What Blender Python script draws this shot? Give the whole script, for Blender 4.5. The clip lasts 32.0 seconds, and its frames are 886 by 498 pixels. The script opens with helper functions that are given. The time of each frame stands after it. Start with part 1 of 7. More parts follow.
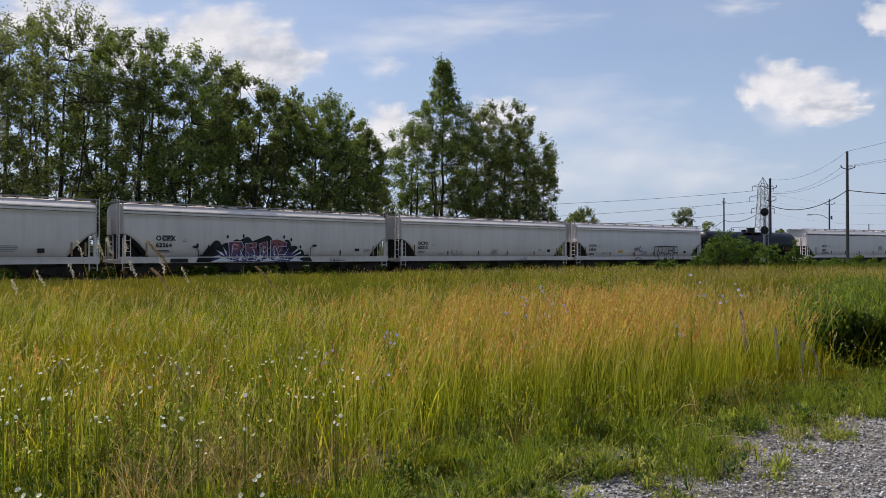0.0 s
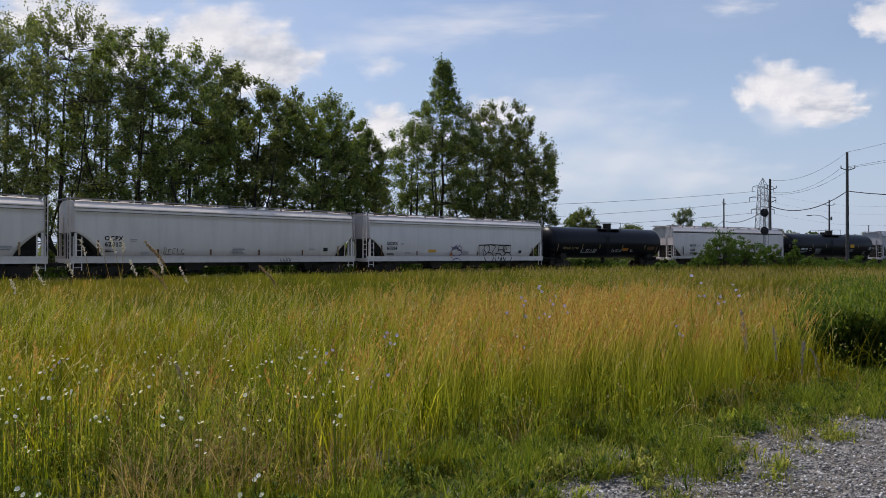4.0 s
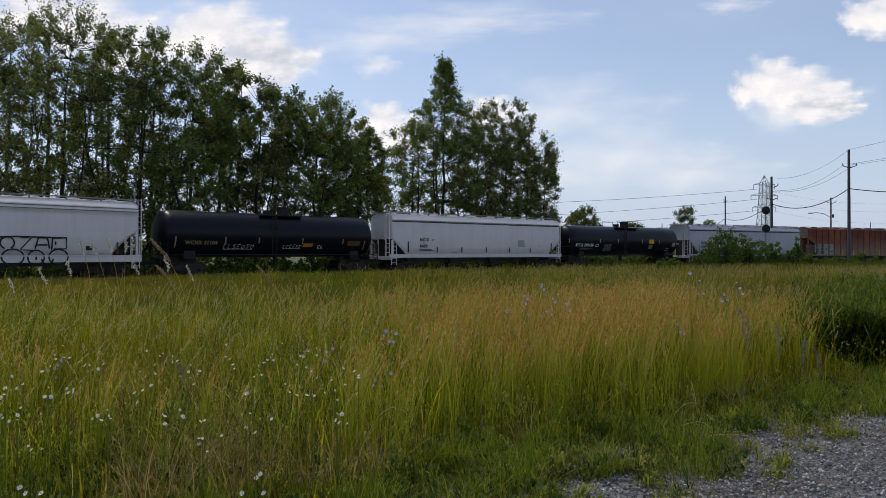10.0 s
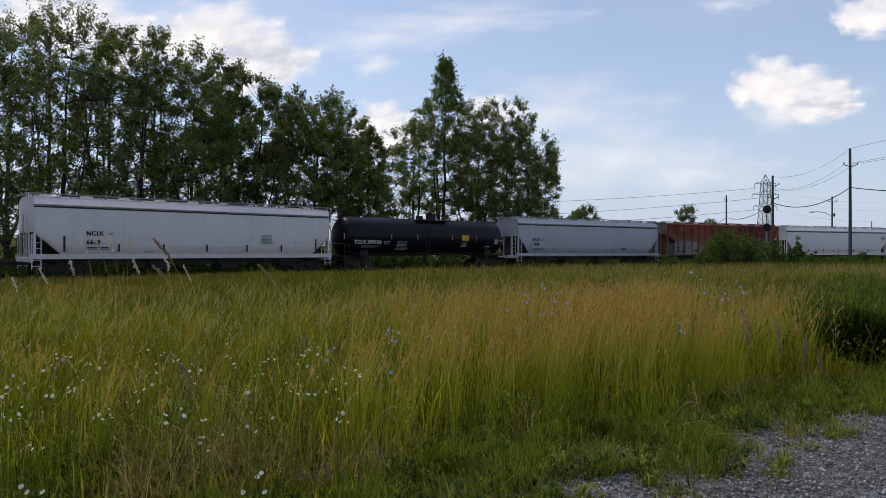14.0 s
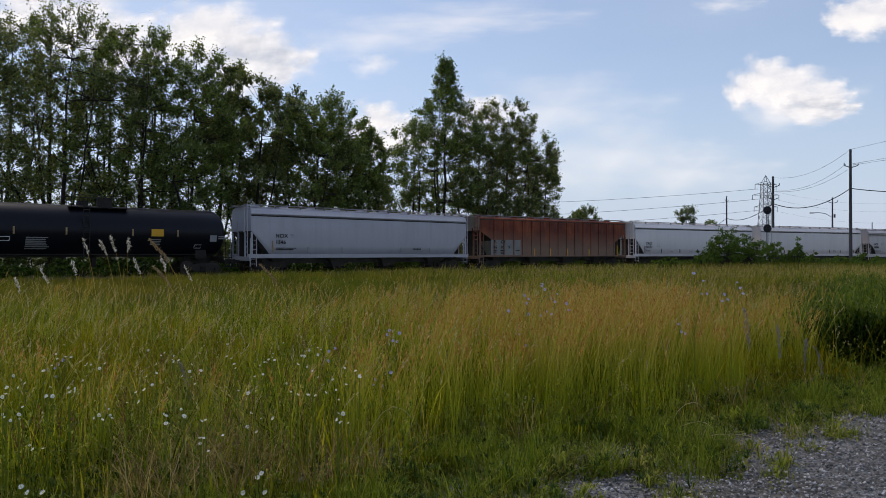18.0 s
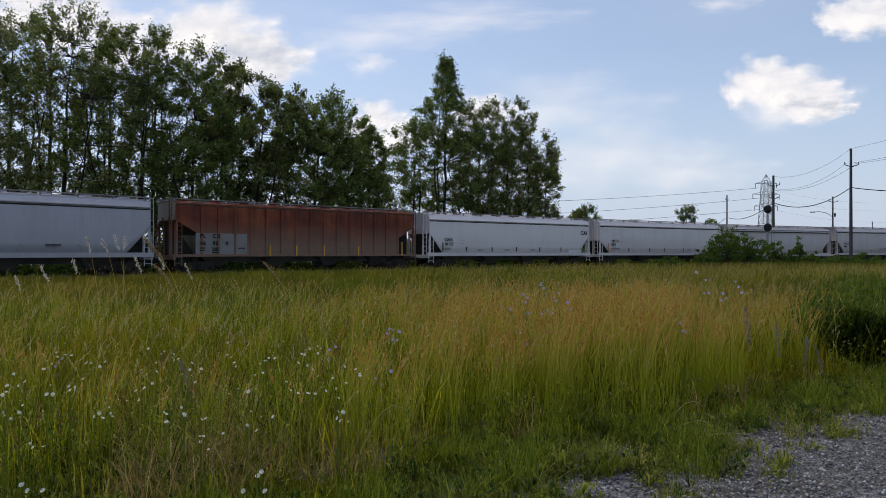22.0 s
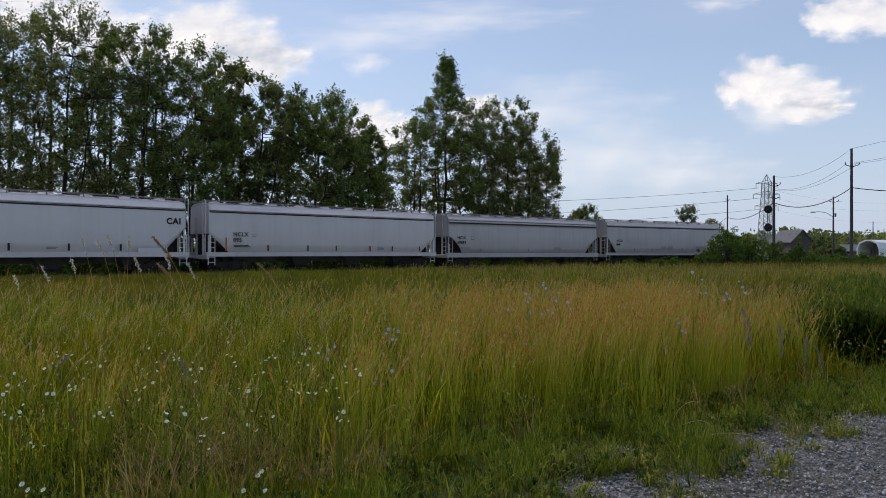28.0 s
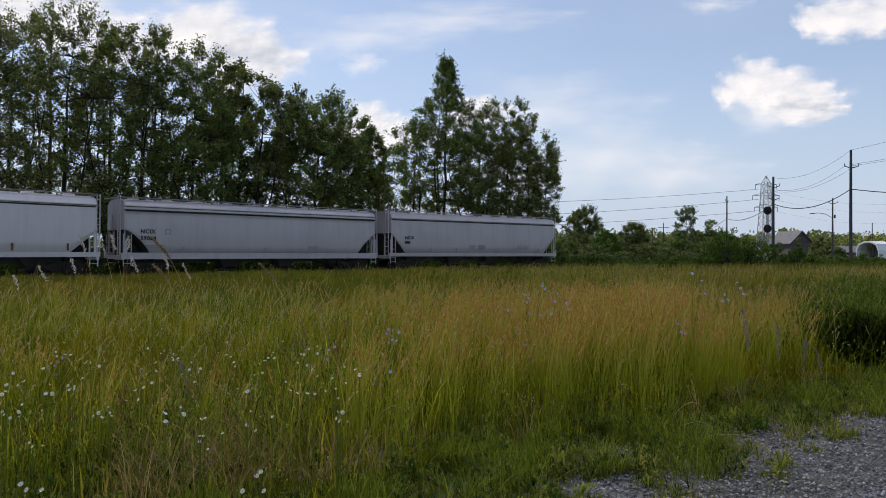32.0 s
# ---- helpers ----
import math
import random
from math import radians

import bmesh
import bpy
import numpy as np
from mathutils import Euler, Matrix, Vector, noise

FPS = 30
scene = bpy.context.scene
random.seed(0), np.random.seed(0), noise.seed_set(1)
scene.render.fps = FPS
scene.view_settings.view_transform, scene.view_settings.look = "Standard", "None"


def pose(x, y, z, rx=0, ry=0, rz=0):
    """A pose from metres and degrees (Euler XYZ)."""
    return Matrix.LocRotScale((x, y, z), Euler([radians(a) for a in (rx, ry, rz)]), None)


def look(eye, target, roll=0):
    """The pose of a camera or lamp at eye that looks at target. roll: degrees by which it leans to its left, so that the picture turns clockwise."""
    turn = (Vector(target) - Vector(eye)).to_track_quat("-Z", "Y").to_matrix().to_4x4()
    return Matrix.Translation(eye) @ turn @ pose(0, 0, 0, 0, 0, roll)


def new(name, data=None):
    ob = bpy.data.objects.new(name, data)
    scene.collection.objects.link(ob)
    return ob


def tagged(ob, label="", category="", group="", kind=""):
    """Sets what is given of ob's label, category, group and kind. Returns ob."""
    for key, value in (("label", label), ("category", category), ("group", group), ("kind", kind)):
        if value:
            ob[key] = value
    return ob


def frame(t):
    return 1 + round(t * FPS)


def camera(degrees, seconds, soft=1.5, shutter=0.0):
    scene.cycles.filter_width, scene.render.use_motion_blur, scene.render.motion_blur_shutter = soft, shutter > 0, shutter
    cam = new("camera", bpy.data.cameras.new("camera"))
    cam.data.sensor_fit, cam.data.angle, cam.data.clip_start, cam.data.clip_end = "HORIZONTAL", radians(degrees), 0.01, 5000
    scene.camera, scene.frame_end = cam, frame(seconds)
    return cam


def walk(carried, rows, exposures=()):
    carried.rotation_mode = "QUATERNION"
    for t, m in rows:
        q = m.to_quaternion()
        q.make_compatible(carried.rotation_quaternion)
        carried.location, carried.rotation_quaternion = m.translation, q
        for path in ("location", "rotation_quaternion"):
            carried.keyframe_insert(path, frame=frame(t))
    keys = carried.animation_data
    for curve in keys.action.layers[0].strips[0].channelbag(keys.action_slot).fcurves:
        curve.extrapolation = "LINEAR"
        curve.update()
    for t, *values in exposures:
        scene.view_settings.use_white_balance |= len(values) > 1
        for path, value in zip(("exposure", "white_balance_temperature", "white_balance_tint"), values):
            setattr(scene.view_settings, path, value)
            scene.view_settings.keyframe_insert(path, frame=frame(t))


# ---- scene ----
LENS = 2 * math.degrees(math.atan(784 / 1231))
cam = camera(LENS, 32.0, soft=0.6)
EYE = 1.6
# seconds, then the degrees by which the hand-held view drifts: to the left, up, clockwise
SWAY = [
    (0, -0.104, 0.169, 0.007),
    (0.5, -0.117, 0.179, 0.093),
    (1, -0.171, 0.176, 0.164),
    (1.5, -0.213, 0.167, 0.130),
    (2, -0.202, 0.165, 0.086),
    (2.5, -0.170, 0.160, 0.092),
    (3, -0.137, 0.174, 0.102),
    (3.5, -0.121, 0.195, 0.117),
    (5.5, -0.080, 0.077, 0.044),
    (6, -0.081, 0.089, 0.039),
    (6.5, -0.067, 0.104, 0.035),
    (7, -0.054, 0.100, 0.027),
    (7.5, -0.034, 0.096, 0.017),
    (8, -0.012, 0.098, -0.009),
    (8.5, -0.018, 0.099, -0.035),
    (9, -0.032, 0.084, -0.037),
    (9.5, -0.022, 0.057, -0.020),
    (10, -0.010, 0.036, 0.011),
    (10.5, -0.009, 0.013, 0.027),
    (11, -0.008, 0.002, 0.016),
    (11.5, -0.004, 0.005, 0.011),
    (12, 0.003, 0.002, 0.004),
    (12.5, 0.009, -0.014, -0.021),
    (13, 0.021, -0.015, -0.043),
    (13.5, 0.046, -0.008, -0.042),
    (14, 0.064, -0.036, -0.015),
    (14.5, 0.068, -0.064, 0.005),
    (16.5, 0.059, 0.025, 0.079),
    (17, 0.066, 0.008, 0.055),
    (17.5, 0.076, -0.001, 0.040),
    (18, 0.084, 0.009, 0.038),
    (18.5, 0.085, 0.010, 0.041),
    (19, 0.107, 0.004, 0.040),
    (19.5, 0.139, 0.002, 0.038),
    (20, 0.132, -0.010, 0.049),
    (20.5, 0.110, -0.049, 0.075),
    (21, 0.103, -0.075, 0.100),
    (21.5, 0.101, -0.074, 0.107),
    (22, 0.101, -0.095, 0.104),
    (22.5, 0.096, -0.131, 0.106),
    (23, 0.086, -0.156, 0.129),
    (23.5, 0.086, -0.155, 0.166),
    (24, 0.100, -0.131, 0.184),
    (24.5, 0.114, -0.097, 0.184),
    (25, 0.118, -0.069, 0.176),
    (25.5, 0.109, -0.049, 0.164),
    (27.5, 0.139, -0.109, 0.169),
    (28, 0.135, -0.109, 0.142),
    (28.5, 0.127, -0.099, 0.120),
    (29, 0.130, -0.101, 0.120),
    (29.5, 0.135, -0.106, 0.158),
    (30, 0.133, -0.108, 0.202),
    (30.5, 0.132, -0.113, 0.220),
    (31, 0.125, -0.102, 0.221),
    (31.5, 0.106, -0.078, 0.227),
    (32, 0.087, -0.062, 0.249),
]
walk(cam, [(t, pose(0, 0, EYE, 90.28 + up, 0, left) @ pose(0, 0, 0, 0, 0, lean)) for t, left, up, lean in SWAY],
     exposures=[(0, 0.34, 6480, 15), (3, 0.35, 6480, 15), (7, 0.46, 6600, 14), (12, 0.57, 6700, 14), (32, 0.56, 6680, 14)])

# ---- world and sun ----
SUN_UP, SUN_AZ = 56.0, -46.0     # degrees above the horizon, and from straight ahead to the right


def build_light():
    world = bpy.data.worlds.new("sky")
    scene.world = world
    world.use_nodes = True
    nt = world.node_tree
    nt.nodes.clear()
    out = nt.nodes.new("ShaderNodeOutputWorld")
    bg = nt.nodes.new("ShaderNodeBackground")
    sky = nt.nodes.new("ShaderNodeTexSky")
    sky.sky_type = "NISHITA"
    sky.sun_disc = False
    sky.sun_elevation = radians(SUN_UP)
    sky.sun_rotation = radians(SUN_AZ)
    sky.air_density, sky.dust_density, sky.ozone_density = 1.0, 0.8, 0.8
    bg.inputs[1].default_value = 0.094
    # a thin white veil of high cloud over the whole sky, thicker where the noise is high
    tc = nt.nodes.new("ShaderNodeTexCoord")
    mp = nt.nodes.new("ShaderNodeMapping")
    mp.inputs["Scale"].default_value = (1.6, 1.6, 4.5)
    nz = nt.nodes.new("ShaderNodeTexNoise")
    nz.inputs["Scale"].default_value, nz.inputs["Detail"].default_value = 1.7, 7.0
    rg = nt.nodes.new("ShaderNodeMapRange")
    rg.inputs[1].default_value, rg.inputs[2].default_value = 0.38, 0.72
    rg.inputs[3].default_value, rg.inputs[4].default_value = 0.20, 0.56
    mx = nt.nodes.new("ShaderNodeMixRGB")
    mx.inputs[2].default_value = (3.55, 4.4, 5.75, 1)
    ln = nt.links.new
    ln(tc.outputs["Generated"], mp.inputs[0])
    ln(mp.outputs[0], nz.inputs["Vector"])
    ln(nz.outputs["Fac"], rg.inputs[0])
    # the haze thickens towards the horizon
    sep = nt.nodes.new("ShaderNodeSeparateXYZ")
    low = nt.nodes.new("ShaderNodeMapRange")
    low.inputs[1].default_value, low.inputs[2].default_value = 0.0, 0.34
    low.inputs[3].default_value, low.inputs[4].default_value = 0.92, 0.0
    top = nt.nodes.new("ShaderNodeMath")
    top.operation = "MAXIMUM"
    ln(tc.outputs["Generated"], sep.inputs[0])
    ln(sep.outputs["Z"], low.inputs[0])
    ln(rg.outputs[0], top.inputs[0])
    ln(low.outputs[0], top.inputs[1])
    ln(top.outputs[0], mx.inputs[0])
    ln(sky.outputs[0], mx.inputs[1])
    ln(mx.outputs[0], bg.inputs[0])
    ln(bg.outputs[0], out.inputs[0])
    lamp = bpy.data.lights.new("sun", "SUN")
    lamp.energy, lamp.angle, lamp.color = 5.0, radians(0.9), (1.0, 0.95, 0.86)
    sun = new("sun", lamp)
    a, e = radians(SUN_AZ), radians(SUN_UP)
    way = Vector((math.sin(a) * math.cos(e), math.cos(a) * math.cos(e), math.sin(e)))
    sun.matrix_basis = look(way * 200, (0, 0, 0))


build_light()


# ---- materials ----
def nodes_of(name):
    m = bpy.data.materials.new(name)
    m.use_nodes = True
    nt = m.node_tree
    return m, nt, nt.nodes["Principled BSDF"], nt.nodes["Material Output"]


def ramp(nt, stops, fac):
    r = nt.nodes.new("ShaderNodeValToRGB")
    while len(r.color_ramp.elements) < len(stops):
        r.color_ramp.elements.new(0.5)
    for el, (p, c) in zip(r.color_ramp.elements, stops):
        el.position, el.color = p, (*c, 1)
    nt.links.new(fac, r.inputs[0])
    return r.outputs[0]


def noise_tex(nt, scale, detail=5.0, stretch=(1, 1, 1), coord="Object"):
    tc = nt.nodes.new("ShaderNodeTexCoord")
    mp = nt.nodes.new("ShaderNodeMapping")
    mp.inputs["Scale"].default_value = stretch
    n = nt.nodes.new("ShaderNodeTexNoise")
    n.inputs["Scale"].default_value, n.inputs["Detail"].default_value = scale, detail
    nt.links.new(tc.outputs[coord], mp.inputs[0])
    nt.links.new(mp.outputs[0], n.inputs["Vector"])
    return n.outputs["Fac"]


def mix(nt, fac, a, b, how="MIX"):
    m = nt.nodes.new("ShaderNodeMixRGB")
    m.blend_type = how
    for sock, v in zip(m.inputs, (fac, a, b)):
        if isinstance(v, (int, float)):
            sock.default_value = v
        elif isinstance(v, tuple):
            sock.default_value = (*v, 1)
        else:
            nt.links.new(v, sock)
    return m.outputs[0]


def bump(nt, bsdf, fac, strength=0.3, dist=0.02):
    b = nt.nodes.new("ShaderNodeBump")
    b.inputs["Strength"].default_value, b.inputs["Distance"].default_value = strength, dist
    nt.links.new(fac, b.inputs["Height"])
    nt.links.new(b.outputs[0], bsdf.inputs["Normal"])


def plain(name, a, b, rough=0.6, metal=0.0, scale=6.0, stretch=(1, 1, 1), bumpy=0.15, gloss=0.3):
    """A surface that wanders between two colours at two scales."""
    m, nt, p, out = nodes_of(name)
    big = noise_tex(nt, scale * 0.2, 3, stretch)
    fine = noise_tex(nt, scale * 4, 6, stretch)
    c = ramp(nt, [(0.32, a), (0.68, b)], mix(nt, 0.45, big, fine))
    nt.links.new(c, p.inputs["Base Color"])
    p.inputs["Roughness"].default_value, p.inputs["Metallic"].default_value = rough, metal
    p.inputs["Specular IOR Level"].default_value = gloss
    if bumpy:
        bump(nt, p, fine, bumpy)
    return m


def leafy(name, stops, through_share=0.45, patch=None, rough=0.6, gloss=0.12):
    """Leaves and blades: each its own tint, light shining through; patch: a second tint that comes in broad drifts,
    with light and dark clumps painted in.
    """
    m, nt, p, out = nodes_of(name)
    g = nt.nodes.new("ShaderNodeNewGeometry")
    c = ramp(nt, stops, g.outputs["Random Per Island"])
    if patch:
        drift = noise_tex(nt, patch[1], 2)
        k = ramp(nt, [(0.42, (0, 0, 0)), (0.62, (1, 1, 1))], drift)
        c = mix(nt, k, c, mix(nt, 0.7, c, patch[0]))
        # random bright and dark clumps in the colour stand in for lit and shaded masses
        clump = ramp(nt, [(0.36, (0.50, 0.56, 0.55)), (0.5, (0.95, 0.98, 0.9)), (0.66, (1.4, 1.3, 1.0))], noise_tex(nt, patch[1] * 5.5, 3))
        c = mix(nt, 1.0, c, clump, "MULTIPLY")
    nt.links.new(c, p.inputs["Base Color"])
    p.inputs["Roughness"].default_value = rough
    p.inputs["Specular IOR Level"].default_value = gloss
    t = nt.nodes.new("ShaderNodeBsdfTranslucent")
    nt.links.new(mix(nt, 1.0, c, (1.0, 1.0, 0.62), "MULTIPLY"), t.inputs[0])
    ms = nt.nodes.new("ShaderNodeMixShader")
    ms.inputs[0].default_value = through_share
    nt.links.new(p.outputs[0], ms.inputs[1])
    nt.links.new(t.outputs[0], ms.inputs[2])
    nt.links.new(ms.outputs[0], out.inputs[0])
    return m


def car_paint(name, base, grime, rough=0.45, dirt=0.35, gloss=0.4):
    """Railcar paint: chalky, with rain streaks down the sides and road dirt low down."""
    m, nt, p, out = nodes_of(name)
    streak = noise_tex(nt, 1.0, 6, (3.0, 3.0, 0.22))
    cloudy = noise_tex(nt, 0.5, 4)
    fine = noise_tex(nt, 14, 5)
    k = ramp(nt, [(0.45, (0, 0, 0)), (0.75, (dirt, dirt, dirt))], streak)
    c = mix(nt, k, base, grime)
    k2 = ramp(nt, [(0.4, (0, 0, 0)), (0.7, (dirt * 0.6,) * 3)], cloudy)
    c = mix(nt, k2, c, tuple(x * 0.75 for x in grime))
    c = mix(nt, 0.06, c, fine, "OVERLAY")
    nt.links.new(c, p.inputs["Base Color"])
    p.inputs["Roughness"].default_value = rough
    p.inputs["Specular IOR Level"].default_value = gloss
    bump(nt, p, cloudy, 0.12, 0.05)
    return m


M = {
    "grey_paint": car_paint("grey_paint", (0.68, 0.60, 0.555), (0.42, 0.36, 0.31), dirt=0.28),
    "white_paint": car_paint("white_paint", (0.70, 0.63, 0.61), (0.46, 0.41, 0.37), dirt=0.22),
    "bright_white_paint": car_paint("bright_white_paint", (0.73, 0.665, 0.655), (0.54, 0.49, 0.45), dirt=0.2),
    "old_grey": plain("old_grey", (0.20, 0.185, 0.175), (0.28, 0.26, 0.25), 0.8),
    "blue_grey_paint": car_paint("blue_grey_paint", (0.42, 0.405, 0.44), (0.26, 0.245, 0.25), dirt=0.22),
    "dull_grey_paint": car_paint("dull_grey_paint", (0.53, 0.475, 0.465), (0.33, 0.28, 0.26), dirt=0.28),
    "black_tank": car_paint("black_tank", (0.004, 0.004, 0.008), (0.011, 0.010, 0.016), 0.36, 0.15, 0.20),
    "dark_steel": plain("dark_steel", (0.010, 0.009, 0.008), (0.035, 0.028, 0.022), 0.75),
    "wheel_steel": plain("wheel_steel", (0.022, 0.016, 0.013), (0.06, 0.045, 0.035), 0.6, 0.2),
    # grey with the shade under the cars put into the colour
    "shaded_under_grey": plain("shaded_under_grey", (0.045, 0.042, 0.04), (0.11, 0.10, 0.095), 0.8),
    "rail_steel": plain("rail_steel", (0.10, 0.07, 0.05), (0.22, 0.17, 0.13), 0.5, 0.6),
    "black_mark": plain("black_mark", (0.012, 0.012, 0.013), (0.03, 0.03, 0.03), 0.7, bumpy=0),
    "white_mark": plain("white_mark", (0.60, 0.60, 0.60), (0.75, 0.75, 0.74), 0.7, bumpy=0),
    "yellow_mark": plain("yellow_mark", (0.62, 0.30, 0.02), (0.72, 0.40, 0.04), 0.6, bumpy=0),
    "orange_mark": plain("orange_mark", (0.42, 0.13, 0.02), (0.55, 0.20, 0.04), 0.6, bumpy=0),
    "tan_mark": plain("tan_mark", (0.26, 0.17, 0.08), (0.36, 0.25, 0.13), 0.6, bumpy=0),
    "purple_mark": plain("purple_mark", (0.035, 0.022, 0.09), (0.09, 0.05, 0.18), 0.6, bumpy=0, scale=3),
    "brown_mark": plain("brown_mark", (0.10, 0.05, 0.02), (0.16, 0.08, 0.03), 0.7, bumpy=0),
    "faded_mark": plain("faded_mark", (0.24, 0.24, 0.25), (0.32, 0.32, 0.32), 0.7, bumpy=0),
    "bark": plain("bark", (0.022, 0.018, 0.014), (0.055, 0.046, 0.037), 0.9, scale=8, stretch=(1, 1, 0.3), bumpy=0.6),
    "pole_wood": plain("pole_wood", (0.05, 0.047, 0.046), (0.11, 0.105, 0.105), 0.85, scale=8, stretch=(1, 1, 0.1), bumpy=0.4),
    "galvanised": plain("galvanised", (0.22, 0.22, 0.23), (0.36, 0.36, 0.37), 0.55, 0.4),
    "cable": plain("cable", (0.015, 0.015, 0.016), (0.03, 0.03, 0.03), 0.6),
    "tie_wood": plain("tie_wood", (0.04, 0.032, 0.026), (0.09, 0.07, 0.055), 0.9, bumpy=0.5),
    "ballast": plain("ballast", (0.10, 0.095, 0.09), (0.26, 0.25, 0.24), 0.9, scale=12, bumpy=0.9),
    "roof_grey": plain("roof_grey", (0.10, 0.10, 0.11), (0.17, 0.165, 0.165), 0.8),
    "brick_house": plain("brick_house", (0.16, 0.08, 0.06), (0.24, 0.13, 0.09), 0.85),
    "shed_cover": plain("shed_cover", (0.72, 0.73, 0.74), (0.84, 0.84, 0.84), 0.5),
    "shed_inside": plain("shed_inside", (0.26, 0.22, 0.17), (0.36, 0.31, 0.25), 0.8),
    "end_primer": plain("end_primer", (0.26, 0.21, 0.16), (0.40, 0.35, 0.29), 0.8),
    "dark_wall": plain("dark_wall", (0.07, 0.06, 0.055), (0.12, 0.105, 0.095), 0.85),
}


def rust_paint():
    m, nt, p, out = nodes_of("rusty_paint")
    big = noise_tex(nt, 0.45, 5, (1, 1, 1.6))
    streak = noise_tex(nt, 1.3, 6, (2.2, 2.2, 0.25))
    fine = noise_tex(nt, 9, 6)
    c = ramp(nt, [(0.30, (0.05, 0.013, 0.008)), (0.5, (0.16, 0.032, 0.012)), (0.70, (0.31, 0.078, 0.024))], mix(nt, 0.5, big, streak))
    # the old grey shows through on the lower half
    tc = nt.nodes.new("ShaderNodeTexCoord")
    sp = nt.nodes.new("ShaderNodeSeparateXYZ")
    nt.links.new(tc.outputs["Object"], sp.inputs[0])
    ad = nt.nodes.new("ShaderNodeMath")
    ad.operation = "ADD"
    nt.links.new(sp.outputs["Z"], ad.inputs[0])
    nt.links.new(streak, ad.inputs[1])
    rg = nt.nodes.new("ShaderNodeMapRange")
    rg.inputs[1].default_value, rg.inputs[2].default_value = 3.9, 2.3
    nt.links.new(ad.outputs[0], rg.inputs[0])
    c = mix(nt, mix(nt, 1.0, rg.outputs[0], (0.8, 0.8, 0.8), "MULTIPLY"), c, (0.225, 0.145, 0.10))
    c = mix(nt, 0.25, c, fine, "OVERLAY")
    nt.links.new(c, p.inputs["Base Color"])
    p.inputs["Roughness"].default_value = 0.8
    bump(nt, p, fine, 0.25)
    return m


def ground_mat():
    m, nt, p, out = nodes_of("meadow_soil")
    far = noise_tex(nt, 0.05, 6)
    near = noise_tex(nt, 6.0, 6)
    c = ramp(nt, [(0.3, (0.035, 0.045, 0.012)), (0.6, (0.065, 0.07, 0.018)), (0.8, (0.09, 0.075, 0.025))], mix(nt, 0.5, far, near))
    nt.links.new(c, p.inputs["Base Color"])
    p.inputs["Roughness"].default_value = 0.95
    bump(nt, p, near, 0.8, 0.05)
    return m


def gravel_mat(name, island):
    m, nt, p, out = nodes_of(name)
    if island:
        g = nt.nodes.new("ShaderNodeNewGeometry")
        f = g.outputs["Random Per Island"]
    else:
        f = noise_tex(nt, 45, 6)
    c = ramp(nt, [(0.1, (0.075, 0.072, 0.072)), (0.5, (0.175, 0.168, 0.166)), (0.8, (0.29, 0.28, 0.277)), (1.0, (0.46, 0.45, 0.445))], f)
    c = mix(nt, 0.3, c, noise_tex(nt, 60, 4), "OVERLAY")
    if not island:
        c = mix(nt, ramp(nt, [(0.4, (0, 0, 0)), (0.62, (0.8, 0.8, 0.8))], noise_tex(nt, 1.6, 4)), c, (0.085, 0.068, 0.045))
    nt.links.new(c, p.inputs["Base Color"])
    p.inputs["Roughness"].default_value = 0.9
    if not island:
        bump(nt, p, f, 0.9, 0.03)
    return m


def fade_paint(name, low, high, z0, z1):
    """Sprayed paint that runs from one colour to another with height."""
    m, nt, p, out = nodes_of(name)
    tc = nt.nodes.new("ShaderNodeTexCoord")
    sp = nt.nodes.new("ShaderNodeSeparateXYZ")
    nt.links.new(tc.outputs["Object"], sp.inputs[0])
    ad = nt.nodes.new("ShaderNodeMath")
    ad.operation = "MULTIPLY_ADD"
    nt.links.new(noise_tex(nt, 3, 4), ad.inputs[0])
    ad.inputs[1].default_value = 0.5
    nt.links.new(sp.outputs["Z"], ad.inputs[2])
    rg = nt.nodes.new("ShaderNodeMapRange")
    rg.inputs[1].default_value, rg.inputs[2].default_value = z0, z1
    nt.links.new(ad.outputs[0], rg.inputs[0])
    nt.links.new(mix(nt, rg.outputs[0], low, high), p.inputs["Base Color"])
    p.inputs["Roughness"].default_value = 0.6
    return m


M["red_fade"] = fade_paint("red_fade", (0.055, 0.035, 0.11), (0.26, 0.065, 0.07), 1.6, 2.35)
M["rusty_paint"] = rust_paint()
M["soil"] = ground_mat()
M["gravel_bed"] = gravel_mat("gravel_bed", False)
M["gravel_stone"] = gravel_mat("gravel_stone", True)
# the patch on these two also paints light-and-shade clumps into the crowns
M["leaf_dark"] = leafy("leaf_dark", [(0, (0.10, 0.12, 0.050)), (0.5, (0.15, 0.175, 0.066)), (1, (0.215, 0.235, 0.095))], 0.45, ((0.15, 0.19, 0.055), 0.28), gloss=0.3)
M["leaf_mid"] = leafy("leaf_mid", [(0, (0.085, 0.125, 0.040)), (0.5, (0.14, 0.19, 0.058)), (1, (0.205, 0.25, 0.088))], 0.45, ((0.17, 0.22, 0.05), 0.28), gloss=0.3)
M["leaf_bright"] = leafy("leaf_bright", [(0, (0.05, 0.10, 0.016)), (0.5, (0.085, 0.16, 0.025)), (1, (0.15, 0.22, 0.04))], 0.45)
M["leaf_bush"] = leafy("leaf_bush", [(0, (0.035, 0.068, 0.014)), (0.5, (0.085, 0.145, 0.026)), (1, (0.17, 0.235, 0.046))], 0.45)
M["leaf_grey"] = leafy("leaf_grey", [(0, (0.10, 0.13, 0.08)), (0.5, (0.17, 0.20, 0.12)), (1, (0.26, 0.29, 0.18))], 0.55)
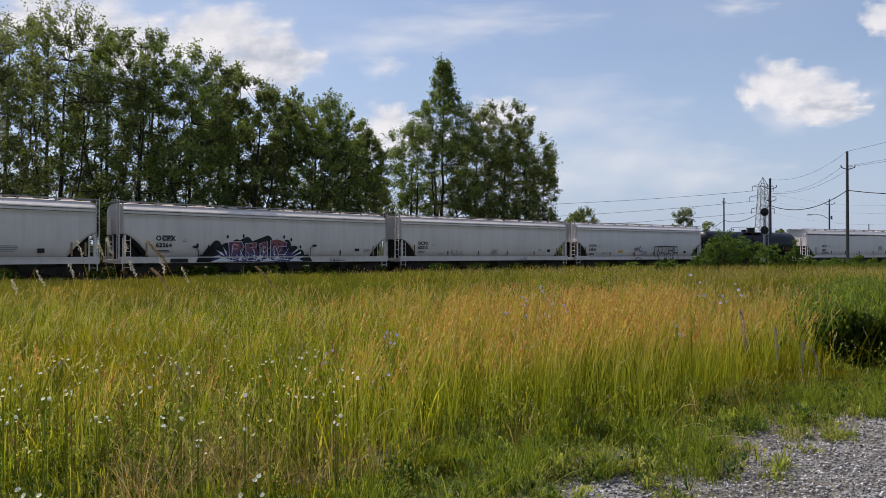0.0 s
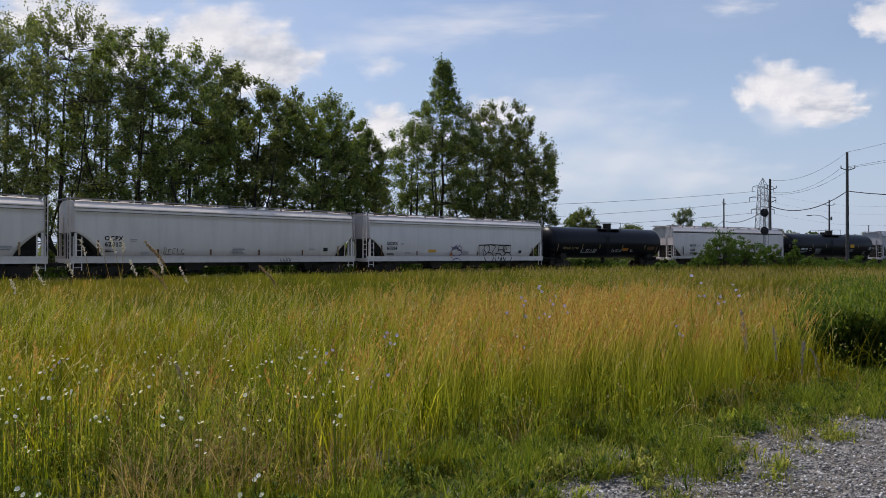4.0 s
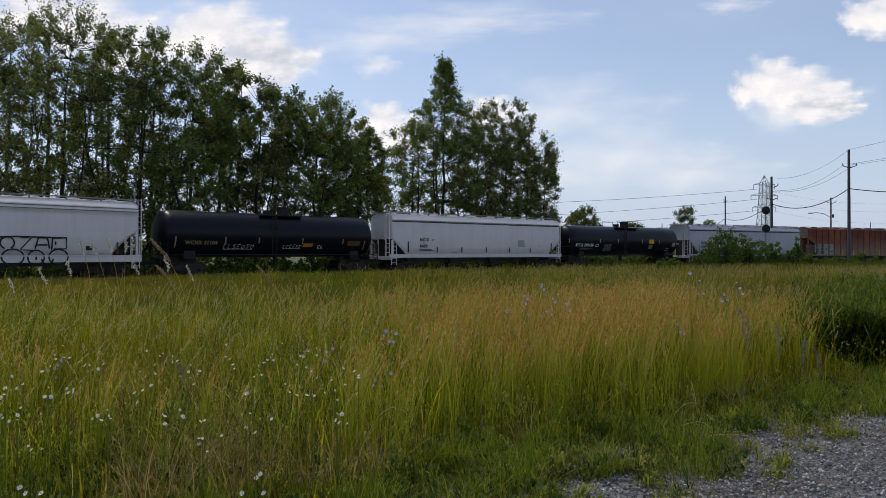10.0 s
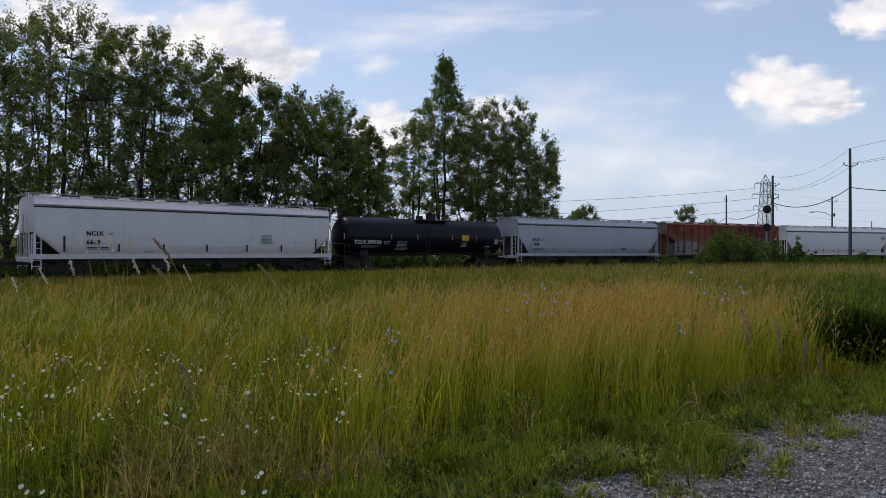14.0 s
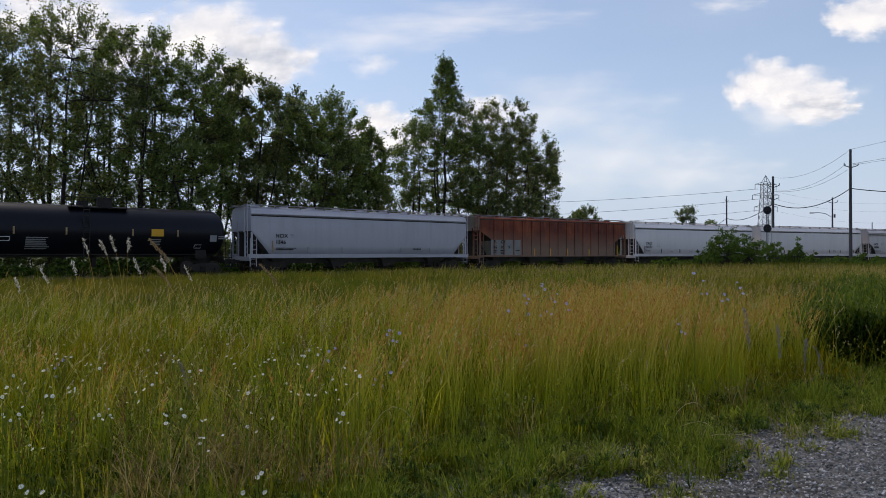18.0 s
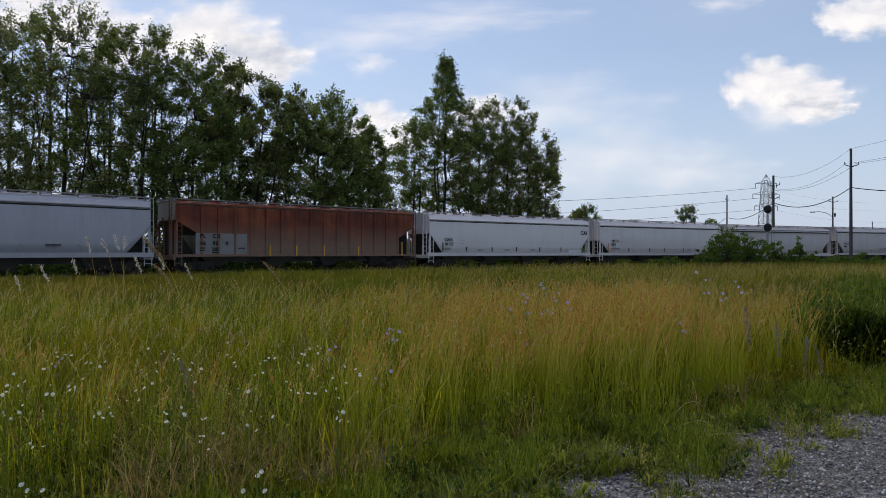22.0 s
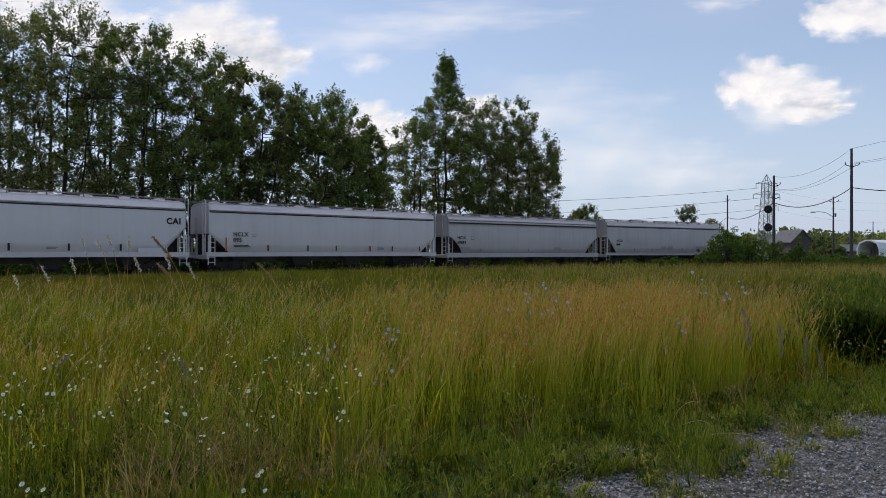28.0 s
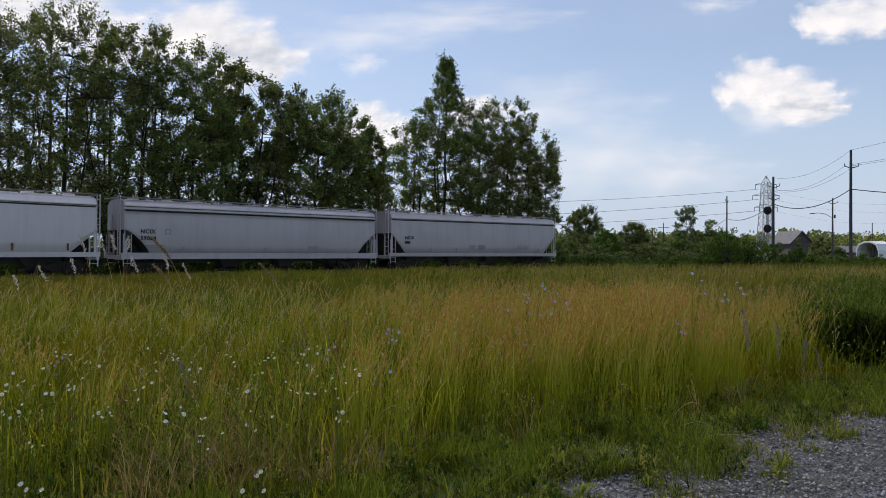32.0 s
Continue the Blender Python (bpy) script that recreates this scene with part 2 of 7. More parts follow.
M["grass_green"] = leafy("grass_green", [(0, (0.03, 0.05, 0.004)), (0.3, (0.12, 0.165, 0.010)), (0.55, (0.26, 0.30, 0.018)), (0.8, (0.43, 0.42, 0.04)), (0.93, (0.54, 0.48, 0.09)), (1, (0.66, 0.58, 0.24))], 0.55,
                         ((0.22, 0.175, 0.008), 0.35), gloss=0.04)
M["grass_far"] = leafy("grass_far", [(0, (0.08, 0.105, 0.012)), (0.5, (0.15, 0.175, 0.018)), (0.85, (0.22, 0.22, 0.03)), (1, (0.32, 0.265, 0.08))], 0.5, ((0.21, 0.165, 0.03), 0.10))


def stalk_mat(name, low, high, pale):
    """Stalks that are still green at the foot and ripen to straw upwards."""
    m = leafy(name, [(0, high), (0.6, tuple(0.5 * (a + b) for a, b in zip(high, pale))), (1, pale)], 0.5)
    nt = m.node_tree
    p = nt.nodes["Principled BSDF"]
    t = [n for n in nt.nodes if n.type == "BSDF_TRANSLUCENT"][0]
    src = p.inputs["Base Color"].links[0].from_socket
    tc = nt.nodes.new("ShaderNodeTexCoord")
    sp = nt.nodes.new("ShaderNodeSeparateXYZ")
    nt.links.new(tc.outputs["Object"], sp.inputs[0])
    rg = nt.nodes.new("ShaderNodeMapRange")
    rg.inputs[1].default_value, rg.inputs[2].default_value = 0.40, 1.0
    nt.links.new(sp.outputs["Z"], rg.inputs[0])
    c = mix(nt, rg.outputs[0], low, src)
    nt.links.new(c, p.inputs["Base Color"])
    nt.links.new(c, t.inputs[0])
    return m


M["grass_gold"] = stalk_mat("grass_gold", (0.30, 0.32, 0.022), (0.44, 0.32, 0.04), (0.60, 0.43, 0.12))
M["seed_rust"] = leafy("seed_rust", [(0, (0.34, 0.14, 0.04)), (0.5, (0.49, 0.26, 0.075)), (1, (0.62, 0.44, 0.19))], 0.55)
M["seed_straw"] = leafy("seed_straw", [(0, (0.42, 0.33, 0.19)), (1, (0.62, 0.52, 0.33))], 0.4)
M["seed_plume"] = leafy("seed_plume", [(0, (0.56, 0.48, 0.40)), (1, (0.84, 0.77, 0.70))], 0.15)
M["seed_brown"] = leafy("seed_brown", [(0, (0.24, 0.15, 0.08)), (1, (0.48, 0.35, 0.21))], 0.3)
M["weed_green"] = leafy("weed_green", [(0, (0.018, 0.04, 0.005)), (0.6, (0.05, 0.09, 0.010)), (1, (0.13, 0.17, 0.022))], 0.45)
M["petal_white"] = leafy("petal_white", [(0, (0.80, 0.80, 0.80)), (1, (0.88, 0.88, 0.88))], 0.35)
M["petal_blue"] = leafy("petal_blue", [(0, (0.36, 0.32, 0.60)), (1, (0.54, 0.49, 0.74))], 0.3)
M["petal_mauve"] = leafy("petal_mauve", [(0, (0.20, 0.175, 0.18)), (1, (0.36, 0.32, 0.33))], 0.3)
M["dry_leaf"] = leafy("dry_leaf", [(0, (0.20, 0.13, 0.06)), (0.5, (0.38, 0.26, 0.12)), (1, (0.56, 0.44, 0.22))], 0.45)
M["seed_pink"] = leafy("seed_pink", [(0, (0.24, 0.14, 0.08)), (0.5, (0.38, 0.25, 0.14)), (1, (0.52, 0.40, 0.25))], 0.4)
M["flower_eye"] = plain("flower_eye", (0.75, 0.62, 0.18), (0.82, 0.72, 0.3), 0.8)
M["sorrel"] = leafy("sorrel", [(0, (0.15, 0.07, 0.035)), (1, (0.27, 0.14, 0.06))], 0.35)
M["tuft_green"] = leafy("tuft_green", [(0, (0.07, 0.11, 0.010)), (0.5, (0.18, 0.235, 0.022)), (1, (0.32, 0.34, 0.05))], 0.5)
# lighter copy of the weed green: daylight on the leaf tops, put into the colour
M["weed_lit_top"] = leafy("weed_lit_top", [(0, (0.05, 0.085, 0.009)), (0.6, (0.10, 0.145, 0.015)), (1, (0.19, 0.21, 0.03))], 0.5)
M["weed_low"] = leafy("weed_low", [(0, (0.05, 0.07, 0.010)), (0.45, (0.17, 0.205, 0.030)), (0.85, (0.30, 0.31, 0.06)), (1, (0.42, 0.36, 0.13))], 0.5)
M["forb_leaf"] = leafy("forb_leaf", [(0, (0.06, 0.09, 0.010)), (0.5, (0.18, 0.23, 0.026)), (0.85, (0.30, 0.33, 0.05)), (1, (0.40, 0.35, 0.10))], 0.5, gloss=0.08)


# ---- mesh helpers ----
def thing(name, label, category, group="", kind="", m=None):
    e = new(name)
    e.empty_display_size = 0.2
    if m is not None:
        e.matrix_basis = m
    return tagged(e, label, category, group, kind)


def mesh_from(name, verts, faces, mat, smooth=False):
    me = bpy.data.meshes.new(name)
    me.from_pydata([tuple(v) for v in verts], [], faces)
    me.materials.append(mat)
    if smooth:
        for p in me.polygons:
            p.use_smooth = True
    return me


def put(name, me, parent=None, m=None, label=""):
    ob = new(name, me)
    ob.parent = parent
    if m is not None:
        ob.matrix_basis = m
    if label:
        tagged(ob, label)
    return ob


def part(name, bm, mat, parent, label="", m=None, smooth=False):
    """One mesh under a thing or a part."""
    me = bpy.data.meshes.new(name)
    bm.to_mesh(me)
    bm.free()
    me.materials.append(mat)
    if smooth:
        for p in me.polygons:
            p.use_smooth = True
    return put(name, me, parent, m, label)


def box(bm, x0, x1, y0, y1, z0, z1, bevel=0.0):
    r = bmesh.ops.create_cube(bm, size=1, matrix=Matrix.Translation(((x0 + x1) / 2, (y0 + y1) / 2, (z0 + z1) / 2)) @ Matrix.Diagonal((x1 - x0, y1 - y0, z1 - z0, 1)))
    if bevel:
        es = list({e for v in r["verts"] for e in v.link_edges})
        bmesh.ops.bevel(bm, geom=es, offset=bevel, segments=1, affect="EDGES")
    return bm


def bar(bm, a, b, r, sides=6, r2=None):
    """A round bar from a to b."""
    a, b = Vector(a), Vector(b)
    d = b - a
    m = Matrix.Translation((a + b) / 2) @ d.to_track_quat("Z", "Y").to_matrix().to_4x4()
    bmesh.ops.create_cone(bm, cap_ends=True, segments=sides, radius1=r, radius2=r if r2 is None else r2, depth=d.length, matrix=m)
    return bm


def bmnew():
    return bmesh.new()


def arrays_mesh(name, co, tris, mat, smooth=False):
    """A mesh straight from arrays of points and triangles."""
    me = bpy.data.meshes.new(name)
    me.vertices.add(len(co))
    me.vertices.foreach_set("co", np.ascontiguousarray(co, dtype=np.float32).ravel())
    n = len(tris)
    me.loops.add(n * 3)
    me.polygons.add(n)
    me.loops.foreach_set("vertex_index", np.ascontiguousarray(tris, dtype=np.int32).ravel())
    me.polygons.foreach_set("loop_start", np.arange(0, n * 3, 3, dtype=np.int32))
    if smooth:
        me.polygons.foreach_set("use_smooth", np.ones(n, dtype=bool))
    me.update(calc_edges=True)
    me.materials.append(mat)
    return me


# ---- the line of the track ----
TRACK_TURN, SIDE_AHEAD, RADIUS = radians(38.9), 57.0, 250.7
CENTRE = Vector((math.sin(TRACK_TURN) * RADIUS, SIDE_AHEAD - math.cos(TRACK_TURN) * RADIUS, 0))
RAIL_Z = 0.12


def track_at(s, off=0.0):
    """The place on the track centre line s metres along it (off: metres to its far side), and its heading in radians."""
    h = TRACK_TURN - s / RADIUS
    r = RADIUS + 1.55 + off
    return CENTRE + Vector((-math.sin(h) * r, math.cos(h) * r, 0)), h


# ---- ground, track bed ----
def build_ground():
    R = [0, 3, 6, 9, 13, 18, 25, 35, 50, 75, 110, 170, 260, 400, 700, 1300, 2600, 4200]
    n = 72
    verts, faces = [(0, 0, 0)], []
    for r in R[1:]:
        for i in range(n):
            a = 2 * math.pi * i / n
            x, y = r * math.cos(a), r * math.sin(a)
            d = RADIUS - math.hypot(x - CENTRE.x, y - CENTRE.y)
            dip = -0.22 * max(0.0, 1 - abs(d) / 14)
            verts.append((x, y, dip + (0.03 * noise.noise((x * 0.2, y * 0.2, 0)) if 3 < r < 60 else 0)))
    for i in range(n):
        faces.append((0, 1 + i, 1 + (i + 1) % n))
    for k in range(len(R) - 2):
        for i in range(n):
            a, b = 1 + k * n + i, 1 + k * n + (i + 1) % n
            faces.append((a, a + n, b + n, b))
    tagged(new("ground", mesh_from("ground", verts, faces, M["soil"], True)), "flat meadow soil under the grass, reaching the horizon", "ground", kind="structure")


def sweep(prof, s0, s1, step, z):
    """A profile of (side, height) swept along the track."""
    verts, faces = [], []
    ns = int((s1 - s0) / step) + 1
    for i in range(ns):
        s = s0 + i * step
        for o, h in prof:
            p, _ = track_at(s, o)
            verts.append((p.x, p.y, z + h))
    k = len(prof)
    for i in range(ns - 1):
        for j in range(k - 1):
            a = i * k + j
            faces.append((a, a + 1, a + k + 1, a + k))
    return verts, faces


def build_track():
    bed = thing("railway_track", "single railway track on a low grey ballast bed", "railway track", kind="structure")
    v, f = sweep([(-2.9, -0.42), (-1.75, -0.2), (1.75, -0.2), (2.9, -0.42)], -240, 330, 5, RAIL_Z)
    put("ballast_bed", mesh_from("ballast_bed", v, f, M["ballast"]), bed)
    for o in (-0.7175, 0.7175):
        v, f = sweep([(o - 0.07, -0.17), (o - 0.02, -0.14), (o - 0.036, -0.03), (o - 0.036, 0), (o + 0.036, 0), (o + 0.036, -0.03), (o + 0.02, -0.14), (o + 0.07, -0.17)], -240, 330, 5, RAIL_Z)
        put("rail", mesh_from("rail", v, f, M["rail_steel"]), bed, label="rusty steel rail with a worn head")
    me = part("tie", box(bmnew(), -0.11, 0.11, -1.3, 1.3, -0.33, -0.165, 0.01), M["tie_wood"], bed)
    base = me.data
    bpy.data.objects.remove(me)
    for i in range(240):
        s = -42 + i * 0.52
        p, h = track_at(s)
        put("tie", base, bed, Matrix.Translation((p.x, p.y, RAIL_Z)) @ Matrix.Rotation(h, 4, "Z"))


build_ground()
build_track()


# ---- trees ----
def spot(px, depth):
    """The ground place at that bearing (picture columns from the middle of a 1568-wide view) and depth."""
    return Vector(((px - 784) / 1231 * depth, depth, 0))


def limb(co, tris, a, b, r0, r1, sides=5):
    d = (b - a).normalized()
    u = d.orthogonal().normalized()
    w = d.cross(u)
    n0 = len(co)
    for p, r in ((a, r0), (b, r1)):
        for i in range(sides):
            t = 2 * math.pi * i / sides
            co.append(p + (u * math.cos(t) + w * math.sin(t)) * r)
    for i in range(sides):
        j = (i + 1) % sides
        tris += [(n0 + i, n0 + j, n0 + sides + j), (n0 + i, n0 + sides + j, n0 + sides + i)]


def leaf_mesh(name, centres, spread, count, size, mat, rng, flat=0.75, slim=0.36, rise=-0.5):
    """Small pointed leaves scattered round clump centres."""
    c = np.repeat(np.array(centres, dtype=float), count, axis=0)
    sp = np.repeat(np.array(spread, dtype=float), count)[:, None]
    n = len(c)
    off = rng.normal(0, 1, (n, 3))
    off *= (rng.random((n, 1)) ** 0.45) / np.maximum(np.linalg.norm(off, axis=1, keepdims=True), 1e-6)
    off[:, 2] *= flat
    c = c + off * sp
    d = rng.normal(0, 1, (n, 3))
    d[:, 2] += rise
    d /= np.linalg.norm(d, axis=1, keepdims=True)
    e = np.cross(d, rng.normal(0, 1, (n, 3)))
    e /= np.maximum(np.linalg.norm(e, axis=1, keepdims=True), 1e-6)
    ln = size * (0.6 + 0.8 * rng.random((n, 1)))
    wd = ln * slim
    co = np.stack([c - d * ln * 0.5, c + e * wd, c + d * ln * 0.5, c - e * wd], axis=1).reshape(-1, 3)
    k = np.arange(n)[:, None] * 4
    tris = np.concatenate([k + [0, 1, 2], k + [0, 2, 3]], axis=1).reshape(-1, 3)
    return arrays_mesh(name, co, tris, mat)


def tree(base, height, width, label, mat, seed, fill=150, leaves=24, size=0.17, bare=0.12, leaders=4, spire=0.0, hollow=-0.12):
    """A broad-leaved tree: a forked trunk, leaders that fan out, branches up to the crown's shape, leafy sprigs at their ends.
    spire: how far the top narrows; hollow: how readily sky-filled gaps open."""
    rng = np.random.default_rng(seed)
    rnd = random.Random(seed)
    co, tris = [], []

    def girth(t):
        """The crown's half width at a share t of the height."""
        if t < 0.55:
            g = 0.62 + 0.38 * math.sin(0.5 * math.pi * max(0.0, t - bare * 0.5) / (0.55 - bare * 0.5))
        else:
            g = math.sqrt(max(0.0, 1 - ((t - 0.55) / 0.47) ** 2))
            g *= 1 - spire * min(1.0, (t - 0.55) / 0.36)
        return max(0.04, g) * width / 2

    fork = height * rnd.uniform(0.04, 0.11)
    r0 = height * 0.0095 + 0.05
    top = Vector((rnd.uniform(-0.2, 0.2), rnd.uniform(-0.2, 0.2), fork))
    limb(co, tris, Vector((0, 0, -0.3)), top, r0 * 1.25, r0, 7)
    way = []
    for k in range(leaders):
        a = 2 * math.pi * (k + rnd.uniform(-0.3, 0.3)) / leaders
        tt = 0.96 if k == 0 else (rnd.uniform(0.70, 0.93) if spire > 0.5 else rnd.uniform(0.56, 0.88))
        out = girth(tt) * (0.25 if k == 0 else 0.95)
        tip = Vector((math.cos(a) * out, math.sin(a) * out, height * tt))
        belly = Vector((math.cos(a) * girth(0.5) * rnd.uniform(0.5, 0.95), math.sin(a) * girth(0.5) * rnd.uniform(0.5, 0.95), height * rnd.uniform(0.3, 0.42))) if k else Vector((0, 0, height * 0.5))
        pts = []
        for i in range(11):
            t = i / 10
            p = top * (1 - t) ** 2 + belly * 2 * t * (1 - t) + tip * t * t
            pts.append(p + Vector((rnd.uniform(-1, 1), rnd.uniform(-1, 1), 0)) * 0.12 * math.sin(t * 3.1))
        r = r0 * (0.85 if k == 0 else rnd.uniform(0.45, 0.7))
        for i in range(10):
            limb(co, tris, pts[i], pts[i + 1], r * (1 - i / 11), r * (1 - (i + 1) / 11), 5)
            way.append(pts[i + 1])
    wp = np.array([tuple(p) for p in way])
    cs, ds, lens = [], [], []
    made = tries = 0
    while made < fill and tries < fill * 8:
        tries += 1
        t = bare + (1.0 - bare) * rnd.random() ** 0.85
        g = girth(t)
        if rnd.random() > (g / (width / 2)) ** 1.2 + (0.45 if spire > 0.5 else 0.08):
            continue
        a = rnd.random() * 2 * math.pi
        rr = g * (0.25 + 0.75 * rnd.random() ** 0.6) * (1 + 0.16 * noise.noise((math.cos(a) * 2, math.sin(a) * 2, t * 6 + seed)))
        p = Vector((math.cos(a) * rr, math.sin(a) * rr, height * t))
        if noise.noise((p.x * 0.42 + seed, p.y * 0.42, p.z * 0.42)) < hollow and not (spire > 0.5 and t > 0.6):
            continue
        made += 1
        far = np.linalg.norm(wp - np.array(p), axis=1) + 3.0 * np.maximum(0, wp[:, 2] - p.z + 0.35)
        a0 = way[int(np.argmin(far))]
        span = (p - a0).length
        mid = a0.lerp(p, 0.55) + Vector((rnd.uniform(-0.1, 0.1), rnd.uniform(-0.1, 0.1), -0.10 * span))
        r = 0.014 + 0.007 * span
        limb(co, tris, a0, mid, r, r * 0.6, 4)
        limb(co, tris, mid, p, r * 0.6, 0.012, 3)
        outward = Vector((p.x, p.y, 0)).normalized() if rr > 0.1 else Vector((0, 0, 1))
        for q in range(6):
            d = (outward * 0.55 + Vector((0, 0, 0.55 + 1.3 * max(0.0, t - 0.7) / 0.3)) + Vector((rnd.gauss(0, 0.6), rnd.gauss(0, 0.6), rnd.gauss(0, 0.5)))).normalized()
            ln = rnd.uniform(0.5, 1.15) * (0.55 + 0.055 * width) * (1 + 0.5 * max(0.0, t - 0.7) / 0.3) * (0.6 if spire and t > 0.75 else 1)
            limb(co, tris, p, p + d * ln * 0.9, 0.011, 0.004, 3)
            cs.append(tuple(p))
            ds.append(tuple(d))
            lens.append(ln)
    t = thing("tree", label, "tree", "trees behind the track", m=Matrix.Translation(base))
    put("trunk", arrays_mesh("trunk", np.array([tuple(p) for p in co]), np.array(tris), M["bark"], True), t)
    c, d, ln = (np.repeat(np.array(x), leaves, axis=0) for x in (cs, ds, lens))
    c = c + d * (ln * rng.uniform(0.1, 1.05, len(ln)))[:, None] + rng.normal(0, 0.125, c.shape)
    put("crown", leaf_mesh("crown", c, np.full(len(c), 0.02), 1, size, mat, rng), t)
    return t


def bush(name, base, w, d, h, label, mat, seed, clumps=60, leaves=50, size=0.14, category="bush", group=""):
    rng = np.random.default_rng(seed)
    rnd = random.Random(seed)
    co, tris, cs, ss = [], [], [], []
    for i in range(clumps):
        a = rnd.random() * 2 * math.pi
        r = math.sqrt(rnd.random())
        dome = math.sqrt(max(0.05, 1 - r * r * 0.85)) * rnd.uniform(0.75, 1.08)
        z = h * dome * (rnd.random() ** 0.5)
        p = Vector((math.cos(a) * w / 2 * r, math.sin(a) * d / 2 * r, z))
        cs.append(tuple(p))
        ss.append(rnd.uniform(0.06, 0.14) * (w + h) / 2)
        if i % 2 == 0:
            foot = Vector((p.x * 0.3, p.y * 0.3, -0.1))
            limb(co, tris, foot, foot.lerp(p, 0.6) + Vector((0, 0, h * 0.1)), 0.03, 0.02, 4)
            limb(co, tris, foot.lerp(p, 0.6) + Vector((0, 0, h * 0.1)), p, 0.02, 0.006, 3)
    t = thing(name, label, category, group, m=Matrix.Translation(base))
    tagged(put("branchwork", arrays_mesh("branchwork", np.array([tuple(p) for p in co]), np.array(tris), M["bark"]), t), kind="stuff")
    tagged(put("foliage", leaf_mesh("foliage", cs, ss, leaves, size, mat, rng), t), kind="stuff")
    return t


def top_height(row, depth):
    """The height of a top seen that many rows above the horizon at that depth."""
    return EYE + row / 1231 * depth


def build_trees():
    # column, depth, rows above the horizon, crown width in columns, material, leaders, spire, branches, gaps
    plan = [
        (-75, 47, 415, 260, "leaf_dark", 6, 0, 190, -0.04), (105, 51, 402, 300, "leaf_dark", 7, 0, 280, 0.0), (84, 57, 446, 120, "leaf_dark", 4, 0.3, 110, -0.1), (10, 56, 422, 150, "leaf_dark", 4, 0, 80, -0.04),
        (190, 57, 408, 110, "leaf_dark", 5, 0.1, 90, -0.08), (245, 53, 384, 220, "leaf_mid", 6, 0.1, 260, -0.15), (270, 57, 402, 90, "leaf_dark", 4, 0.1, 80, -0.1),
        (335, 53, 352, 150, "leaf_mid", 4, 0, 220, -0.3), (388, 59, 342, 120, "leaf_dark", 4, 0.25, 115, -0.1), (422, 61, 322, 100, "leaf_dark", 4, 0.1, 90, -0.1), (455, 58, 306, 175, "leaf_dark", 6, 0.1, 125, 0.03),
        (505, 61, 290, 125, "leaf_dark", 4, 0.15, 115, -0.05), (556, 62, 264, 165, "leaf_mid", 5, 0, 220, -0.22), (612, 65, 244, 120, "leaf_mid", 4, 0.1, 170, -0.25), (648, 67, 220, 84, "leaf_dark", 4, 0.1, 100, -0.1),
        (674, 72, 165, 50, "leaf_dark", 3, 0, 34, 0.0), (728, 72, 218, 110, "leaf_mid", 5, 0, 84, 0.0), (786, 74, 336, 160, "leaf_mid", 3, 0.8, 240, -0.25),
        (842, 76, 250, 130, "leaf_dark", 5, 0, 190, -0.3), (892, 78, 262, 160, "leaf_dark", 6, 0.1, 250, -0.3), (930, 80, 216, 112, "leaf_dark", 5, 0, 170, -0.2), (962, 82, 172, 52, "leaf_dark", 4, 0, 64, -0.12),
    ]
    for px, d, row, wide, mat, leaders, spire, fill, hollow in plan:
        h = top_height(row, d)
        w = wide / 1231 * d * 1.12
        tree(spot(px, d), h, w, "tall dark green broad-leaved tree with gaps in its crown" if mat == "leaf_dark" else
             "broad-leaved tree with mid-green sunlit leaves behind the railway", M[mat], 900 + px, fill=fill, leaves=23, size=0.155 if px < 345 else 0.175,
             bare=0.12 if px < 345 or px > 800 else 0.27, leaders=leaders, spire=spire, hollow=hollow)
    # shrubs and small trees beyond the end of the tree row
    small = [(1032, 118, 71, 60, "leaf_dark"), (1120, 130, 44, 46, "leaf_dark"), (1211, 125, 78, 36, "leaf_grey")]
    for i, (px, d, row, wide, mat) in enumerate(small):
        tree(spot(px, d), top_height(row, d), wide / 1231 * d * 1.15, "small dark round-headed tree beyond the railway" if mat == "leaf_dark" else
             "small pale grey-green tree beyond the railway", M[mat], 200 + i, fill=130 if mat == "leaf_dark" else 60, leaves=26, size=0.2, bare=0.15, leaders=3, spire=0.0, hollow=-0.6)
    for i, (px, d, row, wide, mat) in enumerate([(1000, 100, 30, 60, "leaf_mid"), (1068, 104, 46, 56, "leaf_bright"), (1020, 112, 40, 60, "leaf_dark"),
                                                 (1135, 112, 22, 70, "leaf_dark"), (1170, 118, 20, 60, "leaf_mid"), (1095, 120, 26, 60, "leaf_dark"),
                                                 (1255, 120, 58, 60, "leaf_mid"), (1205, 112, 34, 60, "leaf_mid"), (1468, 140, 22, 50, "leaf_dark")]):
        w = wide / 1231 * d
        bush("bush", spot(px, d), w, w * 0.7, top_height(row, d), "green bushes on the far side of the railway", M[mat], 300 + i, 60, 60, 0.3,
             group="bushes beyond the track")


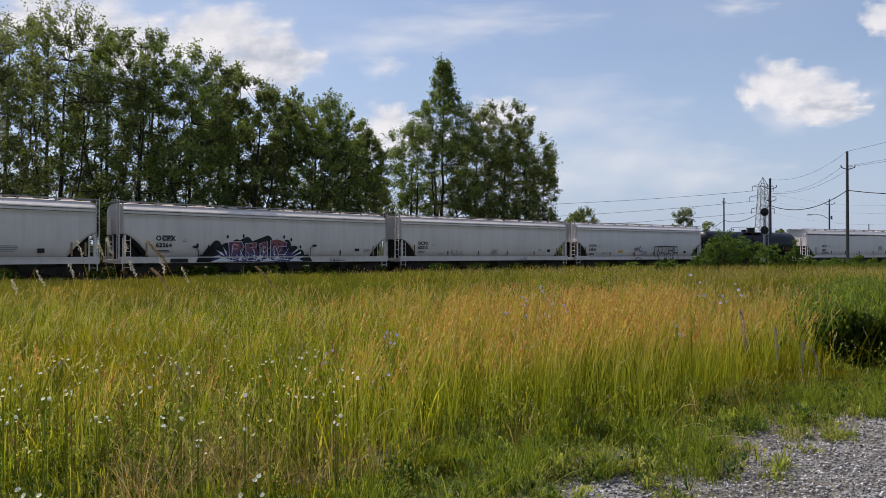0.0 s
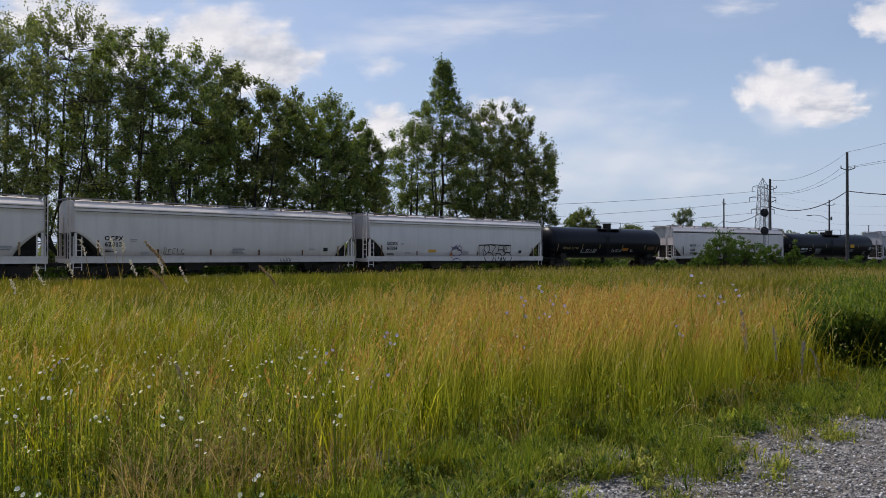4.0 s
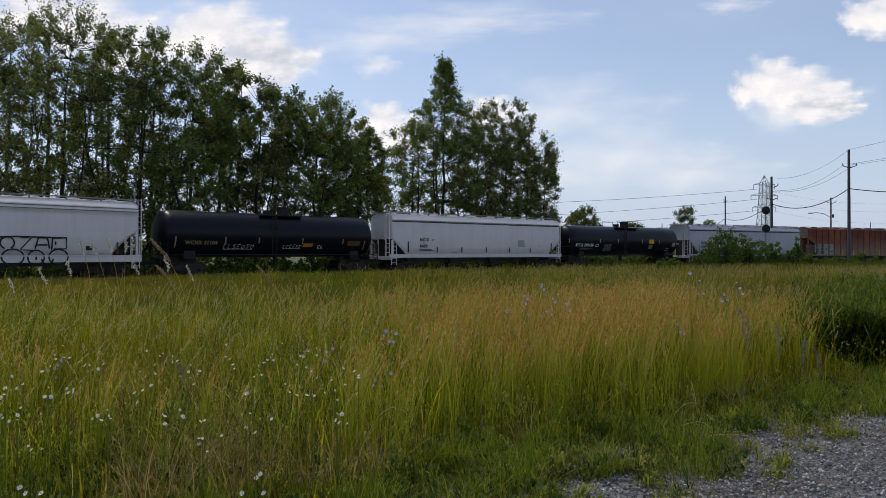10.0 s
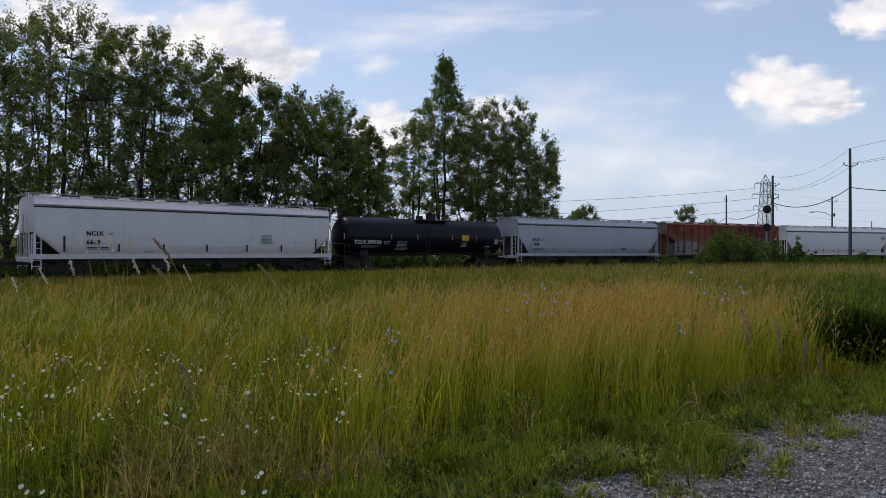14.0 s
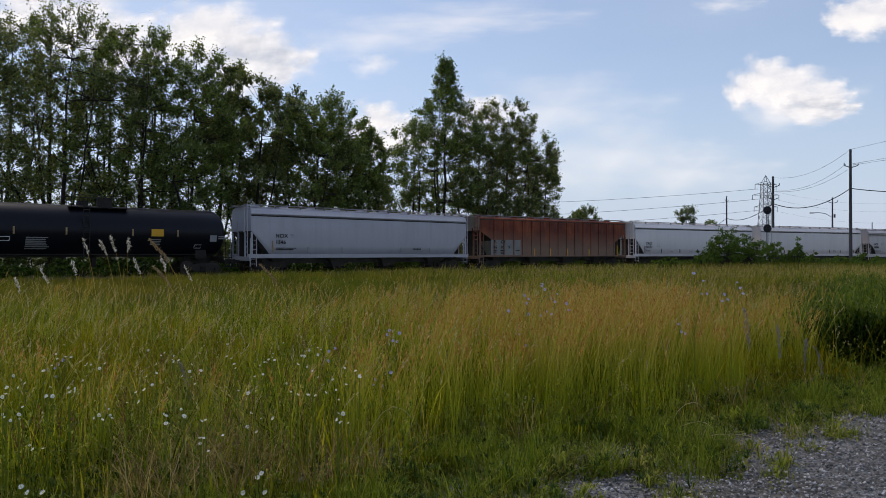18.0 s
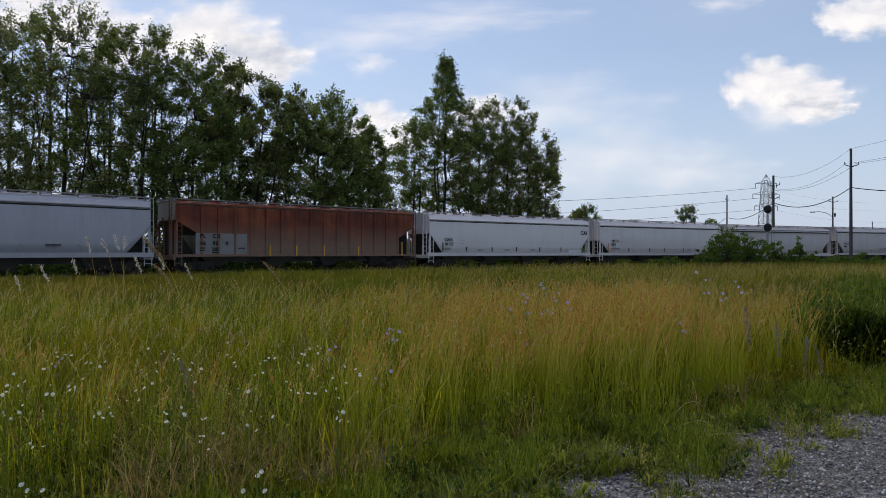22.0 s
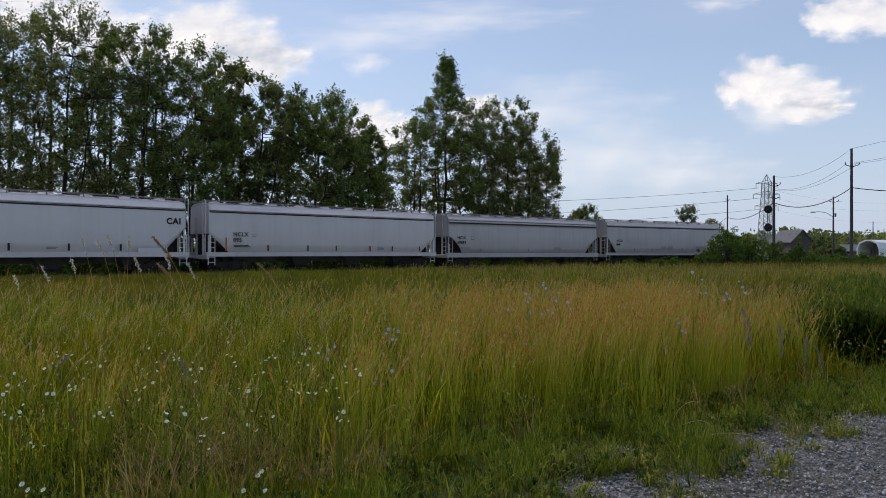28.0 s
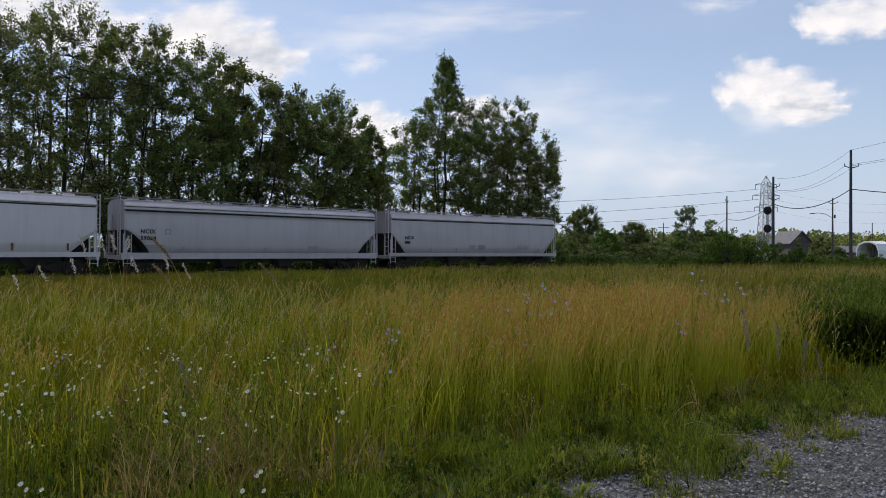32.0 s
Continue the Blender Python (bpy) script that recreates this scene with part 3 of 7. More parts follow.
def build_undergrowth():
    """Low dark growth under the tree row, behind the rails."""
    rnd = random.Random(5)
    for i in range(26):
        s = -52 + i * 4.4
        p, h = track_at(s, rnd.uniform(10, 16))
        bush("bush", p, rnd.uniform(4.5, 6.5), rnd.uniform(3, 4), rnd.uniform(1.8, 3.0), "dark low bush under the trees", M["leaf_dark"], 400 + i, 40, 45, 0.24,
             group="undergrowth behind the track")
    # nearer scrub, added so that the gaps under the cars look dark
    for i in range(40):
        p, h = track_at(-58 + i * 3.6, rnd.uniform(4.6, 6.2))
        bush("bush", p, rnd.uniform(3.8, 5.0), rnd.uniform(1.4, 2.2), rnd.uniform(0.9, 1.5), "rank growth beside the rails, added to darken the gaps under the train", M["leaf_bush"], 460 + i, 34, 40, 0.18,
             group="undergrowth behind the track")


build_trees()
build_undergrowth()


# ---- railcars ----
def lerp_list(t, pts):
    for (a, b), (c, d) in zip(pts, pts[1:]):
        if t <= c:
            return b + (d - b) * (t - a) / (c - a)
    return pts[-1][1]


def letter_mesh(words, height, mat):
    cu = bpy.data.curves.new("letters", "FONT")
    cu.body = words
    cu.size = height * 1.42
    cu.resolution_u = 4
    cu.offset = height * 0.055
    cu.space_character = 1.15
    tmp = new("letters", cu)
    me = bpy.data.meshes.new_from_object(tmp.evaluated_get(bpy.context.evaluated_depsgraph_get()))
    bpy.data.objects.remove(tmp)
    me.materials.clear()
    me.materials.append(mat)
    return me


NEAR = Matrix.Rotation(radians(90), 4, "X")   # letters stand upright and face the near side


def letters(words, x, z, y, height, mat, parent, label="lettering"):
    put("lettering", letter_mesh(words, height, mat), parent, Matrix.Translation((x, y, z)) @ NEAR, label)


def patch(name, x0, x1, z0, z1, y, mat, parent, label="", skew=0.0):
    me = mesh_from(name, [(x0, y, z0), (x1, y, z0), (x1 + skew, y, z1), (x0 + skew, y, z1), (x0, y + 0.02, z0), (x1, y + 0.02, z0), (x1 + skew, y + 0.02, z1), (x0 + skew, y + 0.02, z1)],
                   [(0, 1, 2, 3), (4, 7, 6, 5), (0, 4, 5, 1), (3, 2, 6, 7), (1, 5, 6, 2), (0, 3, 7, 4)], mat)
    return put(name, me, parent, label=label)


def wheel_mesh():
    bm = bmnew()
    prof = [(0.02, 0.09), (0.12, 0.09), (0.14, 0.03), (0.36, 0.02), (0.39, 0.065), (0.457, 0.06), (0.457, -0.045), (0.485, -0.05), (0.485, -0.075), (0.39, -0.07), (0.36, -0.02), (0.14, -0.03), (0.02, -0.03)]
    n = 20
    for side in (-1, 1):
        rows = []
        for r, y in prof:
            rows.append([bm.verts.new((math.cos(2 * math.pi * i / n) * r, side * (0.76 + y), math.sin(2 * math.pi * i / n) * r)) for i in range(n)])
        for a, b in zip(rows, rows[1:]):
            for i in range(n):
                bm.faces.new((a[i], a[(i + 1) % n], b[(i + 1) % n], b[i]))
    bar(bm, (0, -0.95, 0), (0, 0.95, 0), 0.08, 8)
    me = bpy.data.meshes.new("wheelset")
    bm.to_mesh(me)
    bm.free()
    me.materials.append(M["wheel_steel"])
    return me


def truck_meshes():
    bm = bmnew()
    for y in (-1.0, 1.0):
        prof = [(-1.12, 0.42), (-1.12, 0.60), (-0.75, 0.66), (-0.40, 0.80), (0.40, 0.80), (0.75, 0.66), (1.12, 0.60), (1.12, 0.42), (0.80, 0.42), (0.45, 0.25), (-0.45, 0.25), (-0.80, 0.42)]
        a = [bm.verts.new((x, y - 0.09, z)) for x, z in prof]
        b = [bm.verts.new((x, y + 0.09, z)) for x, z in prof]
        bm.faces.new(a)
        bm.faces.new(b[::-1])
        for i in range(len(prof)):
            j = (i + 1) % len(prof)
            bm.faces.new((a[i], b[i], b[j], a[j]))
        for x in (-0.889, 0.889):
            bar(bm, (x, y - 0.15, 0.457), (x, y + 0.15, 0.457), 0.12, 8)
        for x in (-0.16, 0, 0.16):
            bar(bm, (x, y - 0.1, 0.28), (x, y - 0.1, 0.62), 0.06, 8)
    box(bm, -0.2, 0.2, -1.0, 1.0, 0.55, 0.8)
    me = bpy.data.meshes.new("truck")
    bm.to_mesh(me)
    bm.free()
    me.materials.append(M["dark_steel"])
    return me


WHEEL, TRUCK = wheel_mesh(), truck_meshes()
WHEELS = []


def running_gear(car, half):
    """Two trucks with their wheelsets, and the couplers."""
    for x in (-half + 1.9, half - 1.9):
        tr = put("truck", TRUCK, car, Matrix.Translation((x, 0, 0)), "dark steel truck side frames and springs")
        for dx in (-0.889, 0.889):
            WHEELS.append((put("wheelset", WHEEL, tr, Matrix.Translation((dx, 0, 0.457))), dx))
    for sx in (-1, 1):
        bm = bmnew()
        box(bm, sx * (half - 0.1) - 0.3, sx * (half - 0.1) + 0.3, -0.09, 0.09, 0.78, 0.96, 0.02)
        box(bm, sx * (half + 0.32) - 0.17, sx * (half + 0.32) + 0.17, -0.14, 0.14, 0.72, 1.02, 0.04)
        part("coupler", bm, M["dark_steel"], car, "dark cast steel coupler")
        bm = bmnew()
        bar(bm, (sx * (half - 0.2), -0.3, 0.85), (sx * (half + 0.1), -0.33, 0.55), 0.03)
        bar(bm, (sx * (half + 0.1), -0.33, 0.55), (sx * (half + 0.5), -0.25, 0.5), 0.03)
        part("brake_hose", bm, M["black_mark"], car)


def ladder(car, x0, x1, y, z0, z1, mat, n):
    bm = bmnew()
    bar(bm, (x0, y, z0), (x0, y, z1), 0.028, 5)
    bar(bm, (x1, y, z0), (x1, y, z1), 0.028, 5)
    for i in range(n):
        z = z0 + (z1 - z0) * (i + 0.5) / n
        bar(bm, (x0, y, z), (x1, y, z), 0.016, 4)
    part("ladder", bm, mat, car, "steel corner ladder")


def hopper_body(half, style, slope):
    """Closed body with curved sides and roof; the lower ends rise as slopes. Columns along the car, each a ring of points."""
    if style == "round":
        prof = [(1.38, 1.40), (1.8, 1.50), (2.4, 1.56), (3.0, 1.55), (3.5, 1.52), (3.82, 1.50), (3.84, 1.54), (3.90, 1.54), (3.92, 1.50), (3.99, 1.50), (4.01, 1.54), (4.07, 1.54), (4.09, 1.50),
                (4.22, 1.42), (4.38, 1.12), (4.46, 0.7), (4.48, 0.0)]
        prof = [(1.33 + (z - 1.38) * 1.04, w) for z, w in prof]
        rise, run = 1.36, 1.5
    elif style == "flat":
        prof = [(1.36, 1.44), (1.9, 1.51), (2.6, 1.555), (3.3, 1.545), (3.9, 1.50), (4.02, 1.49), (4.03, 1.57), (4.11, 1.57), (4.12, 1.52), (4.32, 1.47), (4.48, 1.2), (4.57, 0.7), (4.60, 0.0)]
        rise, run = (slope, 1.38)
    else:
        prof = [(1.24, 1.48), (1.9, 1.48), (2.7, 1.48), (3.5, 1.48), (4.3, 1.48), (4.37, 1.53), (4.46, 1.53), (4.47, 1.45), (4.56, 1.1), (4.62, 0.6), (4.63, 0.0)]
        rise, run = 2.15, 1.55
    z0 = prof[0][0]
    cols = []
    L = half - 0.30
    for i in range(8):
        t = i / 7
        if style == "round":
            b = z0 + rise * max(0.0, 1 - t ** 1.45) ** 0.9
        elif style == "flat":
            b = z0 + rise * (1 - t)
        else:
            b = z0 + rise - (rise - 1.25) * t
        cols.append((-L + run * t, b))
    if style == "rib":
        cols.append((-L + run + 0.02, z0))
    cols += [(-L + run + (2 * L - 2 * run) * i / 12, z0) for i in range(1, 12)]
    cols += [(-x, b) for x, b in cols[:9 if style == "rib" else 8][::-1]]
    verts, faces = [], []
    zt = prof[-1][0]
    n = len(prof)
    for x, b in cols:
        ring = []
        for z, w in prof:
            zz = z if z > 3.4 else b + (z - z0) * (3.4 - b) / (3.4 - z0)
            ww = lerp_list(zz, prof)
            ring.append((x, -ww, zz))
        ring += [(x, -y, z) for x, y, z in ring[:-1][::-1]]
        verts += ring
    k = 2 * n - 1
    for i in range(len(cols) - 1):
        for j in range(k):
            a, b = i * k + j, i * k + (j + 1) % k
            faces.append((a, a + k, b + k, b))
    faces.append(tuple(range(k)))
    faces.append(tuple(range((len(cols) - 1) * k, len(cols) * k))[::-1])
    return verts, faces, L, run, rise, z0


def hopper_car(style, pitch, paint, label, trim=None, hatches=9, line=False, slope=1.55):
    half = pitch / 2 - 0.45
    car = thing("hopper_car", label, "hopper car", "cars of the train")
    mat, trim = M[paint], M[trim or paint]
    v, f, L, run, rise, z0 = hopper_body(half, style, slope)
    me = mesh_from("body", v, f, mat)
    me.materials.append(M["shaded_under_grey"])
    for p in me.polygons:
        p.use_smooth = abs(p.normal.x) < 0.3 and abs(p.normal.z) < 0.9 and p.normal.z > -0.5 and style != "rib"
    for p in me.polygons:      # bare dirty plate under the end slopes and floor, with shade painted in
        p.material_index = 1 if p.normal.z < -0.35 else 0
    if style == "rib":         # pale primer on the car ends
        me.materials.append(M["end_primer"])
        for p in me.polygons:
            if abs(p.normal.x) > 0.9:
                p.material_index = 2
    put("body", me, car)
    # side sills
    if style != "rib":
        for y in (-1, 1):
            bm = bmnew()
            y0, y1 = sorted((y * 1.60, y * 1.42))
            lo, hi = (0.95, 1.33) if style == "round" else (1.09, 1.36)
            box(bm, -half + 0.12, half - 0.12, y0, y1, lo, hi, 0.015)
            box(bm, -half + 0.12, half - 0.12, y * 1.60 - 0.035, y * 1.60 + 0.035, hi - 0.05, hi + 0.01)
            part("side_sill", bm, trim, car, "grey channel side sill")
    else:
        for y in (-1, 1):
            bm = bmnew()
            y0, y1 = sorted((y * 1.56, y * 1.42))
            box(bm, -half + 0.12, half - 0.12, y0, y1, 1.10, 1.26, 0.015)
            part("side_sill", bm, trim, car)
            nr = 15
            for i in range(nr):
                x = -L + run + 0.1 + (2 * L - 2 * run - 0.2) * i / (nr - 1)
                bm = bmnew()
                y0, y1 = sorted((y * 1.47, y * 1.56))
                box(bm, x - 0.075, x + 0.075, y0, y1, 1.24, 4.36, 0.02)
                part("rib", bm, mat, car)
    if style == "flat" or line:
        z = 3.98 if style == "flat" else 3.86
        for y in (-1, 1):
            w = 1.512 if style == "flat" else 1.572
            y0, y1 = sorted((y * (w - 0.03), y * w))
            part("roof_line", box(bmnew(), -L + 0.05, L - 0.05, y0, y1, z - 0.075, z), M["black_mark"], car, "dark line under the roof edge")
    # centre sill, its shade painted in as dark grey
    part("centre_sill", box(bmnew(), -L + run, L - run, -0.3, 0.3, 0.72, 1.1), M["shaded_under_grey"], car)
    # end frames: sill, posts, slope braces, ladders, roof grab irons
    for sx in (-1, 1):
        e = sx * (half - 0.16)
        bm = bmnew()
        x0, x1 = sorted((e - sx * 0.16, e))
        box(bm, x0, x1, -1.55, 1.55, 0.92, 1.2, 0.02)
        part("end_sill", bm, trim, car)
        for y in (-1.5, 1.5, -0.55, 0.55):
            bm = bmnew()
            x0, x1 = sorted((sx * (L - 0.02), sx * (L - 0.14)))
            top = 4.1 if abs(y) > 1 else 3.6
            zb = (z0 + rise - 0.05)
            box(bm, x0, x1, y - 0.05, y + 0.05, 1.2, zb if abs(y) > 1 else zb + 0.1)
            part("end_post", bm, trim, car, "upright post of the end frame")
            if abs(y) < 1:
                bm = bmnew()
                box(bm, *sorted((sx * L, sx * (L + 0.07))), y - 0.04, y + 0.04, zb, top)
                part("end_stiffener", bm, mat, car)
        bm = bmnew()
        x0, x1 = sorted((sx * (L - run * 0.95), sx * (L - 0.2)))
        box(bm, x0, x1, -0.32, 0.32, 0.75, 1.25)
        part("draft_sill", bm, M["dark_steel"], car)
        v = [(sx * (L - 0.1), -0.62, 1.2), (sx * (L - 0.1), 0.62, 1.2), (sx * (L - 0.1), 0.62, z0 + rise), (sx * (L - 0.1), -0.62, z0 + rise),
             (sx * (L - run), -0.62, 1.2), (sx * (L - run), 0.62, 1.2)]
        put("shear_plate", mesh_from("shear_plate", v, [(0, 1, 2, 3), (0, 4, 5, 1), (0, 3, 4), (1, 5, 2), (4, 3, 2, 5)], M["dark_steel"]), car, label="dark plates under the end slope")
        bm = bmnew()
        box(bm, *sorted((sx * (L - 0.95), sx * (L - 0.45))), -0.75, -0.3, 1.28, 1.75, 0.04)
        part("brake_valve", bm, M["dark_steel"], car)
        part("air_tank", bar(bmnew(), (sx * (L - 0.7), 0.2, 1.55), (sx * (L - 0.7), 0.9, 1.55), 0.2, 10), M["dark_steel"], car, "dark round air tank")
        for y in (-1.56, 1.56):
            ladder(car, e - sx * 0.08, e - sx * 0.52, y, 0.55, 2.45 if style != "rib" else 3.2, trim, 6 if style != "rib" else 8)
        bm = bmnew()
        ex = sx * (half - 0.1)
        bar(bm, (ex, -1.45, 1.2), (ex, -1.45, 4.68), 0.03, 5)
        bar(bm, (ex, -1.0, 1.2), (ex, -1.0, 4.68), 0.03, 5)
        for i in range(9):
            bar(bm, (ex, -1.45, 1.5 + i * 0.36), (ex, -1.0, 1.5 + i * 0.36), 0.016, 4)
        part("end_ladder", bm, trim, car, "full-height steel ladder on the car end")
        bm = bmnew()
        box(bm, *sorted((sx * (half - 0.06), sx * (L + 0.02))), -1.45, 1.45, 4.60, 4.64)
        part("end_platform", bm, M["galvanised"], car, "steel grating platform at roof level")
    # roof: running boards and hatches
    up = 0.06 if style == "rib" else (-0.05 if style == "round" else 0.02)
    for y in (-1, 1):
        bm = bmnew()
        box(bm, -L - 0.2, L + 0.2, *sorted((y * 0.82, y * 1.16)), 4.65 + up, 4.70 + up)
        nb = 10
        for i in range(nb + 1):
            x = -L + 0.1 + (2 * L - 0.2) * i / nb
            box(bm, x - 0.018, x + 0.018, *sorted((y * 1.0, y * 1.16)), 4.36 + up, 4.655 + up)
        part("running_board", bm, M["old_grey"], car, "grating running board on brackets along the roof")
    for i in range(hatches):
        x = -L + 1.0 + (2 * L - 2.0) * i / (hatches - 1)
        bm = bmnew()
        bar(bm, (x, 0, 4.45 + up), (x, 0, 4.68 + up), 0.33, 14)
        box(bm, x - 0.04, x + 0.04, -0.42, 0.42, 4.67 + up, 4.72 + up)
        part("roof_hatch", bm, trim, car, "round roof hatch with a clamp bar")
    # outlet hoppers, darkened in colour for the shade under the car
    nb = 4
    for i in range(nb):
        x = -L + run + 1.4 + (2 * L - 2 * run - 2.8) * i / (nb - 1)
        v = [(x - 1.3, -1.2, z0 + 0.02), (x + 1.3, -1.2, z0 + 0.02), (x + 1.3, 1.2, z0 + 0.02), (x - 1.3, 1.2, z0 + 0.02),
             (x - 0.38, -0.4, 0.42), (x + 0.38, -0.4, 0.42), (x + 0.38, 0.4, 0.42), (x - 0.38, 0.4, 0.42)]
        put("outlet_hopper", mesh_from("outlet_hopper", v, [(0, 1, 5, 4), (1, 2, 6, 5), (2, 3, 7, 6), (3, 0, 4, 7), (4, 5, 6, 7)], M["shaded_under_grey"]), car)
        bm = bmnew()
        box(bm, x - 0.55, x + 0.55, -0.7, 0.7, 0.30, 0.44, 0.02)
        bar(bm, (x, -1.35, 0.4), (x, 1.35, 0.4), 0.06, 8)
        part("outlet_gate", bm, M["dark_steel"], car)
    running_gear(car, half)
    return car, half, L, run


def tank_car(pitch, label):
    half = pitch / 2 - 0.45
    car = thing("tank_car", label, "tank car", "cars of the train")
    R, zc, L = 1.50, 2.69, half - 0.22
    n = 40
    cols = [(-L + 0.75 * (1 - math.cos(math.pi / 2 * i / 7)), R * max(0.03, math.sin(math.pi / 2 * i / 7))) for i in range(8)]
    body = [(-L + 0.75 + (2 * L - 1.5) * i / 8, R) for i in range(1, 8)]
    cols = cols + body + [(-x, r) for x, r in cols[::-1]]
    verts = [(x, r * math.cos(2 * math.pi * j / n), zc + r * math.sin(2 * math.pi * j / n)) for x, r in cols for j in range(n)]
    faces = [(i * n + j, i * n + (j + 1) % n, (i + 1) * n + (j + 1) % n, (i + 1) * n + j) for i in range(len(cols) - 1) for j in range(n)]
    faces += [tuple(range(n))[::-1], tuple(range((len(cols) - 1) * n, len(cols) * n))]
    put("tank", mesh_from("tank", verts, faces, M["black_tank"], True), car, label="black cylindrical tank with domed ends")
    # weld seams
    for i in range(1, 6):
        x = -L + 0.75 + (2 * L - 1.5) * i / 6
        bm = bmnew()
        v0 = [bm.verts.new((x - 0.02, (R + 0.006) * math.cos(2 * math.pi * j / n), zc + (R + 0.006) * math.sin(2 * math.pi * j / n))) for j in range(n)]
        v1 = [bm.verts.new((x + 0.02, (R + 0.006) * math.cos(2 * math.pi * j / n), zc + (R + 0.006) * math.sin(2 * math.pi * j / n))) for j in range(n)]
        for j in range(n):
            bm.faces.new((v0[j], v0[(j + 1) % n], v1[(j + 1) % n], v1[j]))
        part("weld_band", bm, M["black_tank"], car)
    # fittings on top
    bm = bmnew()
    bar(bm, (0.9, 0, zc + R - 0.1), (0.9, 0, zc + R + 0.42), 0.42, 16)
    bar(bm, (0.9, 0, zc + R + 0.42), (0.9, 0, zc + R + 0.5), 0.46, 16)
    part("valve_housing", bm, M["dark_steel"], car, "black valve housing on the tank top")
    bm = bmnew()
    bar(bm, (-0.3, 0, zc + R - 0.1), (-0.3, 0, zc + R + 0.25), 0.3, 14)
    part("manway", bm, M["dark_steel"], car)
    bm = bmnew()
    for y in (-0.85, 0.85):
        box(bm, -1.3, 1.9, y - 0.22, y + 0.22, zc + R - 0.17, zc + R - 0.13)
    for x in (-1.2, 0.3, 1.8):
        for y in (-1.02, 1.02):
            bar(bm, (x, y, zc + R - 0.15), (x, y, zc + R + 0.55), 0.02, 5)
    for y in (-1.02, 1.02):
        bar(bm, (-1.2, y, zc + R + 0.54), (1.8, y, zc + R + 0.54), 0.02, 5)
    part("top_platform", bm, M["dark_steel"], car, "black grating platform and handrail round the fittings")
    for x in (-0.55, 0.05):
        ladder(car, x - 0.16, x + 0.16, -1.5, 1.1, zc + R - 0.15, M["dark_steel"], 9) if x < 0 else None
    for sx in (-1, 1):
        bm = bmnew()
        box(bm, *sorted((sx * (half - 0.1), sx * (L - 2.6))), -0.35, 0.35, 0.78, 1.25, 0.02)
        part("stub_sill", bm, M["dark_steel"], car)
        bm = bmnew()
        box(bm, *sorted((sx * (L - 2.2), sx * (L - 1.5))), -1.1, 1.1, 1.1, 1.62)
        part("saddle", bm, M["dark_steel"], car)
        bm = bmnew()
        e = sx * (half - 0.12)
        box(bm, *sorted((e, e - sx * 0.9)), -1.5, 1.5, 1.12, 1.18)
        for y in (-1.45, 1.45):
            bar(bm, (e, y, 0.5), (e, y, 2.15), 0.025, 5)
            bar(bm, (e - sx * 0.45, y, 0.5), (e - sx * 0.45, y, 2.15), 0.025, 5)
            for q in range(4):
                bar(bm, (e, y, 0.6 + q * 0.45), (e - sx * 0.45, y, 0.6 + q * 0.45), 0.015, 4)
        bar(bm, (e, -1.45, 2.1), (e, 1.45, 2.1), 0.025, 5)
        part("end_platform", bm, M["dark_steel"], car, "dark steel end platform with handrail")
    bm = bmnew()
    for y in (-1.5, 1.5):
        bar(bm, (-L + 0.3, y, 1.35), (L - 0.3, y, 1.35), 0.022, 5)
    part("side_handrail", bm, M["dark_steel"], car)
    bm = bmnew()
    bar(bm, (0.3, 0, zc - R - 0.55), (0.3, 0, zc - R + 0.1), 0.16, 10)
    part("bottom_outlet", bm, M["dark_steel"], car)
    running_gear(car, half)
    return car, half, L, R, zc


# gaps between the cars along the track at the start, in metres
GAPS = [-45.95, -25.50, -4.69, 15.74, 35.96, 53.48, 73.91, 91.66, 112.51, 132.95, 153.61, 173.88, 193.58, 213.39]
RUN = [0.0, 11.73, 23.46, 35.25, 47.14, 59.17, 71.4, 83.83, 96.43, 109.19, 122.09, 135.08, 148.14, 161.17, 174.09, 186.87, 199.51]
RUN_POLY = np.polyfit(np.arange(0, 33, 2), RUN, 6)


def travelled(t):
    return float(np.polyval(RUN_POLY, t))


def build_train():
    pitch = [b - a for a, b in zip(GAPS, GAPS[1:])]
    kinds = ["round", "round", "round", "round", "tank", "flat", "tank", "flat", "rib", "flat", "flat", "round2", "flat"]
    paints = ["grey_paint", "grey_paint", "grey_paint", "white_paint", "", "white_paint", "", "blue_grey_paint", "rusty_paint", "bright_white_paint", "white_paint", "dull_grey_paint", "dull_grey_paint"]
    labels = ["light grey covered hopper car with weathered paint", "light grey covered hopper car with a purple and red mural", "light grey covered hopper car with faint scribbles on its side",
              "pale grey covered hopper car with black outline lettering sprayed on", "black tank car with scrawled white marks", "clean pale grey covered hopper car with a dark roof line",
              "black tank car with a yellow placard", "blue-grey covered hopper car with a dark roof line", "rusty red-brown ribbed covered hopper car", "white covered hopper car with a dark roof line",
              "pale grey covered hopper car with dark end triangles", "dull grey covered hopper car with plain sides", "dull grey covered hopper car, the last of the train"]
    cars = []
    for kind, paint, label, p in zip(kinds, paints, labels, pitch):
        if kind == "tank":
            got = tank_car(p, label)
        else:
            got = hopper_car("round" if kind == "round2" else kind, p, paint, label, line=kind == "round2", slope=1.2 if paint == "white_paint" else 1.55)
        cars.append(got)
    return cars


CARS = build_train()


# ---- markings on the cars ----
SX = -0.45     # the marks' own origin lies this far along from the car's middle


def tick(car, x, z0, z1, y, mat):
    patch("marker_strip", x + SX - 0.05, x + SX + 0.05, z0, z1, y, M[mat], car)


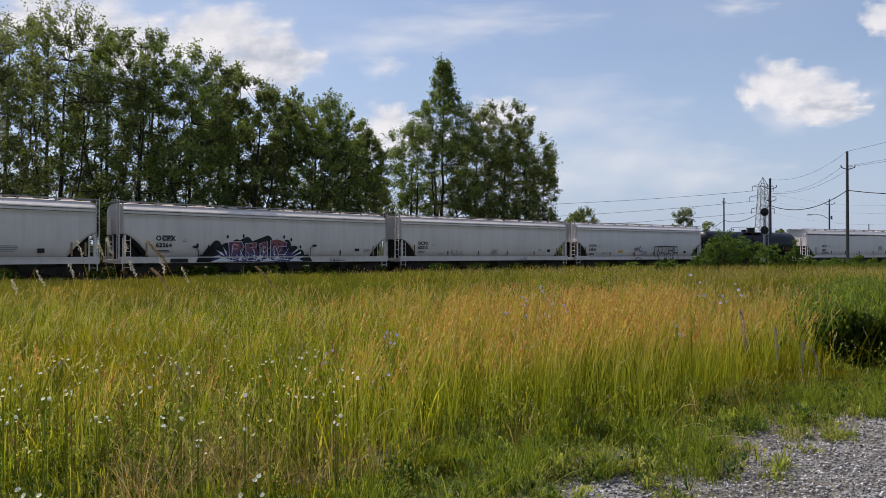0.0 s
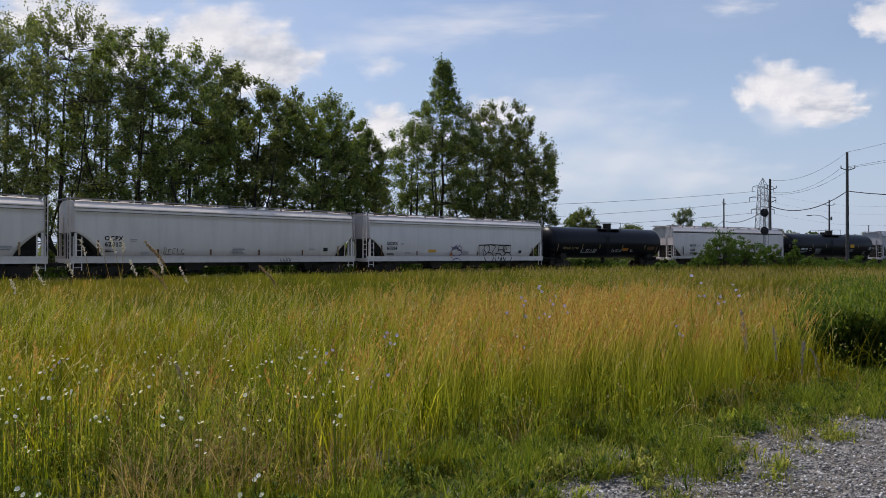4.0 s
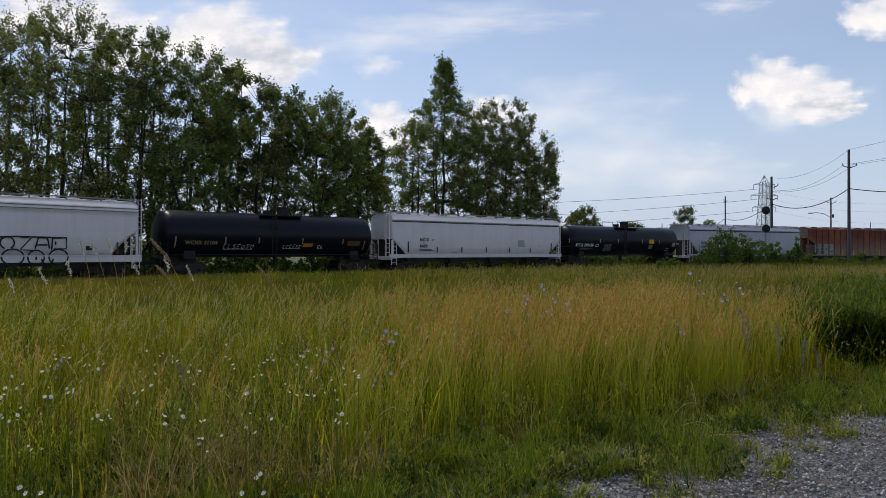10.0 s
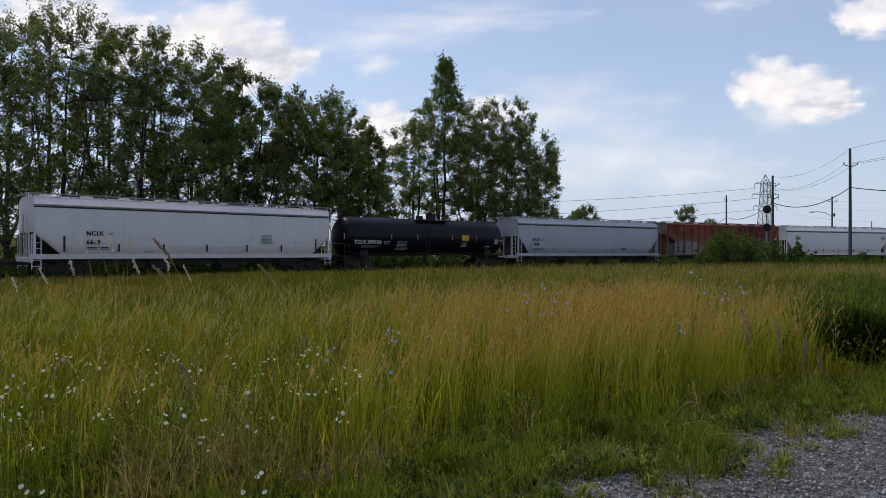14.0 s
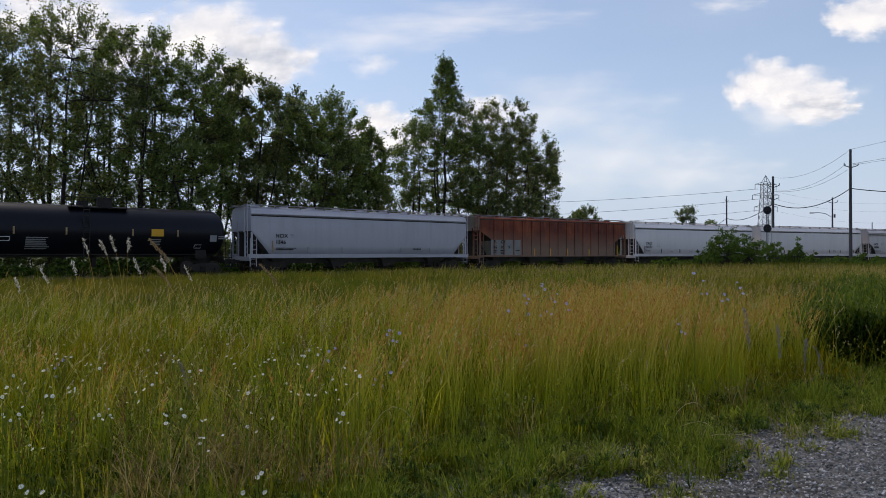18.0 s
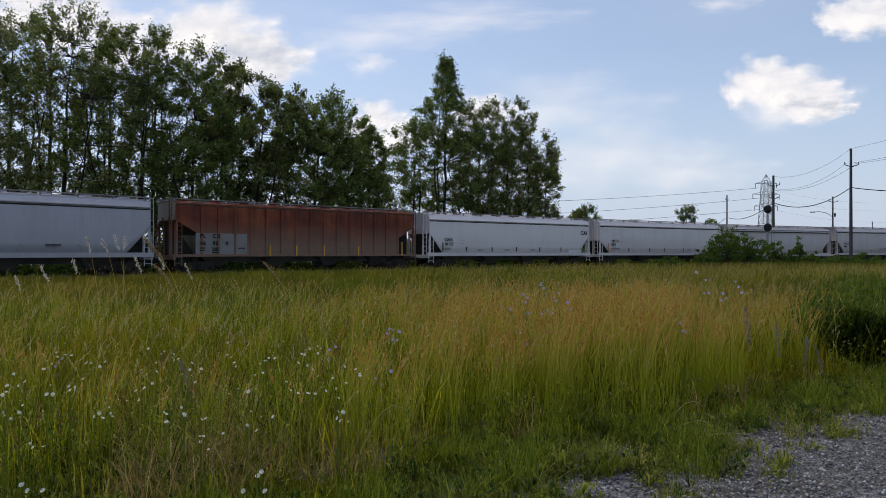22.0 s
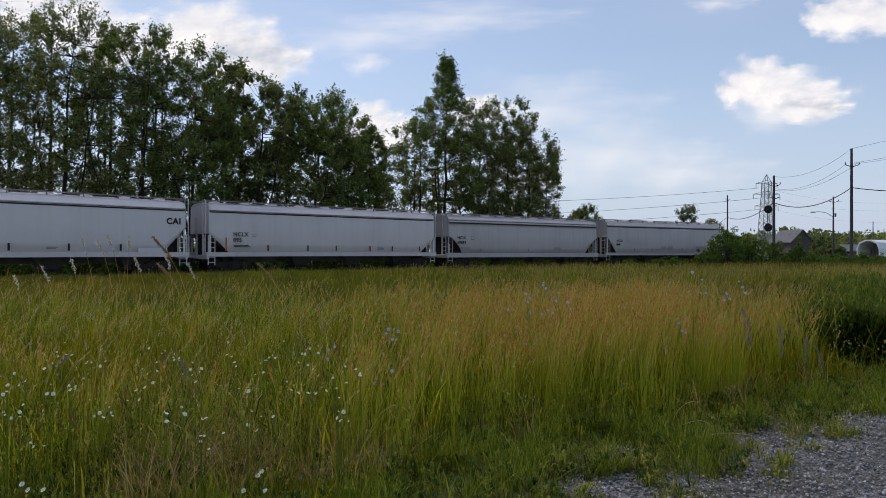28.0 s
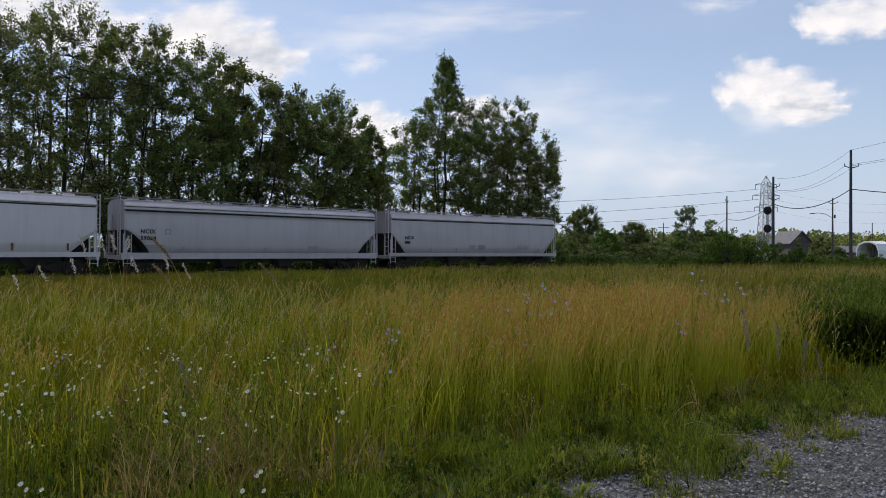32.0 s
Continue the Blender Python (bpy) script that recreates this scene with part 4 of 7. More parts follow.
def lines(car, x, z, y, wide, n, mat, gap=0.09):
    """Small print that cannot be read: plain bars."""
    rnd = random.Random(int(x * 100))
    for i in range(n):
        w = wide * rnd.uniform(0.75, 1)
        patch("small_print", x + SX, x + SX + w, z - i * gap, z - i * gap + gap * 0.5, y, M[mat], car)


def stroke(pts, width, y, name, mat, parent, lift=0.0):
    """A sprayed line: a flat ribbon along the points."""
    bm = bmnew()
    P = [Vector((x, 0, z)) for x, z in pts]
    rows = []
    for i, p in enumerate(P):
        d = (P[min(i + 1, len(P) - 1)] - P[max(i - 1, 0)])
        n = Vector((-d.z, 0, d.x)).normalized() * width / 2
        rows.append((bm.verts.new((p.x + n.x + SX, y - lift, p.z + n.z)), bm.verts.new((p.x - n.x + SX, y - lift, p.z - n.z))))
    for a, b in zip(rows, rows[1:]):
        bm.faces.new((a[0], b[0], b[1], a[1]))
    part(name, bm, M[mat], parent)


def blob(pts, y, name, mat, parent, lift=0.0):
    """A sprayed flat area."""
    bm = bmnew()
    f = bm.faces.new([bm.verts.new((x + SX, y - lift, z)) for x, z in pts])
    bmesh.ops.triangulate(bm, faces=[f])
    part(name, bm, M[mat], parent)


def arc(cx, cz, rx, rz, a0, a1, n=10):
    return [(cx + rx * math.cos(radians(a0 + (a1 - a0) * i / n)), cz + rz * math.sin(radians(a0 + (a1 - a0) * i / n))) for i in range(n + 1)]


def mural(car):
    """A sprayed mural: a bumpy black cloud, red letters fading to purple below, white shards and outlines."""
    y = -1.615
    rnd = random.Random(41)
    fit = lambda pts: [((x + 0.4) * 0.85 - 0.72, z) for x, z in pts]
    bumps = [(-5.3, 0.98)]
    for cx, cz, r in [(-4.85, 1.15, 0.32), (-4.3, 1.55, 0.36), (-3.72, 2.0, 0.38), (-2.95, 1.82, 0.42), (-2.1, 2.05, 0.42), (-1.25, 2.22, 0.42), (-0.4, 1.95, 0.45), (0.5, 2.36, 0.40), (1.35, 2.1, 0.45), (2.2, 2.12, 0.38), (2.9, 1.72, 0.38), (3.45, 1.5, 0.34), (4.05, 1.15, 0.34)]:
        bumps += arc(cx, cz, r, r, 172, 8, 7)
    bumps += [(4.6, 0.98)]
    xs = []
    for x, z in bumps:          # keep the outline a single rising-x line
        xs.append((max(x, xs[-1][0] + 0.01) if xs else x, z))
    blob(fit(xs), y, "spray_backing", "black_mark", car)
    band = [(-4.3, 0.98), (-3.6, 1.5), (-2.7, 1.75), (-1.2, 1.62), (0.0, 1.75), (1.2, 1.6), (2.3, 1.75), (3.0, 1.45), (3.7, 0.98)]
    blob(fit(band), y, "spray_letter", "purple_mark", car, 0.004)
    words = [[(-2.7, 1.08), (-2.8, 2.3), (-1.75, 2.34), (-1.5, 2.0), (-1.85, 1.7), (-1.45, 1.1), (-1.8, 1.08), (-2.15, 1.5), (-2.2, 1.08)],
             [(-1.35, 1.1), (-1.4, 2.2), (-0.5, 2.25), (-0.45, 2.0), (-1.0, 1.92), (-0.6, 1.65), (-0.95, 1.45), (-0.35, 1.35), (-0.45, 1.08)],
             [(-0.15, 1.08), (-0.2, 2.2), (0.5, 2.38), (0.45, 1.2)], [(0.7, 1.05), (0.75, 2.45), (1.5, 2.5), (2.2, 2.3), (2.15, 2.0), (1.4, 2.05), (1.35, 1.45), (2.1, 1.5), (2.3, 1.15)]]
    for r in map(fit, words):
        blob(r, y, "spray_letter", "red_fade", car, 0.007)
        stroke(r + r[:1], 0.036, y, "spray_outline", "white_mark", car, 0.013)
    for k in range(9):          # dark cuts and thin pale lines that break the letters up
        x = -2.6 + 0.58 * k
        cut = [(x, 1.05), (x + rnd.uniform(-0.3, 0.3), 1.5 + rnd.uniform(-0.1, 0.2)), (x + rnd.uniform(-0.1, 0.45), 1.8 + rnd.uniform(-0.1, 0.25)), (x + rnd.uniform(-0.3, 0.3), 2.25)]
        stroke(fit(cut), rnd.uniform(0.06, 0.15), y, "spray_shadow", "purple_mark", car, 0.010)
        stroke(fit([(a + 0.14, b - 0.06) for a, b in cut[:3]]), 0.03, y, "spray_outline", "white_mark", car, 0.014)
    shards = [[(-4.2, 1.0), (-3.2, 1.3), (-2.3, 1.03)], [(-4.0, 1.35), (-3.5, 1.42), (-3.1, 1.2)], [(-3.75, 1.75), (-3.3, 1.6), (-3.1, 1.38), (-3.35, 1.45)], [(-3.25, 1.98), (-2.95, 1.65), (-2.9, 1.4), (-3.05, 1.55)],
              [(-0.1, 1.0), (0.5, 1.25), (1.0, 1.02)], [(2.4, 1.02), (2.9, 1.28), (3.7, 1.02)], [(2.55, 1.45), (3.2, 1.95), (3.25, 1.8)], [(2.7, 1.35), (3.5, 1.7), (3.5, 1.55)], [(2.8, 1.25), (3.7, 1.38), (3.5, 1.22)],
              [(-2.05, 1.1), (-1.6, 1.5), (-1.75, 1.1)], [(-0.55, 1.1), (-0.2, 1.45), (0.2, 1.3)], [(1.1, 1.1), (1.3, 1.45), (1.5, 1.2)]]
    for r in map(fit, shards):
        blob(r, y, "spray_highlight", "white_mark", car, 0.012)
    for pts in [arc(-2.25, 1.98, 0.22, 0.16, 0, 330), arc(0.15, 1.8, 0.18, 0.2, 30, 330), arc(1.1, 1.75, 0.16, 0.3, 0, 300),
                [(-3.9, 1.0), (-2.9, 1.3), (-1.9, 1.15), (-0.9, 1.3), (0.3, 1.05), (1.2, 1.25), (2.4, 1.1), (3.4, 1.2)]]:
        stroke(fit(pts), 0.035, y, "spray_outline", "white_mark", car, 0.015)
    for x, z in [(-5.2, 2.05), (-4.35, 1.95), (-3.9, 2.2), (-2.85, 2.62), (-1.55, 2.68), (0.2, 2.55), (1.95, 2.68), (2.6, 2.5), (3.45, 2.0)]:
        blob(fit(arc(x, z, 0.09, 0.13, 0, 330, 8)), y, "spray_drip", "black_mark", car)
    for a in ([(4.35, 1.2), (4.4, 1.9), (4.8, 2.1)], [(-5.15, 1.1), (-5.1, 1.7), (-5.35, 1.95)]):
        a = fit(a)
        stroke(a, 0.05, y, "spray_outline", "black_mark", car)
        blob(arc(a[-1][0], a[-1][1], 0.2, 0.09, 0, 330, 8), y, "spray_drip", "black_mark", car)


def outline_word(car):
    """Hollow sprayed letters in black: an angular first letter and round feet."""
    y = -1.615
    shapes = [
        [(2.1, 1.3), (2.1, 2.28), (2.9, 2.3)], [(2.1, 2.28), (3.4, 2.34), (5.85, 2.3)], [(2.1, 1.3), (2.6, 1.3), (2.55, 1.9)], arc(3.0, 2.0, 0.33, 0.32, -60, 250), arc(3.25, 1.25, 0.52, 0.42, 0, 360, 16),
        [(3.6, 2.3), (4.1, 2.25), (3.6, 1.65), (4.2, 1.6)], arc(4.35, 1.22, 0.4, 0.4, 0, 360, 14), [(4.3, 1.7), (4.45, 2.28), (4.9, 2.28), (5.0, 1.7)], [(4.4, 1.9), (4.9, 1.9)],
        [(5.1, 1.65), (5.15, 2.25), (5.85, 2.3), (5.85, 1.7), (5.2, 1.68)], arc(5.45, 1.25, 0.48, 0.42, 0, 360, 16), [(4.35, 1.35), (4.35, 1.1)], arc(4.9, 1.15, 0.28, 0.3, 180, 360),
        [(5.3, 1.9), (5.3, 2.1)],
    ]
    for s in shapes:
        stroke(s, 0.085, y, "spray_outline", "black_mark", car)
    bird = [arc(-0.4, 1.65, 0.55, 0.32, 0, 360, 14), arc(-0.05, 2.0, 0.25, 0.2, 0, 360, 10), [(-0.9, 1.9), (-0.5, 2.2), (-0.2, 2.0), (0.0, 2.4)], [(-1.0, 2.15), (-0.6, 2.0), (-0.3, 2.3)],
            [(-0.9, 1.0), (-0.4, 1.2), (0.1, 1.0)], [(-0.8, 1.1), (-0.2, 1.15)], [(-0.9, 1.6), (-1.1, 1.3)]]
    for s in bird:
        stroke(s, 0.05, y, "spray_outline", "purple_mark", car)
    blob(arc(-0.95, 1.45, 0.12, 0.25, 0, 330, 8), y, "spray_fill", "orange_mark", car)


GLYPHS = [arc(0.4, 0.45, 0.36, 0.42, 60, 410, 9), [(0.1, 0), (0.15, 0.9), (0.6, 0.85), (0.62, 0.5), (0.15, 0.42), (0.7, 0)], arc(0.45, 0.45, 0.38, 0.42, 50, 310, 8), [(0.7, 0.85), (0.1, 0.8), (0.12, 0.42), (0.55, 0.45), (0.12, 0.42), (0.1, 0), (0.7, 0.05)],
          [(0.7, 0.8), (0.3, 0.9), (0.12, 0.65), (0.6, 0.4), (0.6, 0.1), (0.1, 0.05)], [(0.1, 0.9), (0.2, 0), (0.45, 0.6), (0.65, 0), (0.8, 0.9)], [(0.15, 0.95), (0.12, 0.05), (0.65, 0.1)]]


def scrawl(car, x, z, y, wide, tall, mat, n, seed):
    """A quick scribble of slanting letter-like strokes, with a line under it."""
    rnd = random.Random(seed)
    step = wide / n
    for i in range(n):
        g = GLYPHS[rnd.randrange(len(GLYPHS))]
        up, size = rnd.uniform(-0.08, 0.08), rnd.uniform(0.8, 1.1)
        stroke([(x + step * (i + u * 0.95 + v * 0.18), z + tall * (v * size + up)) for u, v in g], 0.03, y, "scrawl", mat, car)
    stroke([(x + step * 0.2, z - tall * 0.14), (x + wide * 0.5, z - tall * 0.06), (x + wide * 0.95, z - tall * 0.12)], 0.022, y, "scrawl", mat, car)


def wrap_marks(before, R, zc, flat):
    """Lay flat marks round a tank's side."""
    for ob in [o for o in bpy.data.objects if o not in before and o.type == "MESH"]:
        for v in ob.data.vertices:
            p = ob.matrix_basis @ v.co
            p.y = -math.sqrt(max(0.01, (R + 0.022) ** 2 - (p.z - zc) ** 2)) + (p.y - flat)
            v.co = p
        ob.matrix_basis = Matrix.Identity(4)


def build_marks():
    y = -1.575
    # the first four cars
    a, b, c, d = (CARS[i][0] for i in range(4))
    for x in (8.62, 9.35):
        tick(a, x, 1.4, 2.15, y, "tan_mark")
    patch("data_panel", 6.9 + SX, 7.25 + SX, 1.55, 1.8, y, M["black_mark"], a)
    lines(a, 5.0, 1.9, y, 1.0, 4, "faded_mark")
    letters("OCPX", -7.35 + SX, 2.33, y, 0.28, M["black_mark"], b)
    letters("62264", -7.35 + SX, 1.93, y, 0.24, M["black_mark"], b)
    patch("paint_patch", -6.95 + SX, -6.3 + SX, 2.28, 2.66, y + 0.012, M["faded_mark"], b)
    lines(b, -7.3, 1.7, y, 0.9, 2, "black_mark")
    lines(b, -5.7, 2.35, y, 0.35, 2, "faded_mark")
    tick(b, -7.9, 1.4, 2.2, y, "tan_mark")
    patch("sill_patch", -6.5 + SX, -5.4 + SX, 0.98, 1.22, -1.645, M["black_mark"], b)
    tick(b, 5.9, 1.4, 1.8, y, "black_mark")
    patch("data_panel", 7.2 + SX, 7.6 + SX, 1.72, 1.92, y, M["black_mark"], b)
    tick(b, 8.9, 1.4, 2.1, y, "tan_mark")
    lines(b, 8.0, 1.85, y, 0.6, 3, "faded_mark")
    scrawl(b, 4.9, 1.05, -1.645, 1.4, 0.16, "black_mark", 5, 3)
    mural(b)
    letters("OCPX", -7.43 + SX, 2.27, y, 0.24, M["black_mark"], c)
    letters("62313", -7.43 + SX, 1.92, y, 0.24, M["black_mark"], c)
    lines(c, -7.4, 1.68, y, 0.7, 2, "black_mark")
    lines(c, -6.0, 2.3, y, 0.4, 2, "faded_mark")
    tick(c, -7.78, 1.4, 2.25, y, "brown_mark")
    for x in (-4.4, -1.08, 2.29, 5.62):
        tick(c, x, 1.4, 1.78, y, "brown_mark")
    tick(c, 8.6, 1.4, 2.1, y, "tan_mark")
    scrawl(c, -4.1, 1.5, y, 1.35, 0.42, "black_mark", 5, 4)
    lines(c, 0.4, 1.85, y, 0.9, 5, "faded_mark")
    lines(c, -5.4, 1.55, y, 0.5, 2, "faded_mark")
    patch("data_panel", 7.35 + SX, 7.7 + SX, 1.7, 1.95, y, M["black_mark"], c)
    lines(c, 6.2, 1.9, y, 0.5, 2, "faded_mark")
    scrawl(c, 3.8, 1.03, -1.645, 0.9, 0.22, "black_mark", 4, 6)
    letters("OCPX", -7.32 + SX, 2.22, y, 0.24, M["black_mark"], d)
    letters("61524", -7.32 + SX, 1.85, y, 0.24, M["black_mark"], d)
    tick(d, -7.8, 1.4, 2.2, y, "brown_mark")
    patch("yellow_label", -3.3 + SX, -2.55 + SX, 1.7, 1.88, y, M["yellow_mark"], d, "yellow stencilled label")
    lines(d, -5.6, 1.6, y, 0.6, 2, "faded_mark")
    lines(d, -6.0, 2.3, y, 0.3, 2, "faded_mark")
    lines(d, 0.3, 1.75, y, 0.8, 4, "faded_mark")
    for x in (-4.44, 1.98):
        tick(d, x, 1.4, 1.75, y, "brown_mark")
    tick(d, 8.6, 1.4, 2.1, y, "brown_mark")
    patch("data_panel", 6.88 + SX, 7.22 + SX, 1.62, 1.86, y, M["black_mark"], d)
    lines(d, -7.3, 1.55, y, 0.7, 2, "black_mark")
    outline_word(d)
    # the first tank car
    t, _, L, R, zc = CARS[4]
    FLAT = -2.0
    before = set(bpy.data.objects)
    letters("WCHX 31104", -6.2 + SX, 2.02, FLAT, 0.22, M["tan_mark"], t)
    scrawl(t, -3.7, 1.75, FLAT, 2.2, 0.32, "white_mark", 7, 11)
    scrawl(t, 0.6, 1.8, FLAT, 1.5, 0.28, "white_mark", 6, 12)
    scrawl(t, 3.35, 1.82, FLAT, 0.5, 0.22, "white_mark", 2, 13)
    patch("orange_label", 2.15 + SX, 2.95 + SX, 1.9, 2.14, FLAT, M["orange_mark"], t, "faded orange label", 0.06)
    patch("brown_label", 5.9 + SX, 7.0 + SX, 2.0, 2.35, FLAT, M["brown_mark"], t)
    for x, z0, z1 in ((-6.82, 1.8, 2.5), (-3.58, 2.09, 2.49), (-1.22, 2.12, 2.5), (2.1, 2.1, 2.5), (5.47, 2.12, 2.5), (7.4, 1.7, 2.4)):
        stroke([(x, z0), (x, z0 * 0.67 + z1 * 0.33), (x, z0 * 0.33 + z1 * 0.67), (x, z1)], 0.09, FLAT, "marker_strip", "tan_mark", t)
    wrap_marks(before, R, zc, FLAT)
    # the pale grey car with a dark roof line, and the ones like it
    e = CARS[5][0]
    y = -1.58
    letters("NCIX", -6.38 + SX, 2.42, y, 0.24, M["black_mark"], e)
    letters("6659", -6.38 + SX, 1.92, y, 0.24, M["black_mark"], e)
    lines(e, -6.4, 1.72, y, 1.6, 2, "black_mark")
    lines(e, -5.2, 2.55, y, 0.35, 2, "faded_mark")
    for x in (-7.49, 8.76):
        tick(e, x, 1.5, 2.38, y, "black_mark")
    for x in (-4.62, -2.02, 0.7, 3.44, 6.0):
        tick(e, x, 1.5, 1.95, y, "black_mark")
    lines(e, 4.48, 2.57, y, 1.0, 7, "faded_mark")
    lines(e, -3.2, 1.5, y, 0.7, 1, "faded_mark")
    lines(e, 7.0, 2.1, y, 0.5, 1, "faded_mark")
    # the second tank car
    t, _, L, R, zc = CARS[6]
    before = set(bpy.data.objects)
    letters("TCLX 290126", -7.0 + SX, 2.12, FLAT, 0.26, M["white_mark"], t)
    lines(t, -6.3, 1.92, FLAT, 1.7, 2, "faded_mark", 0.09)
    lines(t, -3.1, 2.25, FLAT, 1.2, 7, "faded_mark", 0.1)
    for x in (-7.9, -3.68, -1.14, 2.44, 5.14, 8.47):
        stroke([(x, 2.45), (x, 2.58), (x, 2.72), (x, 2.85)], 0.09, FLAT, "marker_strip", "tan_mark", t)
    patch("yellow_placard", 3.53 + SX, 4.27 + SX, 2.44, 2.87, FLAT, M["yellow_mark"], t, "square yellow placard")
    lines(t, 3.5, 2.22, FLAT, 0.65, 4, "faded_mark", 0.1)
    patch("white_logo", 7.25 + SX, 7.7 + SX, 2.16, 2.57, FLAT, M["faded_mark"], t)
    lines(t, 7.8, 2.45, FLAT, 0.6, 2, "faded_mark", 0.12)
    for x, z in ((6.29, 1.75), (-4.3, 2.1)):
        stroke([(x, z), (x + 0.44, z), (x + 0.44, z + 0.2), (x, z + 0.2), (x, z)], 0.035, FLAT, "stencil_box", "white_mark", t)
    wrap_marks(before, R, zc, FLAT)
    # blue-grey car
    e = CARS[7][0]
    letters("NCIX", -7.45 + SX, 2.5, y, 0.24, M["black_mark"], e)
    letters("1546", -7.45 + SX, 2.07, y, 0.24, M["black_mark"], e)
    lines(e, -6.33, 2.7, y, 0.3, 3, "faded_mark")
    lines(e, -7.4, 1.75, y, 1.7, 2, "black_mark")
    tick(e, -7.67, 1.5, 2.28, y, "tan_mark")
    for x in (-4.95, -2.18, 3.23, 6.1):
        tick(e, x, 1.45, 1.85, y, "faded_mark")
    lines(e, 4.4, 1.8, y, 1.0, 2, "black_mark")
    # rusty car
    e = CARS[8][0]
    for words, x, z in (("PL", -7.5, 2.30), ("CX", -6.68, 2.30), ("46", -7.5, 1.84), ("90", -6.68, 1.84), ("9", -5.8, 1.84)):
        letters(words, x + SX, z, -1.564, 0.25, M["black_mark"], e)
    lines(e, -7.5, 1.62, -1.564, 0.4, 2, "black_mark", 0.14)
    lines(e, -6.7, 1.62, -1.564, 0.5, 3, "black_mark", 0.14)
    lines(e, -4.95, 1.62, -1.564, 0.5, 1, "black_mark", 0.14)
    patch("paint_patch", -7.75 + SX, -4.3 + SX, 1.2, 2.6, -1.492, M["old_grey"], e, "patch of old grey paint")
    for x in (-2.66, -0.64, 1.58, 4.54):
        tick(e, x, 1.15, 1.85, -1.575, "yellow_mark")
    tick(e, 8.64, 1.15, 2.2, -1.575, "yellow_mark")
    # white car
    e = CARS[9][0]
    letters("CAIX", -7.63 + SX, 2.33, y, 0.24, M["black_mark"], e)
    letters("10157", -7.63 + SX, 1.96, y, 0.24, M["black_mark"], e)
    stroke([(-5.9, 2.12), (-5.6, 2.12), (-5.6, 2.4), (-5.9, 2.4), (-5.9, 2.12)], 0.03, y, "stencil_box", "faded_mark", e)
    lines(e, -7.6, 1.72, y, 0.7, 2, "black_mark")
    tick(e, -7.78, 1.45, 2.2, y, "black_mark")
    for x in (-5.29, -2.45, 0.43, 3.33, 6.11):
        tick(e, x, 1.45, 1.85, y, "black_mark")
    letters("CAI", 8.8 + SX, 3.1, y, 0.36, M["black_mark"], e)
    patch("white_step_plate", 7.1 + SX, 8.84 + SX, 1.38, 1.62, y - 0.03, M["white_mark"], e)
    for x in (-4.0, -0.9, 2.2):
        lines(e, x, 1.62, y, 0.6, 2, "faded_mark")
    # pale grey car
    e = CARS[10][0]
    letters("NCLX", -7.33 + SX, 2.42, y, 0.25, M["black_mark"], e)
    letters("095", -7.33 + SX, 2.05, y, 0.25, M["black_mark"], e)
    tick(e, -7.8, 1.45, 2.32, y, "orange_mark")
    for x in (-4.86, -1.81, 0.52, 3.5, 5.6, 8.3):
        tick(e, x, 1.45, 1.85, y, "brown_mark")
    lines(e, -7.3, 1.8, y, 1.3, 2, "black_mark")
    lines(e, -6.0, 2.5, y, 0.3, 2, "faded_mark")
    lines(e, 4.2, 1.75, y, 0.6, 3, "faded_mark")
    # the last two
    e = CARS[11][0]
    y = -1.575
    letters("NCIX", -7.74 + SX, 2.5, y, 0.23, M["black_mark"], e)
    letters("59084", -7.74 + SX, 2.1, y, 0.23, M["black_mark"], e)
    stroke([(-6.26, 2.48), (-5.96, 2.48), (-5.96, 2.74), (-6.26, 2.74), (-6.26, 2.48)], 0.03, y, "stencil_box", "black_mark", e)
    lines(e, -7.4, 1.75, y, 1.2, 2, "faded_mark")
    for x in (-5.17, 0.41):
        tick(e, x, 1.45, 1.7, y, "faded_mark")
    lines(e, 3.7, 1.8, y, 0.9, 3, "faded_mark")
    blob(arc(-8.6, 2.35, 0.32, 0.3, -90, 90, 8), y, "end_hole", "black_mark", e)
    e = CARS[12][0]
    y = -1.58
    letters("NCIX", -7.42 + SX, 2.45, y, 0.23, M["black_mark"], e)
    lines(e, -7.42, 2.1, y, 0.6, 1, "black_mark", 0.36)
    for x in (-0.84, 0.2, 4.73, 5.5):
        lines(e, x, 2.0, y, 0.8, 4, "faded_mark")
    for x in (-4.8, -2.2, 2.5, 7.5):
        tick(e, x, 1.45, 1.8, y, "faded_mark")


build_marks()


# ---- poles, wires, signal, pylon ----
def height_at(row, depth):
    return EYE + (447 - row) / 1231 * depth


